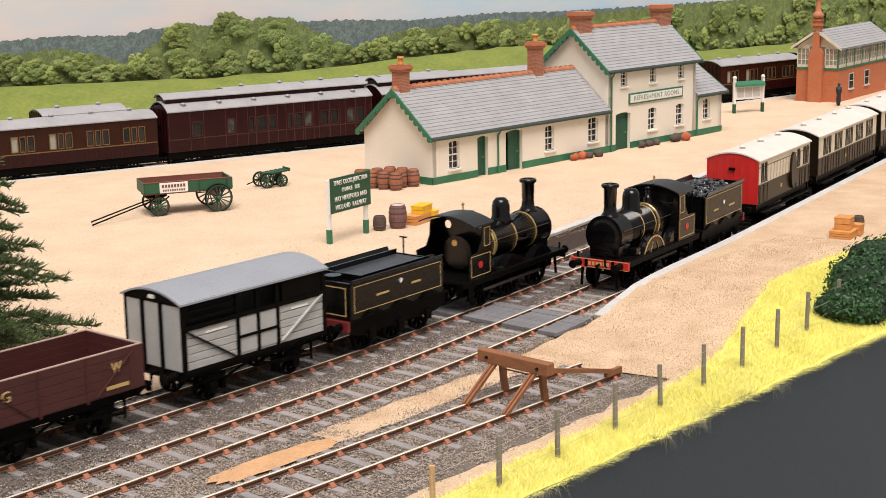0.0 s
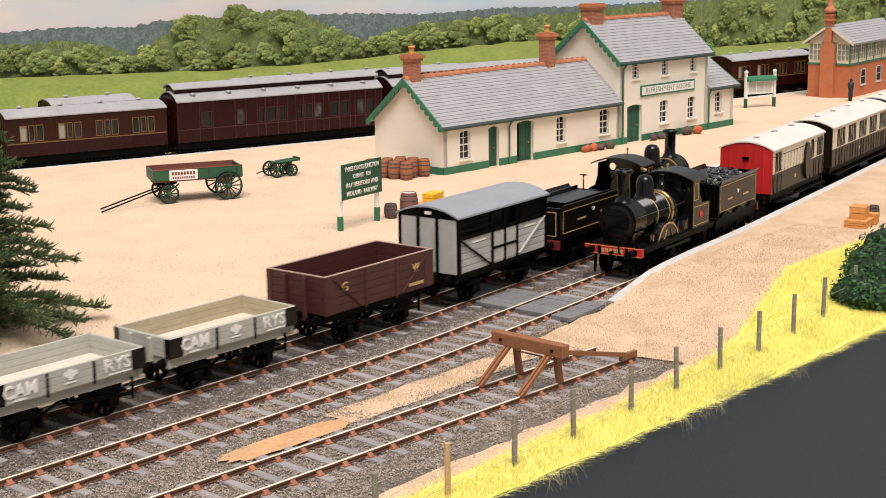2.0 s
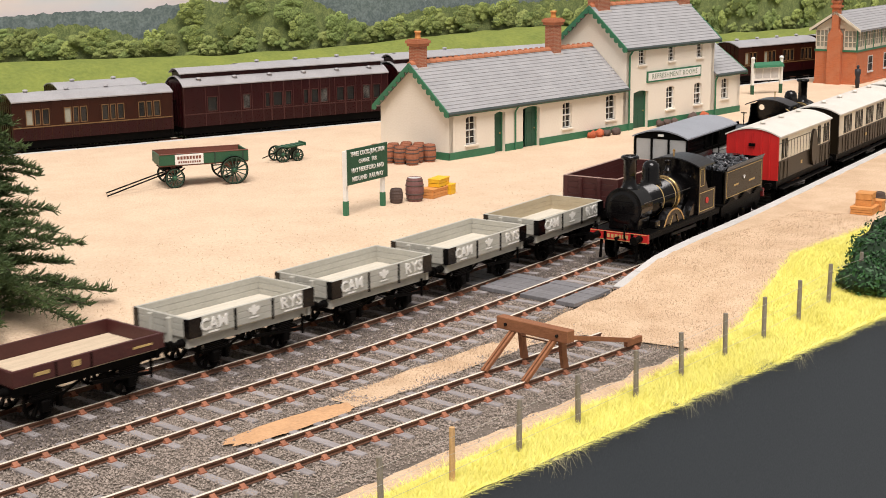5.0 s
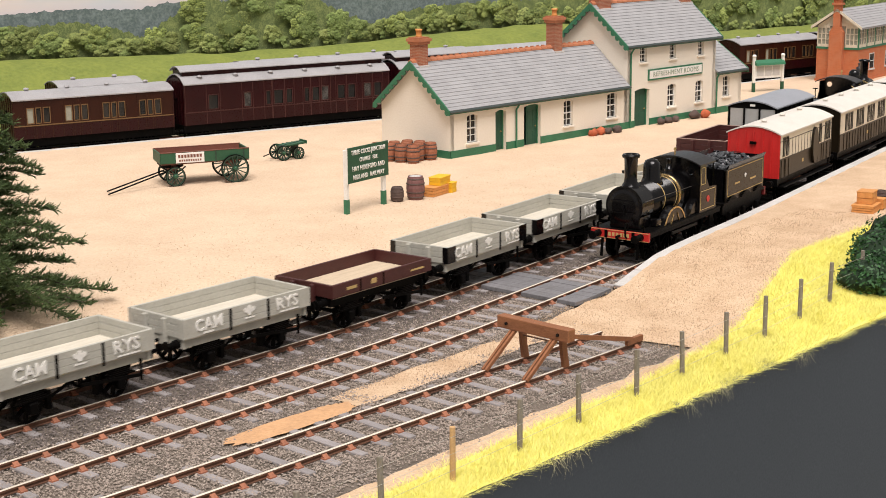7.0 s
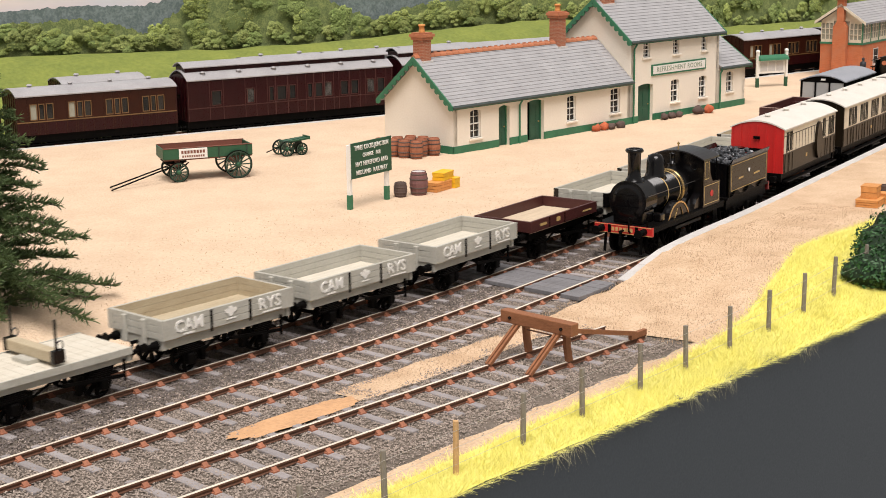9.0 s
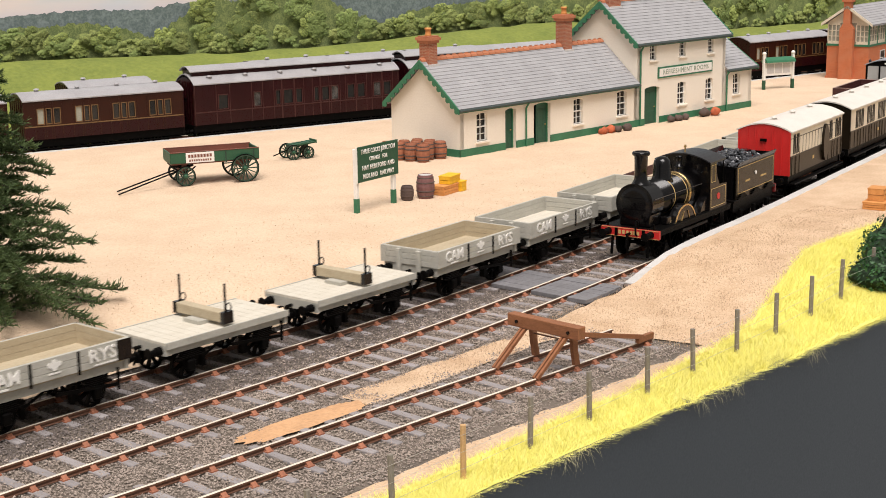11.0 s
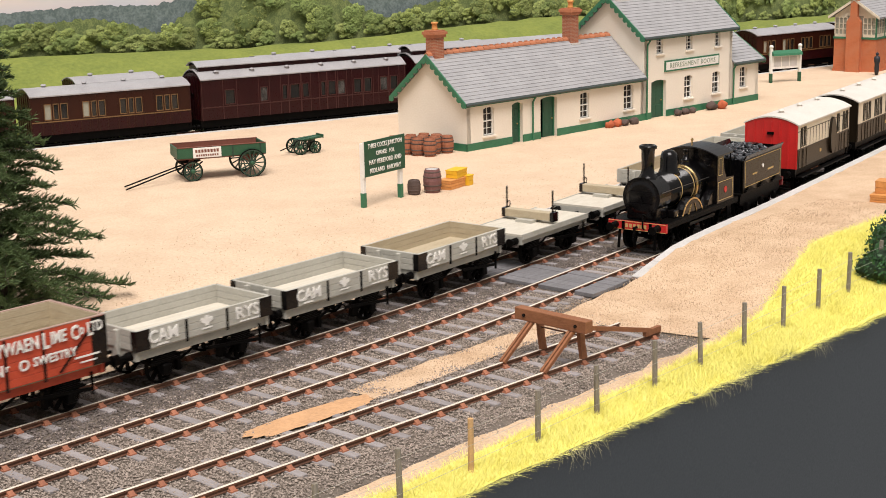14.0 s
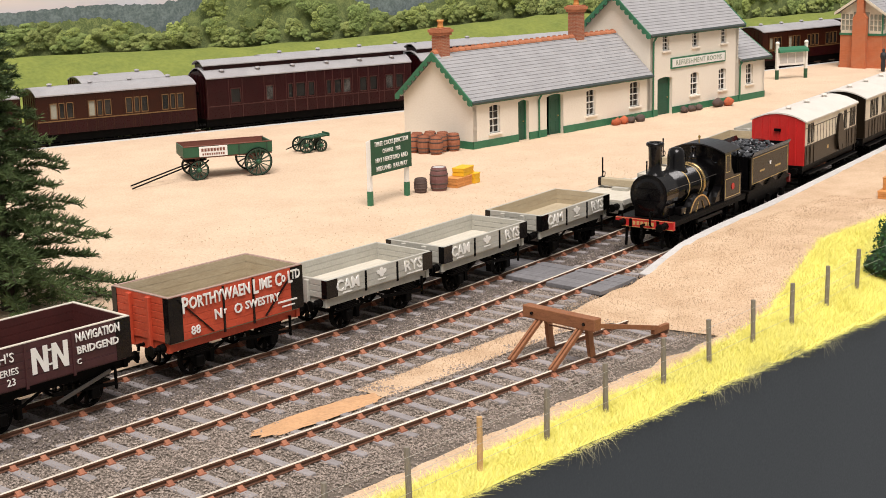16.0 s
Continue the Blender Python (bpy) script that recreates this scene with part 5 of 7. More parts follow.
def tender(L, coal, label, top, z_side=2.5):
    """Its middle stands at x = 0; the engine is at +x."""
    r = root("tender", Matrix(), label, "tender")
    h = L / 2
    part("footplate", B((-h - 0.1, -1.18, 1.12, h + 0.1, 1.18, 1.2)), "frame", r)
    for s in (-1, 1):
        part("frame_plate", P([(-h, 1.12), (h, 1.12), (h, 0.75), (h - 0.5, 0.6), (-h + 0.5, 0.6), (-h, 0.75)], s * 1.06 - 0.03, s * 1.06 + 0.03, "y"), "frame", r)
        part("tank_side", B((-h, s * 1.12 - 0.04, 1.2, h - 0.15, s * 1.12 + 0.04, z_side), bev=0.02), "olive", r, "dark olive tank side with gold lining")
        part("tank_flare", P([(s * 1.08, z_side), (s * 1.16, z_side), (s * 1.24, z_side + 0.17), (s * 1.2, z_side + 0.18)], -h, h - 0.25), "black", r)
        bm = bmesh.new()
        outline(bm, -h + 0.15, 1.42, h - 0.3, z_side - 0.06, s * 1.166, 0.025)
        part("lining", bm, "lining", r)
        bm = bmesh.new()
        for k in (-1, 0, 1):
            beam(bm, (k * 0.02, s * 1.17, 1.98), (k * 0.1, s * 1.17, 2.14 - 0.03 * abs(k)), 0.045, 0.014)
        part("emblem", bm, "white", r)
        part("plate_bar", B((-1.25, s * 1.168 - 0.005, 1.78, -0.6, s * 1.168 + 0.005, 1.85), (0.6, s * 1.168 - 0.005, 1.82, 1.1, s * 1.168 + 0.005, 1.89)), "lining", r)
        for x in (-1.5, 0, 1.5):
            bm = bmesh.new()
            box(bm, x - 0.14, s * 1.12 - 0.08, 0.42, x + 0.14, s * 1.12 + 0.08, 0.75, bev=0.02)
            for k in range(4):
                box(bm, x - 0.5 + 0.1 * k, s * 1.2 - 0.05, 1.22 + 0.05 * k, x + 0.5 - 0.1 * k, s * 1.2 + 0.05, 1.26 + 0.05 * k)
            part("axle_box", bm, "frame", r)
    part("tank_end", B((-h, -1.12, 1.2, -h + 0.06, 1.12, z_side + 0.06)), "black", r)
    bm = bmesh.new()
    for a in ((-0.95, 1.32, 0.95, 1.345), (-0.95, z_side - 0.12, 0.95, z_side - 0.095), (-0.95, 1.32, -0.925, z_side - 0.1), (0.925, 1.32, 0.95, z_side - 0.1)):
        box(bm, -h - 0.012, a[0], a[1], -h, a[2], a[3])
    part("lining", bm, "lining", r)
    part("tank_top", B((-h + 0.06, -1.08, z_side - 0.12, h - 0.2, 1.08, z_side - 0.04)), top, r, "flat tank top")
    if not coal:
        part("coal_well", B((-h + 0.95, -0.78, z_side - 0.035, h - 0.3, 0.78, z_side - 0.028)), "wellgrey", r, "floor of the empty coal space with a painted grey sheen")
        for s in (-1, 1):
            part("well_rim", B((-h + 0.9, s * 0.82 - 0.04, z_side - 0.04, h - 0.25, s * 0.82 + 0.04, z_side + 0.14), bev=0.01), "black", r)
        part("well_rim", B((-h + 0.86, -0.82, z_side - 0.04, -h + 0.93, 0.82, z_side + 0.14), bev=0.01), "black", r)
    part("coal_plate", B((h - 0.25, -1.0, 1.2, h - 0.18, 1.0, z_side)), "black", r)
    part("filler", C(((-h + 0.5, 0, z_side - 0.04), (-h + 0.5, 0, z_side + 0.14), 0.28), n=16), "black", r)
    part("brake_column", C(((h - 0.1, 0.6, 1.2), (h - 0.1, 0.6, 2.9), 0.03), ((h - 0.1, 0.45, 2.9), (h - 0.1, 0.75, 2.9), 0.03), n=6), "frame", r)
    part("tail_beam", B((-h - 0.22, -1.18, 0.86, -h - 0.1, 1.18, 1.2)), "darkred", r)
    buffers(r, -h - 0.2, -1.0)
    for x in (-1.5, 0, 1.5):
        wheelset(r, x, 0.56, 10)
    if coal:
        rng = random.Random(5)
        bm = bmesh.new()
        for i in range(420):
            x, y = rng.uniform(-h + 0.9, h - 0.3), rng.uniform(-0.95, 0.95)
            z = z_side - 0.06 + 0.28 * (1 - (y / 1.05) ** 2) * rng.random()
            v = bmesh.ops.create_icosphere(bm, subdivisions=1, radius=rng.uniform(0.05, 0.115))["verts"]
            for q in v:
                q.co *= rng.uniform(0.75, 1.2)
            bmesh.ops.translate(bm, vec=(x, y, z), verts=v)
        tagged(part("coal_load", bm, "coal", r, "heap of coal lumps with glints put into their colour"), kind="stuff")
    return r




def set_on(ob, ln, s, flip=False, length=3.0, lead=0.0):
    """Sets a vehicle on the chord of its wheels; lead: how far its origin stands ahead of the middle of that chord."""
    c = s + (lead if flip else -lead)
    x0, y0, _ = on(ln, c - length / 2)
    x1, y1, _ = on(ln, c + length / 2)
    h = math.degrees(math.atan2(y1 - y0, x1 - x0))
    m = at((x0 + x1) / 2, (y0 + y1) / 2, 0, h + (180 if flip else 0)) @ at(lead, 0, 0)
    ob.matrix_basis = m
    return m


# goods train: (thing, offset of its middle behind or ahead of the eleventh wagon's front, wheelbase for the curve)
GOODS = []
RUN = [(0, -63.52), (0.5, -60.7), (1, -57.79), (1.5, -54.73), (2, -51.68), (2.5, -48.65), (3, -45.7), (3.5, -42.77), (4, -39.81), (4.2, -38.68), (4.8, -35.25), (5.4, -31.85), (6, -28.48), (6.5, -25.66), (7, -22.82), (7.5, -20.09), (8, -17.5), (8.5, -14.92), (9, -12.17), (9.6, -8.78), (10.2, -5.42), (10.8, -2.05), (11.5, 1.83), (12, 4.53), (12.5, 7.15), (13, 9.78), (13.5, 12.44), (14, 15.09), (14.5, 17.79), (15, 20.41), (15.25, 21.45), (15.5, 21.83), (16, 21.85)]


def build_goods_train():
    e = engine("black goods engine with tall chimney and gold lining", 2.76, 5.2, 6.65, False, [(1.5, 0.74), (3.5, 0.74), (5.4, 0.74)], False, False)
    GOODS.append((e, 85.45, 4.0, 3.4))
    t = tender(5.05, False, "black-lined olive tender with an empty flat top", "black", 2.35)
    GOODS.append((t, 74.85, 3.0, 0.0))
    GOODS.append((cattle_van(), 68.25, 3.35, 0.0))
    GOODS.append((brown_wagon(), 61.33, 2.75, 0.0))
    c = cam_wagon(True)
    GOODS.append((cam_wagon(True, "greyfloor", "plank"), 57.33 - 2.22, 2.75, 0.0))
    GOODS.append((c, 51.61 - 2.22, 2.75, 0.0))
    light = cam_wagon(False)
    GOODS.append((light, 28.93 - 2.39, 2.75, 0.0))
    for f in (45.85, 40.25):
        GOODS.append((copy_thing(c, Matrix()), f - 2.22, 2.75, 0.0))
    GOODS.append((low_wagon(), 34.63 - 2.35, 2.75, 0.0))
    for f in (23.02,):
        GOODS.append((copy_thing(light, Matrix()), f - 2.39, 2.75, 0.0))
    tan = cam_wagon(False, "plank", "plank")
    GOODS.append((tan, 17.45 - 2.39, 2.75, 0.0))
    b = bolster_wagon()
    GOODS.append((b, 11.62 - 2.3, 2.75, 0.0))
    GOODS.append((copy_thing(b, Matrix()), 5.85 - 2.3, 2.75, 0.0))
    dark_in = cam_wagon(True, "plank", "plank")
    GOODS.append((dark_in, -2.37, 2.75, 0.0))
    GOODS.append((copy_thing(c, Matrix()), -5.8 - 2.39, 2.75, 0.0))
    GOODS.append((copy_thing(c, Matrix()), -11.33 - 2.3, 2.75, 0.0))
    GOODS.append((red_wagon(), -17.06 - 2.43, 2.75, 0.0))
    GOODS.append((nn_wagon(), -23.3 - 2.45, 2.75, 0.0))
    for ob, off, wb, lead in GOODS:
        set_on(ob, LINE_A, RUN[0][1] + off, False, wb, lead)


build_goods_train()


def motions():
    ts = [k / 10 for k in range(161)]
    run = np.interp(ts, [t for t, _ in RUN], [s for _, s in RUN])
    for ob, off, wb, lead in GOODS:
        walk(ob, [(t, set_on(ob, LINE_A, s + off, False, wb, lead)) for t, s in RUN])
        for w in ob.children:
            if w.name.startswith("wheelset"):
                x, z, rad = w.location.x, w.location.z, w["tread"]
                walk(w, [(t, Matrix.Translation((x, 0, z)) @ pose(0, 0, 0, 0, math.degrees(s / rad) % 360, 0)) for t, s in zip(ts, run)])


# ---- passenger train at the platform ----
def coach(name, label, L, upper, lower, roof_mat, windows, end_mat=None, clerestory=False, waist=2.08, eave=3.2, rise=0.34, bogie=False, lining=None, ducket=None, W=1.2, base=1.25, group="", beads=None, glass="pane", panel_lines=False, emblem=True):
    r = root(name, Matrix(), label, "coach", group)
    h = L / 2
    holes = [(a, 2.2, b, 3.0) for a, b in windows]
    for s in (-1, 1):
        y0, y1 = sorted((s * (W - 0.07), s * W))
        bm = bmesh.new()
        for a, z0, b, z1 in wall_bits(-h, h, waist, eave, holes):
            box(bm, a, y0, z0, b, y1, z1)
        part("upper_side", bm, upper, r)
        part("lower_side", B((-h, y0, base, h, y1, waist)), lower, r)
        part("waist_moulding", B((-h, s * W - 0.02, waist - 0.03, h, s * W + 0.02, waist + 0.03)), lining or lower, r)
        for a, b in windows:
            w = part("window", B((a - 0.02, s * (W - 0.05) - 0.008, 2.18, b + 0.02, s * (W - 0.05) + 0.008, 3.02)), glass if (a * 7.3) % 3 > 1.9 else "pane", r)
            bm = bmesh.new()
            for q in ((a - 0.02, 2.17, a + 0.02, 3.03), (b - 0.02, 2.17, b + 0.02, 3.03), (a, 2.17, b, 2.215), (a, 2.985, b, 3.03)):
                box(bm, q[0], s * W - 0.015, q[1], q[2], s * W + 0.012, q[3])
            part("window_frame", bm, lining or lower, w)
        xs = sorted({-h + 0.03, h - 0.03, *[a - 0.12 for a, _ in windows], *[b + 0.12 for _, b in windows]})
        for x in xs:
            part("beading", B((x - 0.018, s * W - 0.012, base, x + 0.018, s * W + 0.02, waist if beads == lower else eave - 0.03)), beads or lining or "frame", r)
        if panel_lines:
            for k in range(int(L / 0.42)):
                x = -h + 0.2 + 0.42 * k
                part("panel_line", B((x - 0.012, s * W - 0.01, waist, x + 0.012, s * W + 0.01, eave - 0.32)), "bronze", r)
            part("cornice_line", B((-h, s * W - 0.01, eave - 0.34, h, s * W + 0.01, eave - 0.31)), "bronze", r)
        part("solebar", B((-h, s * 1.05 - 0.05, 0.95, h, s * 1.05 + 0.05, base)), "frame", r)
        part("footboard", B((-h + 0.2, s * 1.25 - 0.12, 0.85, h - 0.2, s * 1.25 + 0.12, 0.9)), "frame", r)
        part("lower_footboard", B((-h + 0.6, s * 1.22 - 0.12, 0.48, h - 0.6, s * 1.22 + 0.12, 0.53)), "frame", r)
        if ducket:
            pts = [(ducket + 0.38 * math.cos(k * math.pi / 8), 2.15 + 0.85 * math.sin(k * math.pi / 8)) for k in range(16)]
            part("ducket", P(pts, s * W - 0.02, s * W + 0.12, "y"), lower, r)
        if emblem:
            part("emblem", B((0.4, s * W - 0.012, 1.6, 0.6, s * W + 0.012, 1.75)), "lining", r)
    for s in (-1, 1):
        em = end_mat if (end_mat and s > 0) else lower
        pts = [(-W, base), (W, base), (W, eave)] + [(W - 2 * W * k / 12, eave + rise * (1 - (2 * k / 12 - 1) ** 2) - 0.03) for k in range(1, 12)] + [(-W, eave)]
        e = part("end_wall", P(pts, s * (h - 0.06), s * (h + 0.01)), em, r, "bright red panelled end" if em == "red" else "")
        for k in range(7):
            y = -W + 0.04 + (2 * W - 0.08) * k / 6
            x0, x1 = sorted((s * h, s * (h + 0.045)))
            part("end_rib", B((x0, y - 0.035, base, x1, y + 0.035, eave - 0.02 if abs(y) > 1 else eave + 0.1)), em, e)
        x0, x1 = sorted((s * h, s * (h + 0.1)))
        part("lamp_bracket", B((x0, -0.16, 2.72, x1, 0.12, 2.84), (x0, 0.05, 1.62, x1, 0.3, 1.76)), "frame", e)
        buffers(r, s * h, s * 0.9)
        part("headstock", B((s * h - 0.06, -1.15, 0.9, s * h + 0.06, 1.15, base)), "frame", r)
    if clerestory:
        arc_roof(r, "roof", L, W + 0.06, eave, 0.52, roof_mat, 0.04)
        part("clerestory_side", B((-h + 0.15, -0.62, eave + 0.3, h - 0.15, 0.62, eave + 0.72)), lower, r)
        pts = [(-0.74 + 1.48 * k / 8, eave + 0.68 + 0.26 * (1 - (2 * k / 8 - 1) ** 2)) for k in range(9)]
        part("clerestory_roof", P(pts + [(a, z - 0.05) for a, z in pts[::-1]], -h, h), roof_mat, r)
        tops = eave + 0.25
    else:
        arc_roof(r, "roof", L, W + 0.07, eave, rise, roof_mat, 0.05)
        tops = eave + rise - 0.02
    n = max(2, int(L / 2.2))
    for i in range(n):
        x = -h + L * (i + 0.5) / n
        for y in ((-0.85, 0.85) if clerestory else (0.0,)):
            bm = lathe(bmesh.new(), [(0.12, 0), (0.11, 0.08), (0.17, 0.1), (0.13, 0.16), (0.04, 0.18)], 10, (x, y, tops))
            part("roof_vent", bm, roof_mat, r)
    wb = (-h + 1.2, -h + 3.0, h - 3.0, h - 1.2) if bogie else ((-h + 1.3, h - 1.3) if L < 8 else (-h + 1.4, 0, h - 1.4))
    for x in wb:
        wheelset(r, x, 0.52, 10)
        for s in (-1, 1):
            part("axle_box", B((x - 0.14, s * 1.02 - 0.09, 0.38, x + 0.14, s * 1.02 + 0.09, 0.72), (x - 0.55, s * 1.02 - 0.05, 0.74, x + 0.55, s * 1.02 + 0.05, 0.86)), "frame", r)
    return r


def even_windows(L, n, w=0.42, margin=0.5, pair=True):
    out = []
    for i in range(n):
        c = -L / 2 + margin + (L - 2 * margin) * (i + 0.5) / n
        out += [(c - 0.62, c - 0.62 + w), (c + 0.62 - w, c + 0.62), (c - 0.14, c + 0.14)] if pair else [(c - w / 2, c + w / 2)]
    return sorted(out)


def build_passenger_train():
    e = engine("black passenger engine with red beam, tall chimney and brass bands", 2.55, 4.45, 6.0, True, [(0.85, 0.5), (2.5, 0.85), (4.7, 0.85)], True, True)
    t = tender(4.4, True, "dark olive tender heaped with coal", "black", 2.55)
    set_on(e, LINE_B, 21.1, True, 4.0, 3.2)
    set_on(t, LINE_B, 30.1, True)
    a = coach("brake_coach", "short brake coach with red end, cream upper panels and white roof", 7.3, "cream", "bronze", "roofwhite", [(-3.4, -3.1), (-2.95, -2.65), (-2.1, -1.75), (2.55, 2.85), (2.98, 3.28)], "red", lining="bronze", beads="bronze", panel_lines=True, ducket=-1.0, group="passenger train coaches")
    set_on(a, LINE_B, 37.85, True, 4.5)
    b = coach("passenger_coach", "cream and dark bronze panelled coach with white roof", 10.45, "cream", "bronze", "roofwhite", even_windows(10.45, 5, 0.34), lining="bronze", beads="bronze", group="passenger train coaches")
    set_on(b, LINE_B, 48.1, True, 7)
    for s in (59.5, 70.9):
        set_on(copy_thing(b, Matrix()), LINE_B, s, True, 7)


build_passenger_train()


def build_far_coaches():
    s0 = s_of(LINE_D, 21.6) - 0.3
    g = "coaches on the far line"
    a = coach("panelled_coach", "brown-red panelled coach with gold lining and grey roof", 8.9, "teak", "maroon", "roofgrey", even_windows(8.9, 4, 0.36, 0.3), lining="dullgold", beads="teak", base=1.38, eave=3.48, glass="pane2", emblem=False, group=g)
    set_on(a, LINE_D, s0 + 3.85, False, 6)
    b = coach("clerestory_coach", "dark crimson clerestory coach with grey roof", 13.3, "maroon", "maroon", "roofgrey", [(-5.2, -4.6), (-3.0, -2.55), (-1.6, -1.3), (-1.1, -0.5), (-0.3, 0.1), (0.9, 1.2), (1.4, 1.9), (2.0, 2.5), (3.1, 3.6), (3.8, 4.3), (4.9, 5.4), (5.6, 6.1)], clerestory=True, bogie=True, lining="maroonline", eave=3.68, emblem=False, glass="pane3", base=1.38, group=g)
    set_on(b, LINE_D, s0 + 15.6, False, 9)
    set_on(copy_thing(b, Matrix()), LINE_D, s0 + 29.6, False, 9)
    d = copy_thing(a, Matrix())
    set_on(d, LINE_D, s0 + 56.9, False, 6)
    set_on(copy_thing(a, Matrix()), LINE_D, s0 + 66.6, False, 6)
    set_on(copy_thing(a, Matrix()), LINE_D, s0 - 5.9, False, 6)
    c = coach("plain_van", "small dark coach with pale grey roof", 4.9, "maroon", "maroon", "roofgrey", [(-1.9, -1.4), (1.4, 1.9)], lining="maroon", rise=0.28, eave=3.55, emblem=False, group=g)
    set_on(c, LINE_E, s_of(LINE_E, 21.6) + 5.0 + 1.6, False, 4)
    tall = coach("tall_van", "dark coach with pale grey roof", 5.3, "maroon", "maroon", "roofgrey", [(-1.9, -1.4), (1.4, 1.9)], lining="maroon", rise=0.32, eave=3.95, emblem=False, group=g)
    for u in (18.0, 23.6, 29.2):
        set_on(tall if u == 18.0 else copy_thing(tall, Matrix()), LINE_E, s_of(LINE_E, 21.6) + u + 0.3, False, 4)


build_far_coaches()


# ---- signal box ----
def build_signal_box():
    r = root("signal_box", at(76.1, 14.15, 0.76, 4.2), "orange brick signal box with cream windows, slate roof and tall chimney", "signal box")
    L, W = 10.2, 3.1
    part("brick_base", B((0, 0, 0, L, W, 2.35)), "boxbrick", r, "orange brick lower storey")
    part("plinth", B((-0.06, -0.06, 0, L + 0.06, W + 0.06, 0.18)), "boxbrick", r)
    # added black block, the shade of the upper room put into colour
    part("shade_wall", B((0.3, 0.6, 2.4, L - 0.3, W - 0.3, 3.95)), "dark", r)
    part("timber_band", B((-0.05, -0.05, 2.35, L + 0.05, W + 0.05, 2.5)), "green", r)
    pane = B((0.02, 0.04, 2.5, L - 0.02, 0.06, 4.0), (0.04, 0.06, 2.5, 0.06, W, 4.0))
    part("glazing", pane, "pane2", r, "pale curtained glazing")
    for i in range(7):
        x0, x1 = i * L / 6.5, min(L, (i + 1) * L / 6.5)
        w = part("window", B((x0 + 0.05, -0.02, 2.5, x1 - 0.05, 0.03, 2.72), (x0 + 0.05, -0.02, 3.85, x1 - 0.05, 0.03, 4.0)), "cream", r)
        bm = bmesh.new()
        for k in range(4):
            x = x0 + 0.05 + (x1 - x0 - 0.1) * k / 3
            box(bm, x - 0.03, -0.02, 2.5, x + 0.03, 0.035, 4.0)
        for z in (3.15, 3.55):
            box(bm, x0 + 0.05, -0.015, z - 0.02, x1 - 0.05, 0.03, z + 0.02)
        part("glazing_bar", bm, "cream", w)
        part("post", B((x0 - 0.05, -0.05, 2.5, x0 + 0.05, 0.05, 4.05)), "green", w)
    for y0, y1 in ((0.05, 0.95), (2.15, W - 0.05)):
        w = part("end_window", B((-0.03, y0, 2.5, 0.03, y1, 2.7)), "cream", r)
        part("head_rail", B((-0.03, y0, 3.85, 0.03, y1, 4.0)), "cream", w)
        for k in range(4):
            y = y0 + (y1 - y0) * k / 3
            part("glazing_bar", B((-0.032, y - 0.035, 2.7, 0.035, y + 0.035, 3.85)), "cream", w)
        for z in (3.05, 3.45):
            part("glazing_bar", B((-0.025, y0, z - 0.025, 0.03, y1, z + 0.025)), "cream", w)
    part("gable_boarding", P([(0, 4.0), (W, 4.0), (W / 2, 5.05)], -0.02, 0.05), "cream", r)
    part("gable_boarding", P([(0, 4.0), (W, 4.0), (W / 2, 5.05)], L - 0.05, L + 0.02), "cream", r)
    slate_roof(r, -0.35, L + 0.3, -0.35, 3.92, W / 2, 5.2, 9), slate_roof(r, -0.35, L + 0.3, W + 0.35, 3.92, W / 2, 5.2, 9)
    for v in (-0.35, W + 0.35):
        part("bargeboard", P([(v, 3.78), (v, 3.98), (W / 2, 5.26), (W / 2, 5.06)], -0.4, -0.34), "cream", r)
    c = part("chimney", P([(1.05, 0), (2.05, 0), (2.05, 3.6), (1.82, 3.95), (1.28, 3.95), (1.05, 3.6)], -0.42, 0.0), "boxbrick", r, "orange brick chimney breast and stack")
    part("flue", B((-0.4, 1.3, 3.9, 0.1, 1.8, 6.0)), "boxbrick", c)
    part("corbel", B((-0.5, 1.2, 5.5, 0.2, 1.9, 5.65), (-0.46, 1.24, 5.85, 0.16, 1.86, 6.0)), "boxbrick", c)
    part("chimney_pot", lathe(bmesh.new(), [(0.2, 5.98), (0.42, 6.15), (0.44, 6.3), (0.24, 6.5), (0.2, 6.55), (0.18, 7.6), (0.22, 7.65), (0.2, 7.7)], 18, (-0.15, 1.55, 0)), "terracotta", c, smooth=True)
    for x in (2.3, 5.5):
        w = part("window", B((x, -0.02, 0.9, x + 0.8, 0.01, 1.9)), "pane", r)
        part("window_frame", B((x - 0.06, -0.035, 0.84, x, 0.01, 1.96), (x + 0.8, -0.035, 0.84, x + 0.86, 0.01, 1.96), (x, -0.035, 1.9, x + 0.8, 0.01, 1.96), (x, -0.035, 1.38, x + 0.8, 0.01, 1.42)), "coping", w)
        part("window_sill", B((x - 0.12, -0.1, 0.74, x + 0.92, 0.0, 0.84)), "coping", w)


build_signal_box()

bm = lathe(bmesh.new(), [(0.14, 0), (0.2, 0.5), (0.17, 0.9), (0.26, 1.2), (0.24, 1.5), (0.08, 1.58), (0.12, 1.68), (0.12, 1.8), (0.03, 1.88)], 12)
o = part("figurine", bm, "figure", None, "tiny dark painted platform figurine", True)
o.matrix_basis = at(74.6, 13.3, 0.8) @ Matrix.Scale(0.85, 4)
tagged(o, category="figurine")


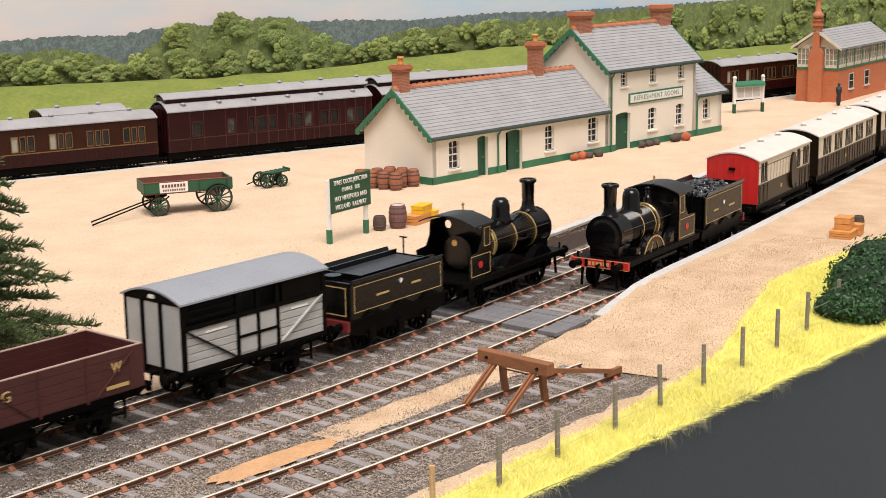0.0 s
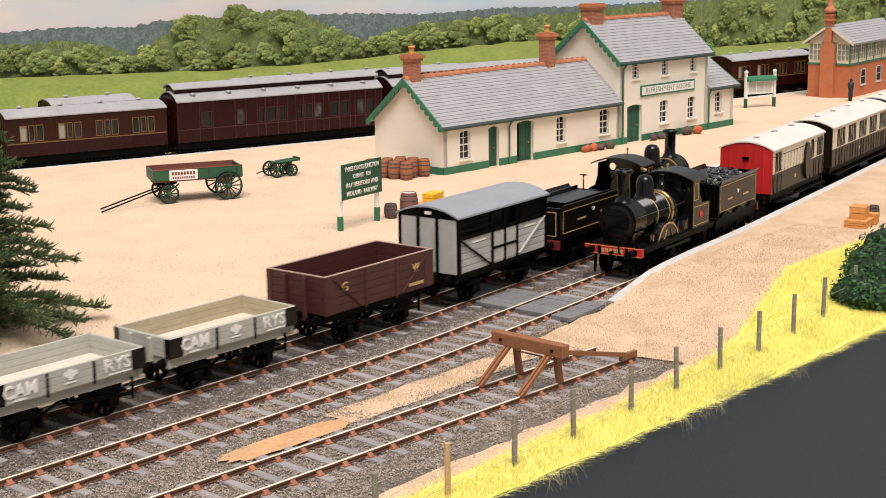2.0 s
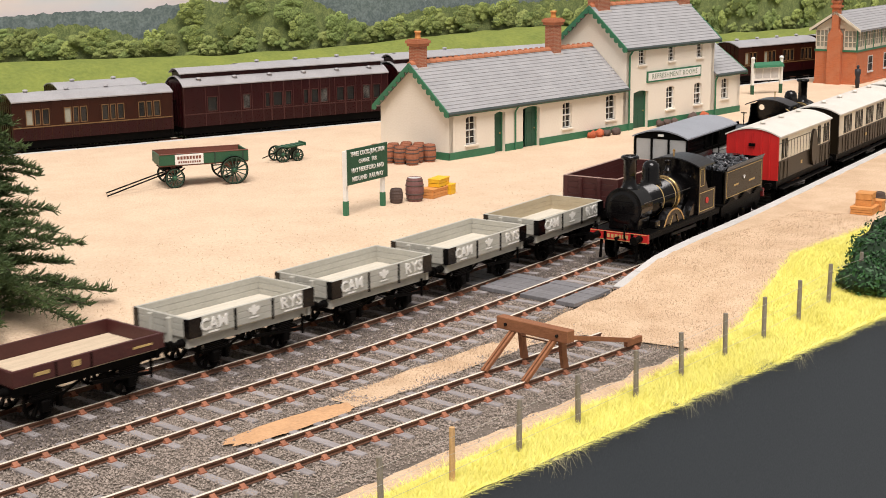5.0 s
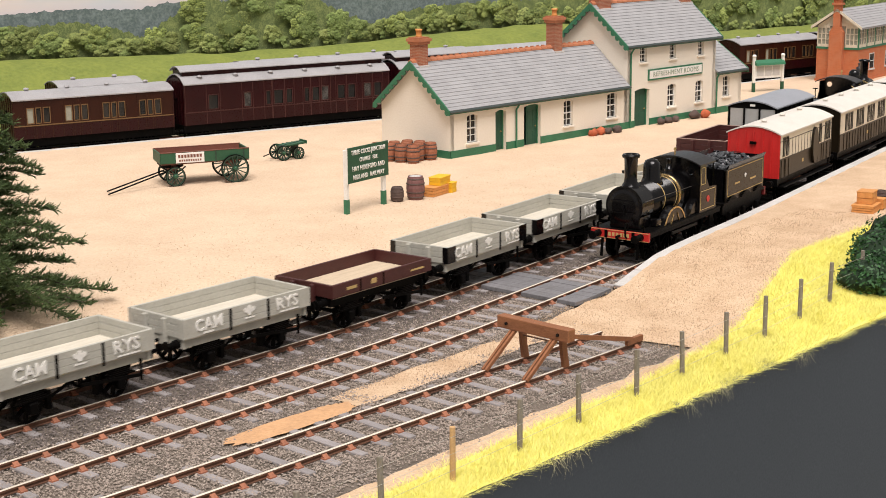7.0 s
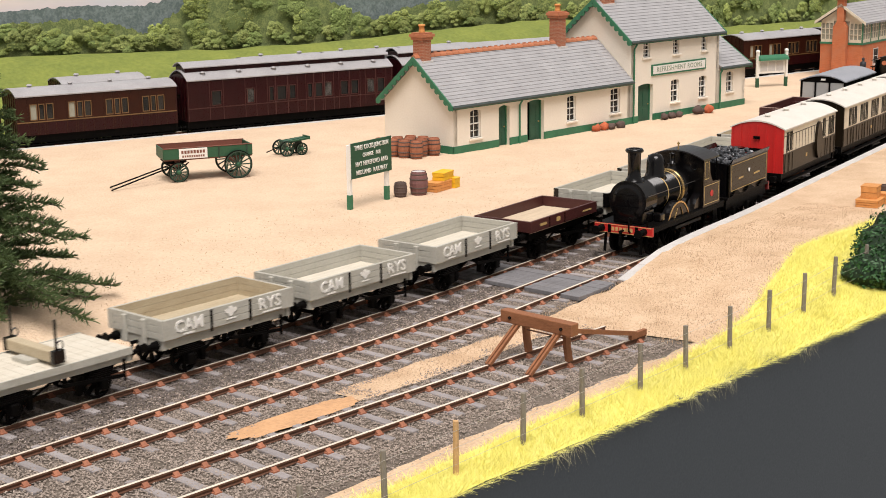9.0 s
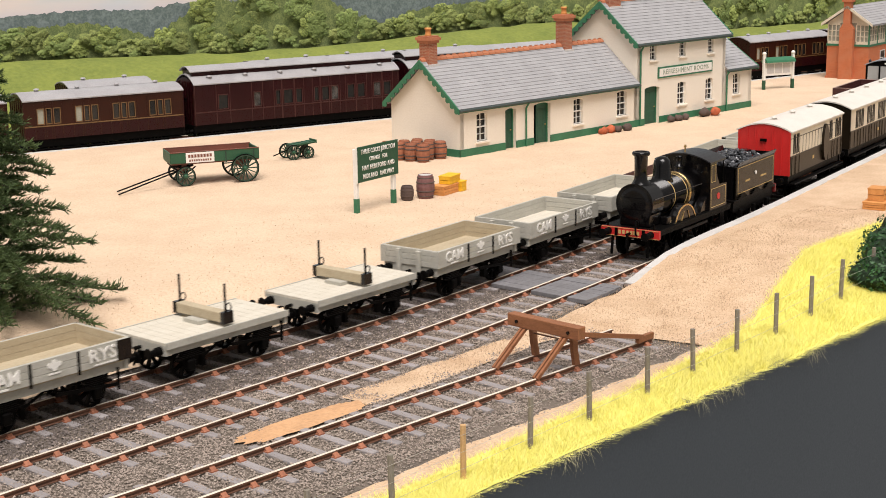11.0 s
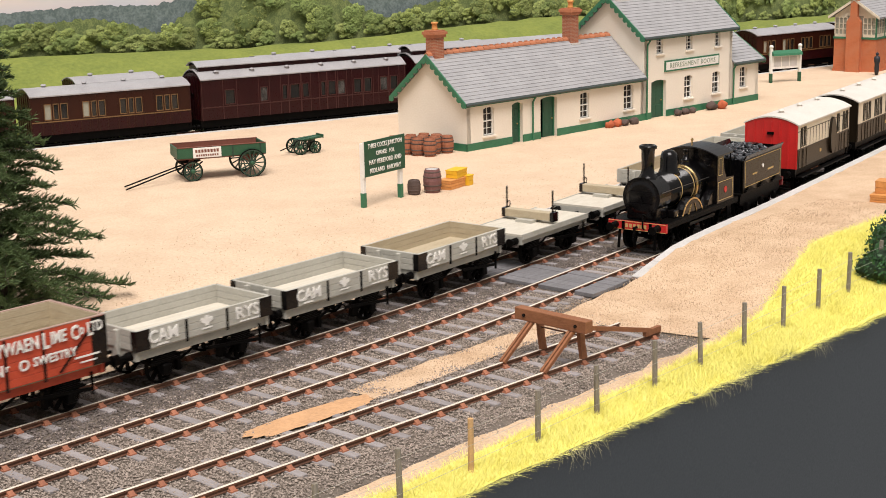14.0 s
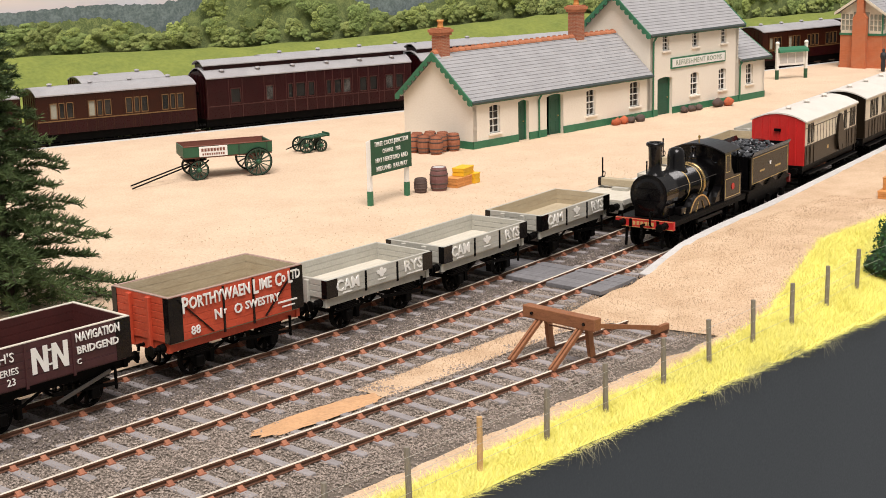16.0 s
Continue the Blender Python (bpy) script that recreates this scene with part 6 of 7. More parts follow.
# ---- signs ----
def build_signs():
    a, b = Vector((18.62, 9.27, 0)), Vector((21.12, 9.53, 0))
    h = math.degrees(math.atan2(b.y - a.y, b.x - a.x))
    r = root("station_sign", at(a.x, a.y, 0.78, h), "green name board with white letters on two white posts", "sign")
    w = (b - a).length
    for x in (0.0, w):
        part("post", B((x - 0.085, -0.085, 0.6, x + 0.085, 0.085, 2.66), bev=0.012), "white", r)
        part("post_base", B((x - 0.095, -0.095, -0.05, x + 0.095, 0.095, 0.62), bev=0.01), "green", r, "green painted post foot")
    bd = part("board", B((-0.05, -0.145, 1.27, w + 0.2, -0.088, 2.73), bev=0.01), "signgreen", r, "dark green enamel board")
    part("board_edge", B((-0.1, -0.14, 1.25, -0.055, -0.09, 2.74)), "white", bd)
    m = (w + 0.15) / 2
    for text, size, z, wide in (("THREE COCKS JUNCTION", 0.27, 2.5, 0.78), ("CHANGE   FOR", 0.24, 2.17, 0.8), ("HAY HEREFORD AND", 0.27, 1.83, 0.9), ("MIDLAND  RAILWAY", 0.27, 1.48, 0.9)):
        lettering(text, size, side_text(m, -0.152, z), "white", bd, wide=wide * 0.86, spacing=1.1, bold=0.006)
    a, b = Vector((66.53, 17.14, 0)), Vector((68.6, 16.1, 0))
    h = math.degrees(math.atan2(b.y - a.y, b.x - a.x))
    w = (b - a).length
    r = root("notice_board", at(a.x, a.y, 0.78, h), "white notice board with green canopy on white posts", "sign")
    for x in (0.0, w):
        part("post", B((x - 0.085, -0.085, 0.65, x + 0.085, 0.085, 2.4)), "white", r)
        part("post_base", B((x - 0.09, -0.09, -0.05, x + 0.09, 0.09, 0.66)), "signgreen", r)
        part("finial", lathe(bmesh.new(), [(0.1, 2.35), (0.15, 2.45), (0.1, 2.55), (0.02, 2.58)], 10, (x, 0, 0)), "white", r, smooth=True)
    part("canopy", P([(-0.35, 1.85), (-0.3, 2.0), (0.0, 2.2), (0.3, 2.0), (0.35, 1.85)], 0.0, w), "green", r, "green peaked canopy")
    bd = part("panel", B((0.1, -0.05, 0.95, w - 0.1, 0.05, 1.9)), "white", r)
    for k in range(3):
        x = 0.2 + (w - 0.4) * k / 3
        part("notice_bar", B((x, -0.065, 1.1, x + (w - 0.4) / 3 - 0.08, -0.05, 1.75)), "coping", bd)


build_signs()


# ---- carts ----
def spoked(parent, x, y, rad, n=12):
    ob = part("wheel", spoke_wheel(x, y, rad, rad, n, 0.075, 0.1, 0.09, 0.045), "cartwheel", parent, "dark green spoked cart wheel")
    part("tyre", lathe(bmesh.new(), [(rad - 0.02, -0.05), (rad + 0.012, -0.05), (rad + 0.012, 0.05), (rad - 0.02, 0.05), (rad - 0.02, -0.05)], 32, (x, y, rad), "y", False), "frame", ob, "dark iron tyre")
    part("hub", lathe(bmesh.new(), [(0.06, -0.16), (0.085, -0.14), (0.11, -0.05), (0.11, 0.05), (0.085, 0.14), (0.06, 0.16)], 12, (x, y, rad), "y"), "cartgreen", ob)


def build_carts():
    r = root("farm_cart", at(20.25, 20.13, 0.8, -28), "green four-wheeled cart with pale side panel and lowered shafts", "cart")
    for s in (-1, 1):
        spoked(r, -1.39, s * 0.86, 0.45), spoked(r, 1.36, s * 0.93, 0.64, 14)
        part("side_board", B((-2.02, s * 0.82 - 0.035, 1.04, 2.04, s * 0.82 + 0.035, 1.53), bev=0.012), "cartgreen", r)
        part("top_rail", B((-2.04, s * 0.82 - 0.05, 1.53, 2.06, s * 0.82 + 0.05, 1.56)), "cartred", r)
        part("inside_lining", B((-1.97, s * 0.77 - 0.012, 1.06, 1.99, s * 0.77 + 0.012, 1.52)), "cartred", r)
        for x in (-1.2, 0.5, 1.8):
            part("stay", B((x - 0.03, s * 0.865 - 0.02, 0.98, x + 0.03, s * 0.865 + 0.02, 1.5)), "cartwheel", r)
    for y0, y1, x1 in ((-0.62, -2.0, -4.62), (-0.1, -1.2, -4.55)):
        bm = bmesh.new()
        beam(bm, (-1.75, y0, 0.66), (x1, y1, 0.06), 0.045, 0.055)
        part("shaft", bm, "frame", r)
    part("end_board", B((-2.055, -0.82, 1.04, -1.985, 0.82, 1.53), bev=0.012), "cartgreen", r)
    part("end_board", B((2.005, -0.82, 1.04, 2.075, 0.82, 1.53), bev=0.012), "cartgreen", r)
    part("bed", B((-2.0, -0.8, 0.98, 2.05, 0.8, 1.06)), "cartred", r)
    for x, y, z in ((-1.39, 0.9, 0.45), (1.36, 0.97, 0.64)):
        part("axle", C(((x, -y, z), (x, y, z), 0.05), n=8), "frame", r)
        part("bolster", B((x - 0.1, -0.68, z + 0.02, x + 0.1, 0.68, 0.98), bev=0.02), "cartred", r)
    part("turntable", C(((-1.39, 0, 0.8), (-1.39, 0, 0.97), 0.55), n=20), "frame", r)
    for y in (-0.42, 0.42):
        bm = bmesh.new()
        for k in range(6):
            a, b = -0.5 + k / 6, -0.5 + (k + 1) / 6
            beam(bm, (-1.39 + a, y * 1.75, 0.62 + 1.0 * a * a), (-1.39 + b, y * 1.75, 0.62 + 1.0 * b * b), 0.04, 0.06)
        part("leaf_spring", bm, "frame", r)
    p = part("name_panel", B((-1.34, -0.905, 1.05, -0.04, -0.86, 1.51), bev=0.008), "white", r, "cream panel with dark red writing")
    for i in range(8):
        x = -1.24 + 0.14 * i
        part("writing_bar", B((x, -0.914, 1.29, x + 0.1, -0.905, 1.43)), "cartred", p)
    for i in range(10):
        x = -1.2 + 0.105 * i
        part("writing_bar", B((x, -0.914, 1.12, x + 0.07, -0.905, 1.21)), "cartred", p)
    r = root("hand_cart", at(27.2, 21.75, 0.8, -17) @ Matrix.Scale(0.86, 4), "small green four-wheeled hand cart", "cart")
    for s in (-1, 1):
        spoked(r, -0.42, s * 0.48, 0.44, 10), spoked(r, 0.55, s * 0.46, 0.36, 10)
        bm = bmesh.new()
        beam(bm, (-0.5, s * 0.36, 0.8), (1.12, s * 0.36, 0.92), 0.06, 0.09)
        part("side_sill", bm, "cartgreen", r)
    for k in range(5):
        x = -0.38 + 0.3 * k
        part("bed_board", B((x, -0.42, 0.82 + 0.022 * k, x + 0.28, 0.42, 0.87 + 0.022 * k)), "cartgreen", r)
    part("end_board", B((1.08, -0.44, 0.86, 1.14, 0.44, 1.06), bev=0.01), "cartgreen", r)
    for x, z in ((-0.42, 0.44), (0.55, 0.36)):
        part("axle", C(((x, -0.5, z), (x, 0.5, z), 0.04), n=6), "frame", r)
        part("bolster", B((x - 0.07, -0.34, z, x + 0.07, 0.34, 0.84)), "cartwheel", r)
    bm = bmesh.new()
    beam(bm, (-0.6, 0, 0.55), (-1.55, -0.1, 0.3), 0.05, 0.05)
    part("handle", bm, "frame", r)


build_carts()


# ---- barrels, crates and bundles ----
def barrel(name, label, h, rad, mat, group):
    r = root(name, Matrix(), label, "barrel", group)
    bm = bmesh.new()
    n = 16
    lathe(bm, [(rad * 0.78, 0), (rad * 0.92, h * 0.2), (rad, h * 0.5), (rad * 0.92, h * 0.8), (rad * 0.78, h), (rad * 0.72, h), (rad * 0.7, h - 0.04)], n)
    part("stave", bm, mat, r)
    for f in (0.12, 0.32, 0.68, 0.88):
        k = 0.78 + 0.22 * math.sin(math.pi * f) + 0.02
        part("hoop", lathe(bmesh.new(), [(rad * k, h * f - 0.03), (rad * k + 0.012, h * f), (rad * k, h * f + 0.03)], n), "sack", r)
    return r


def crate(name, label, m, x, y, z, mat, group="", slats=3):
    r = root(name, m, label, "crate", group)
    part("box_body", B((-x / 2 + 0.02, -y / 2 + 0.02, 0.02, x / 2 - 0.02, y / 2 - 0.02, z - 0.03)), mat, r)
    for i in range(slats):
        z0, z1 = z * i / slats + 0.012, z * (i + 1) / slats - 0.012
        part("slat", B((-x / 2, -y / 2, z0, x / 2, -y / 2 + 0.03, z1)), mat, r)
        part("slat", B((-x / 2, y / 2 - 0.03, z0, x / 2, y / 2, z1)), mat, r)
        part("end_slat", B((-x / 2 - 0.02, -y / 2 + 0.03, z0, -x / 2 + 0.012, y / 2 - 0.03, z1)), mat, r)
    part("lid", B((-x / 2 - 0.02, -y / 2 - 0.02, z - 0.035, x / 2 + 0.02, y / 2 + 0.02, z + 0.02), bev=0.01), mat, r)
    return r


def bundle(m, label, mat, sx, sy, sz, seed):
    rng = random.Random(seed)
    r = root("bundle", m, label, "bundle", "bundles by the wall")
    bm = bmesh.new()
    v = bmesh.ops.create_icosphere(bm, subdivisions=2, radius=1)["verts"]
    for q in v:
        n = 0.88 + 0.5 * noise.noise(q.co * 1.7 + Vector((seed, 0, 0)))
        q.co = Vector((q.co.x * sx * n, q.co.y * sy * n, max(-0.95, q.co.z) * sz * 0.9 * n + sz * 0.75))
    part("sack_body", bm, mat, r, smooth=True)
    return r


def build_small():
    g = "barrels beside the gable"
    b = barrel("barrel", "brown oak barrel standing beside the station gable", 0.88, 0.34, "barrel", g)
    spots = [(30.05, 15.75), (29.95, 16.45), (29.85, 17.15), (30.75, 16.05), (30.65, 16.75), (30.55, 17.45), (31.35, 15.75), (31.4, 16.5), (31.25, 17.2), (29.75, 17.85)]
    b.matrix_basis = at(*spots[0], 0.8)
    for i, (x, y) in enumerate(spots[1:]):
        copy_thing(b, at(x, y, 0.8, 37 * i))
    barrel("keg", "small dark keg on the sand", 0.62, 0.29, "sack", "kegs by the sign").matrix_basis = at(22.0, 9.55, 0.8)
    k = barrel("keg", "purple-brown barrel with pale lid", 1.02, 0.4, "keg", "kegs by the sign")
    part("lid", C(((0, 0, 0.95), (0, 0, 1.0), 0.3), n=16), "coping", k, "pale round lid")
    k.matrix_basis = at(22.82, 9.23, 0.8)
    crate("crate", "flat orange timber crate on the sand", at(24.13, 9.25, 0.8, 8), 1.2, 0.62, 0.4, "orange", "crates by the sign")
    crate("crate", "yellow crate lying on an orange crate", at(24.5, 9.3, 1.222, 14), 0.98, 0.55, 0.34, "yellow", "crates by the sign", 2)
    crate("crate", "small yellow crate on the sand", at(25.02, 9.2, 0.8, 10), 0.42, 0.5, 0.44, "yellow", "crates by the sign", 2)
    for i, (x, y, mat, lab, sx, sy, sz) in enumerate([(43.0, 14.02, "redsack", "orange-red bundle against the wall", 0.42, 0.3, 0.33), (43.6, 13.92, "redsack", "orange-red bundle against the wall", 0.4, 0.3, 0.36), (44.15, 13.8, "sack", "dark bundle against the wall", 0.35, 0.3, 0.32), (44.85, 13.68, "sack", "dark bundle against the wall", 0.5, 0.32, 0.33), (49.2, 13.55, "sack", "dark sack against the wall", 0.36, 0.28, 0.32), (49.9, 13.5, "sack", "dark sack against the wall", 0.36, 0.28, 0.32), (50.6, 13.45, "sack", "dark sack against the wall", 0.36, 0.28, 0.3), (52.4, 13.25, "sack", "large dark sack against the wall", 0.55, 0.35, 0.42), (53.3, 13.05, "redsack", "orange bundle beside a dark sack", 0.5, 0.35, 0.42)]):
        bundle(at(x, y, 0.78), lab, mat, sx * 0.85, sy * 0.85, sz * 0.8, i)
    z = z_right(32.8, -6.7) + 0.02
    crate("crate", "orange slatted crate on the platform", at(32.7, -6.7, z, 10), 1.05, 0.9, 0.3, "orange", "crates on the platform")
    crate("crate", "orange crate stacked on another", at(32.85, -6.65, z + 0.32, 12), 0.75, 0.65, 0.5, "orange", "crates on the platform", 2)
    crate("crate", "small orange crate on the platform", at(33.6, -6.85, z, 10), 0.5, 0.5, 0.42, "orange", "crates on the platform", 2)
    barrel("keg", "dark keg behind the crates", 0.65, 0.26, "sack", "kegs by the sign").matrix_basis = at(34.2, -6.65, z)


build_small()


# ---- plants ----
def build_grass():
    rng = np.random.default_rng(8)
    xs = np.arange(-16, 60, 0.5)
    grid("grass_bank", xs, 12, lambda x: edge_y(x) - 0.02, lambda x: grass_top(x) + 0.05, lambda x, y: (z_right(x, y) if x > 8 else -0.14) + 0.03, "grass_bed", "yellow grass bank under the fence", "grass", 0.04)
    n = 330000
    x = rng.uniform(-12, 40, n)
    e = np.array([edge_y(k) for k in np.arange(-13, 42, 0.25)])
    g = np.array([grass_top(k) for k in np.arange(-13, 42, 0.25)])
    kx = np.arange(-13, 42, 0.25)
    lo, hi = np.interp(x, kx, e) - 0.08, np.interp(x, kx, g) + 0.12 * rng.normal(size=n)
    u = rng.random(n)
    keep = rng.random(n) < (hi - lo) / 5.0
    x, lo, hi, u = x[keep], lo[keep], hi[keep], u[keep]
    y = lo + u * (hi - lo)
    n = len(x)
    rise = np.interp(x, [16.8, 17.9, 20.6, 22, 24], [0, 0.13, 0.6, 0.69, 0.74])
    f = np.clip((np.interp(x, kx, g) - y) / 3.6, 0, 1)
    z = -0.13 + rise * (1 - f * f * (3 - 2 * f))
    h = rng.uniform(0.08, 0.22, n)
    a = rng.uniform(0, 6.28, n)
    w = rng.uniform(0.005, 0.010, n)
    lean = rng.normal(0, 0.11, (n, 2))
    edge = (u < 0.06)
    lean[edge, 1] -= rng.uniform(0.05, 0.35, edge.sum())
    h[edge] *= rng.uniform(0.2, 0.9, edge.sum())
    V = np.empty((n, 3, 3))
    V[:, 0] = np.stack([x - w * np.cos(a), y - w * np.sin(a), z], -1)
    V[:, 1] = np.stack([x + w * np.cos(a), y + w * np.sin(a), z], -1)
    V[:, 2] = np.stack([x + lean[:, 0], y + lean[:, 1], z + h], -1)
    F = np.arange(3 * n).reshape(-1, 3)
    sheet("grass", V.reshape(-1, 3).tolist(), F.tolist(), "grass", None, "stuff", "bright yellow static grass along the baseboard edge", "grass", smooth=False)
    # loose pale stems hanging over the edge
    V, F = [], []
    for i in range(150):
        c = rng.choice([3.2, 3.8, 9.2, 9.9, 10.5, 15, 20])
        x = c + rng.normal(0, 0.3)
        y = edge_y(x) - 0.05
        d = (rng.normal(0, 0.25), -rng.uniform(0.05, 0.25), -rng.uniform(0.05, 0.6))
        k = len(V)
        V += [(x - 0.008, y, -0.1), (x + 0.008, y, -0.1), (x + d[0], y + d[1], -0.1 + d[2])]
        F.append((k, k + 1, k + 2))
    sheet("loose_grass", V, F, "straw", None, "stuff", "loose pale grass stems over the fascia", "grass", smooth=False)


build_grass()


def leaves(n, rng, centres, radii, size, aim=0.6, face=False):
    """Small leaf quads over a set of rounded lumps."""
    c = rng.integers(0, len(centres), n)
    p = rng.normal(size=(n, 3))
    p /= np.linalg.norm(p, axis=1)[:, None]
    if face:
        p[:, 1] = -np.abs(p[:, 1])
        aim_at = p * 0.35 + np.array((-0.25, -0.85, 0.42))
    else:
        aim_at = p
    r = radii[c] * rng.uniform(0.82, 1.08, n)[:, None]
    pos = centres[c] + p * r
    nrm = aim_at + rng.normal(0, aim, (n, 3))
    nrm /= np.linalg.norm(nrm, axis=1)[:, None]
    t = np.cross(nrm, rng.normal(size=(n, 3)))
    t /= np.linalg.norm(t, axis=1)[:, None]
    b = np.cross(nrm, t)
    s = (size * rng.uniform(0.6, 1.4, n))[:, None]
    V = np.stack([pos - t * s, pos - b * s * 0.55, pos + t * s, pos + b * s * 0.55], 1)
    return V


def build_hedge():
    rng = np.random.default_rng(4)
    cs, rs = [], []
    for x, y, h, w in ((23.0, -11.55, 0.68, 1.25), (24.5, -11.35, 0.9, 1.6), (26.3, -11.0, 1.0, 1.8), (28.6, -10.7, 1.05, 1.9), (30.8, -10.7, 1.0, 1.8), (33, -10.9, 0.9, 1.8), (35.5, -10.9, 0.9, 1.8), (38, -10.9, 0.9, 1.8)):
        z = z_right(x, y)
        for k in range(7):
            a = rng.uniform(0, 6.28)
            d = rng.uniform(0.1, 0.55) * w
            q = rng.uniform(0.55, 0.8)
            cs.append((x + d * math.cos(a), y + d * math.sin(a) * 0.9, z + h * rng.uniform(0.55, 1.0)))
            rs.append((w * q, w * q, h * 0.85))
    cs, rs = np.array(cs), np.array(rs)
    r = root("hedge", Matrix(), "dense dark green clipped bushes along the bank", "bush")
    V = leaves(26000, rng, cs, rs, 0.075)
    V = V[V[:, :, 2].min(1) > -0.15]
    F = np.arange(4 * len(V)).reshape(-1, 4)
    ob = sheet("foliage", V.reshape(-1, 3).tolist(), F.tolist(), "hedge", r, "stuff", smooth=False)
    # added lumps behind the leaves, coloured as the inner shade
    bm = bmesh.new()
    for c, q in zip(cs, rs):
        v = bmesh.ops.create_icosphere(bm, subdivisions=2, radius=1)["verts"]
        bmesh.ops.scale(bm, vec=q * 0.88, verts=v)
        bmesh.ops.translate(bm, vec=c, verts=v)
    part("core", bm, "hedge_shade", r)


build_hedge()


def build_fir():
    rng = random.Random(12)
    base = Vector((0.2, 7.0, 0.3))
    H = 10.3
    r = root("fir_tree", at(*base), "dark green fir tree with drooping feathery branches", "tree")
    part("trunk", C(((0, 0, -0.2), (0, 0, H), 0.26, 0.03), n=10), "bark", r)
    V, F = [], []
    stems = bmesh.new()
    for i in range(185):
        f = (i + rng.random()) / 185
        z = 0.35 + f * (H - 0.5)
        reach = (3.75 * (1 - f) ** 1.06 + 0.12) * rng.choice((0.55, 0.75, 0.88, 1.0)) * rng.uniform(0.85, 1.06)
        a = i * 2.399 + rng.uniform(-0.3, 0.3)
        d = Vector((math.cos(a), math.sin(a), 0))
        p0 = Vector((0, 0, z))
        pts = []
        for k in range(8):
            s = k / 7
            pts.append(p0 + d * reach * s + Vector((0, 0, reach * (0.16 * math.sin(s * 3.1) - 0.10 * s * s + (0.14 * s ** 4)))) + Vector((rng.uniform(-1, 1), rng.uniform(-1, 1), 0)) * 0.05 * s)
        for p, q in zip(pts, pts[1:]):
            cyl(stems, p, q, 0.03 * (1 - f * 0.6), n=3, caps=False)
        n = int(14 + reach * 34)
        for k in range(n):
            s = 0.12 + 0.88 * k / n
            j = min(6, int(s * 7))
            p = pts[j].lerp(pts[j + 1], s * 7 - j)
            side = Vector((-d.y, d.x, 0)) * (1 if k % 2 else -1)
            L = (0.16 + 0.42 * reach / 3.75 * (1 - s * 0.6)) * rng.uniform(0.5, 1.25)
            tip = p + (d * 0.55 + side * rng.uniform(0.4, 1.0) + Vector((0, 0, rng.uniform(-0.3, 0.75)))).normalized() * L
            w = (tip - p)
            for m in range(5):
                b = p + w * (m / 5)
                for sg in (-1, 1):
                    u = (w.normalized() + Vector((rng.uniform(-1, 1), rng.uniform(-1, 1), rng.uniform(-0.6, 0.8))) * 0.8).normalized() * rng.uniform(0.09, 0.17)
                    g = w.cross(u).normalized() * 0.018
                    i0 = len(V)
                    V += [b - g, b + g, b + u + w * 0.12]
                    F.append((i0, i0 + 1, i0 + 2))
    part("limb", stems, "bark", r)
    sheet("needles", [tuple(v) for v in V], F, "needle", r, "stuff", smooth=False)


build_fir()


# ---- backdrop ----
def wood_top(x):
    return float(np.interp(x, [-30, 30, 33.2, 34.7, 36.5, 38.3, 39, 41.5, 43.6, 45.2, 46.9, 48.2, 51.2, 53, 55.3, 57.2, 59.2, 64.5, 74, 84, 90, 121, 150], [6.0, 6.1, 6.1, 6.25, 5.9, 5.4, 5.0, 6.4, 7.5, 7.2, 8.1, 7.5, 7.55, 6.6, 5.5, 4.9, 5.9, 6.2, 6.3, 6.6, 6.7, 6.9, 6.9]))


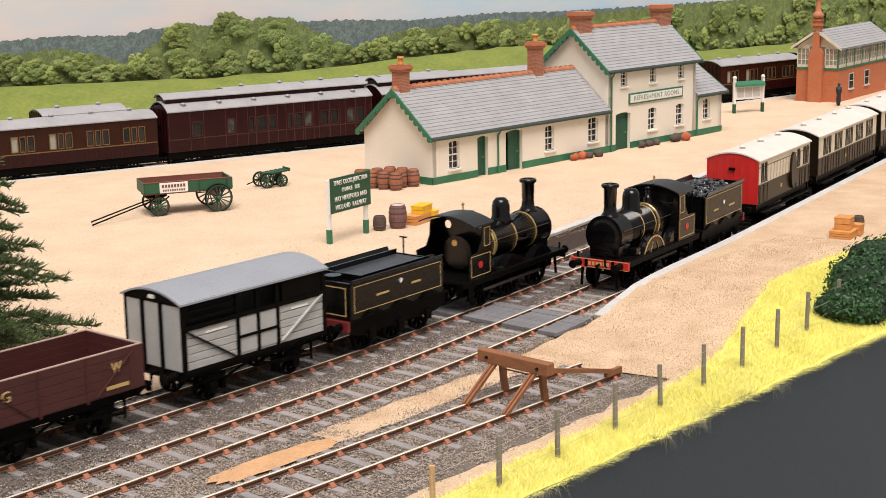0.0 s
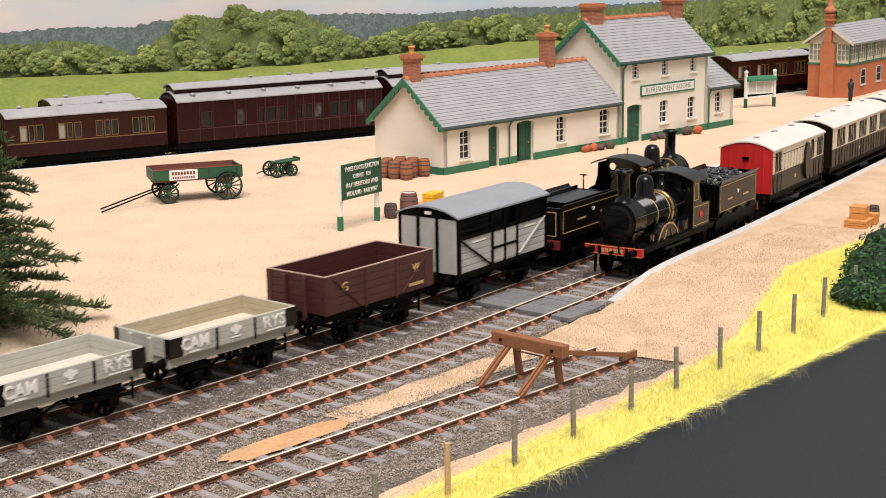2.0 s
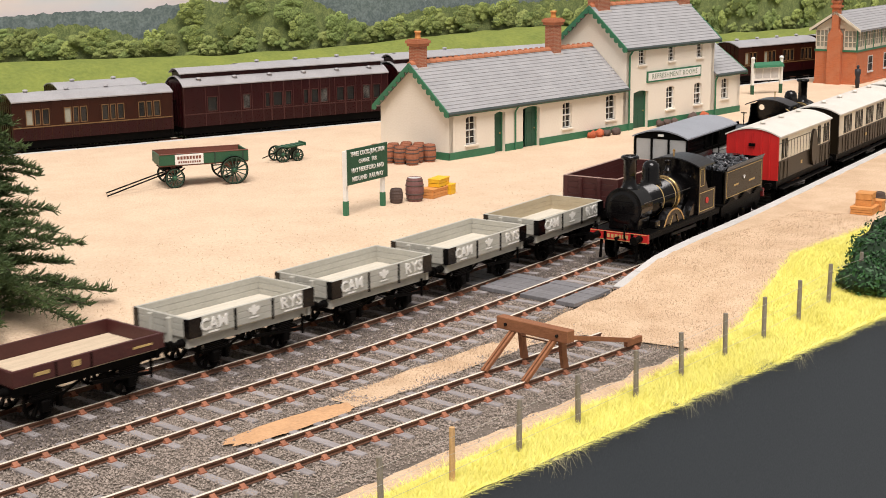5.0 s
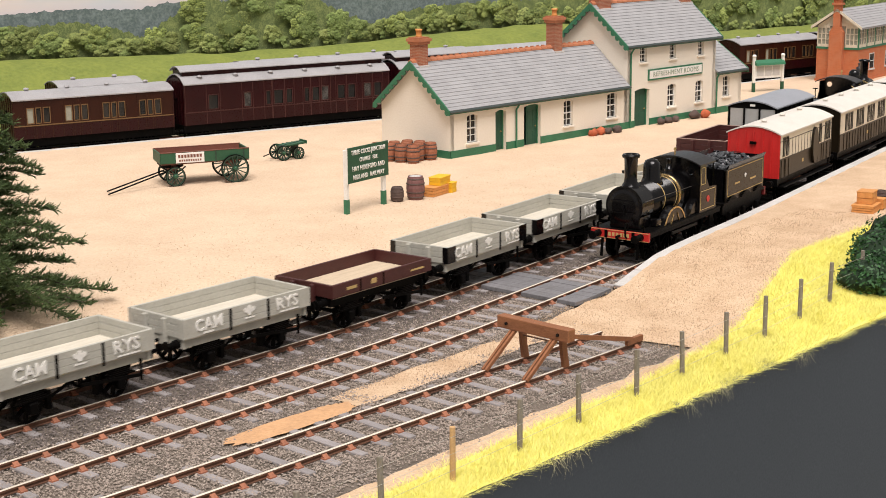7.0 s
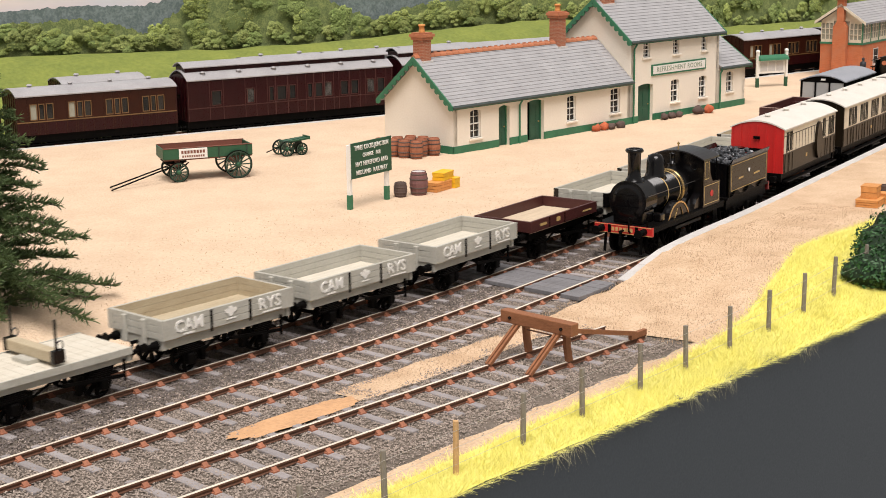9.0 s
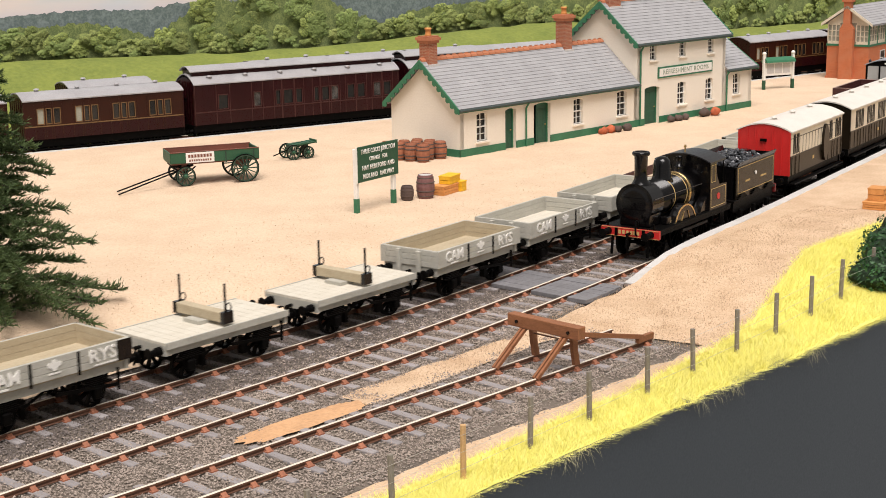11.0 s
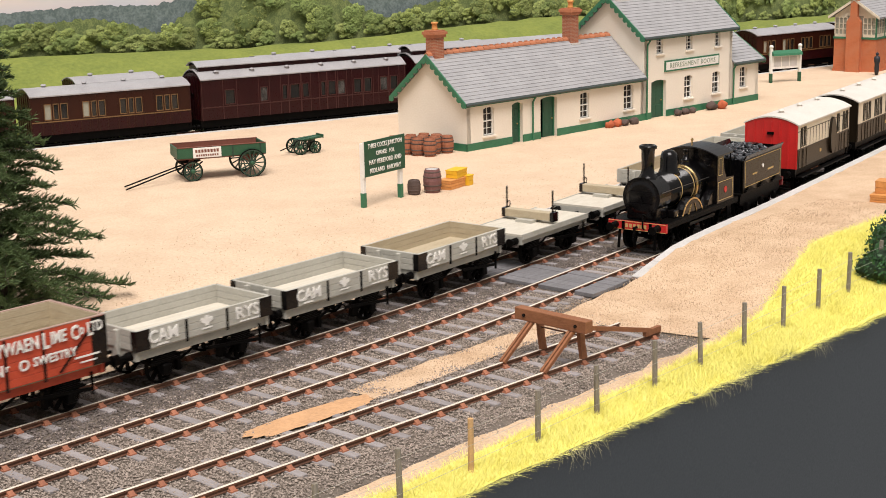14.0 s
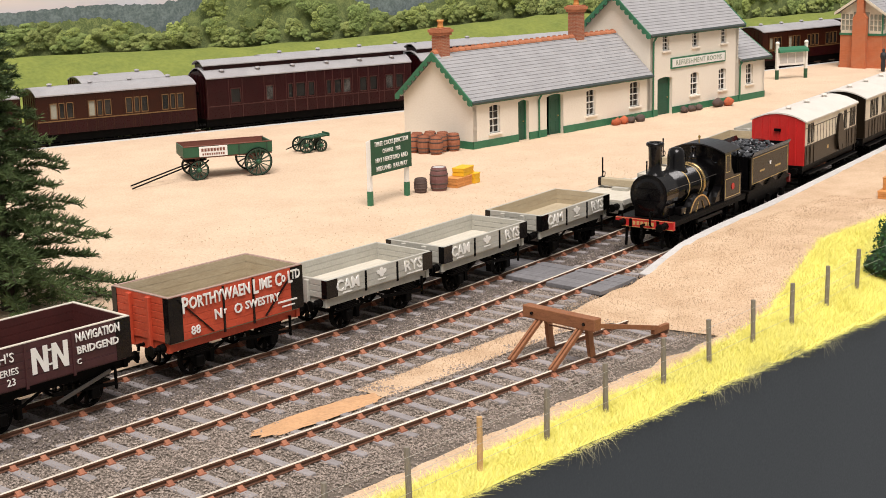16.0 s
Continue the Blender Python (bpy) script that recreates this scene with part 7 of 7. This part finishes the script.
def build_backdrop():
    rng = np.random.default_rng(21)
    r = root("backdrop", Matrix(), "printed backdrop of wooded hills under a pale sky", "backdrop", kind="structure")
    xs = np.arange(-40, 160, 2.0)
    vs, fs = [], []
    for x in xs:
        y = y_board(x) + 1.2
        vs += [(x, y, -1), (x, y, 24)]
    for i in range(len(xs) - 1):
        fs.append((2 * i, 2 * i + 2, 2 * i + 3, 2 * i + 1))
    sheet("sky_board", vs, fs, "sky", r, "structure", "pale blue sky with soft pinkish cloud", smooth=True)
    def strip(name, mat, off, top, rough, zlow):
        vs, fs = [], []
        xs = np.arange(-30, 150, 0.12)
        for x in xs:
            y = y_board(x) + off
            z = top(x) + rough * noise.noise((x * 2.2, off, 0)) + rough * 0.6 * noise.noise((x * 6.5, off, 3))
            vs += [(x, y, zlow), (x, y, z)]
        for i in range(len(xs) - 1):
            fs.append((2 * i, 2 * i + 2, 2 * i + 3, 2 * i + 1))
        sheet(name, vs, fs, mat, r, "structure", smooth=False)
    strip("distant_hill", "hill", 1.0, lambda x: float(np.interp(x, [-30, 30, 35, 39, 41, 47, 56, 62, 70, 76, 82, 90, 150], [6.6, 6.85, 7.05, 6.85, 7.2, 7.25, 7.1, 6.8, 7.0, 6.8, 6.8, 6.8, 6.9])), 0.16, 0)
    strip("middle_wood", "wood_mid", 0.8, wood_top, 0.28, 0)
    # (x, z, half width, half height) of the crowns in front of the wood
    crowns = [(29, 5.1, 1.7, 1.0), (31.3, 5.15, 1.5, 0.95), (33.2, 4.95, 1.4, 0.85), (36.3, 5.0, 1.5, 1.0), (34.4, 4.6, 1.1, 0.5), (38.6, 4.45, 0.9, 0.5), (40.2, 4.9, 1.2, 0.8), (42.8, 4.95, 1.0, 0.95), (43, 6.7, 1.7, 0.85), (46.2, 5.6, 2.5, 1.65), (46.3, 7.5, 1.35, 0.75), (46.6, 4.6, 1.3, 0.75), (51, 5.0, 1.7, 1.2), (50.4, 6.5, 1.9, 0.95), (51.2, 5.6, 1.1, 0.75), (53.8, 5.2, 1.5, 1.1), (59, 4.95, 1.8, 0.8), (62, 5.35, 1.6, 1.0), (65.5, 5.4, 2.0, 1.1), (69, 5.5, 2.2, 1.1), (73, 5.2, 2.2, 1.2), (77.5, 4.9, 2.2, 1.3), (82, 4.6, 2.2, 1.4), (87.7, 4.4, 2.0, 1.7), (93, 4.0, 1.8, 1.25), (96.5, 5.4, 3.0, 1.4), (100.6, 3.5, 1.8, 1.0), (106.4, 4.2, 2.2, 1.3), (113.6, 4.6, 3.0, 1.6), (121, 4.6, 3.0, 1.6)]
    for x in np.arange(29, 124, 1.25):
        z0 = z_board_field(x) + 0.5
        top = wood_top(float(x)) - 0.45
        crowns.append((float(x + rng.uniform(-0.4, 0.4)), z0 + (max(top, z0 + 0.1) - z0) * rng.uniform(0.0, 1.0), rng.uniform(0.8, 1.5), rng.uniform(0.45, 0.8)))
    tall = len(crowns)
    for x in np.arange(28, 126, 2.1):
        crowns.append((float(x + rng.uniform(-0.5, 0.5)), z_board_field(x) + 0.35, rng.uniform(0.9, 1.5), rng.uniform(0.35, 0.55)))
    for i, (x, z, w, h) in enumerate(crowns):
        y = y_board(x) + 0.7
        k = 40 if i < tall else 12
        a = rng.uniform(0, 6.28, k)
        d = 0.84 * rng.uniform(0.0, 1.0, k) ** 0.6
        cs = np.stack([x + d * np.cos(a) * w, y + rng.uniform(-0.08, 0.08, k), np.maximum(z + d * np.sin(a) * h, z_board_field(x) + 0.12)], -1)
        q = rng.uniform(0.14, 0.3, k)
        rs = np.stack([q * w, 0.07 + 0 * q, q * h * 1.05], -1)
        t = tagged(new("painted_tree"), "")
        t.parent = r
        V = leaves(2000 if i < tall else 900, rng, cs, rs, 0.085, aim=0.16, face=True)
        F = np.arange(4 * len(V)).reshape(-1, 4)
        sheet("crown", V.reshape(-1, 3).tolist(), F.tolist(), ("leaf_a", "leaf_b", "leaf_c")[int(rng.integers(3))], t, "stuff", smooth=False)
        # darker lumps put the shade between leaves into the crown's colour
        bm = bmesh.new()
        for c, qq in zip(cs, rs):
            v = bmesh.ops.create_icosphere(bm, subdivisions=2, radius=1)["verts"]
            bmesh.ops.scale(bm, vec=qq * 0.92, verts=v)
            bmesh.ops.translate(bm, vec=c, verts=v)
        part("shade", bm, "leaf_shade", t)


build_backdrop()


motions()
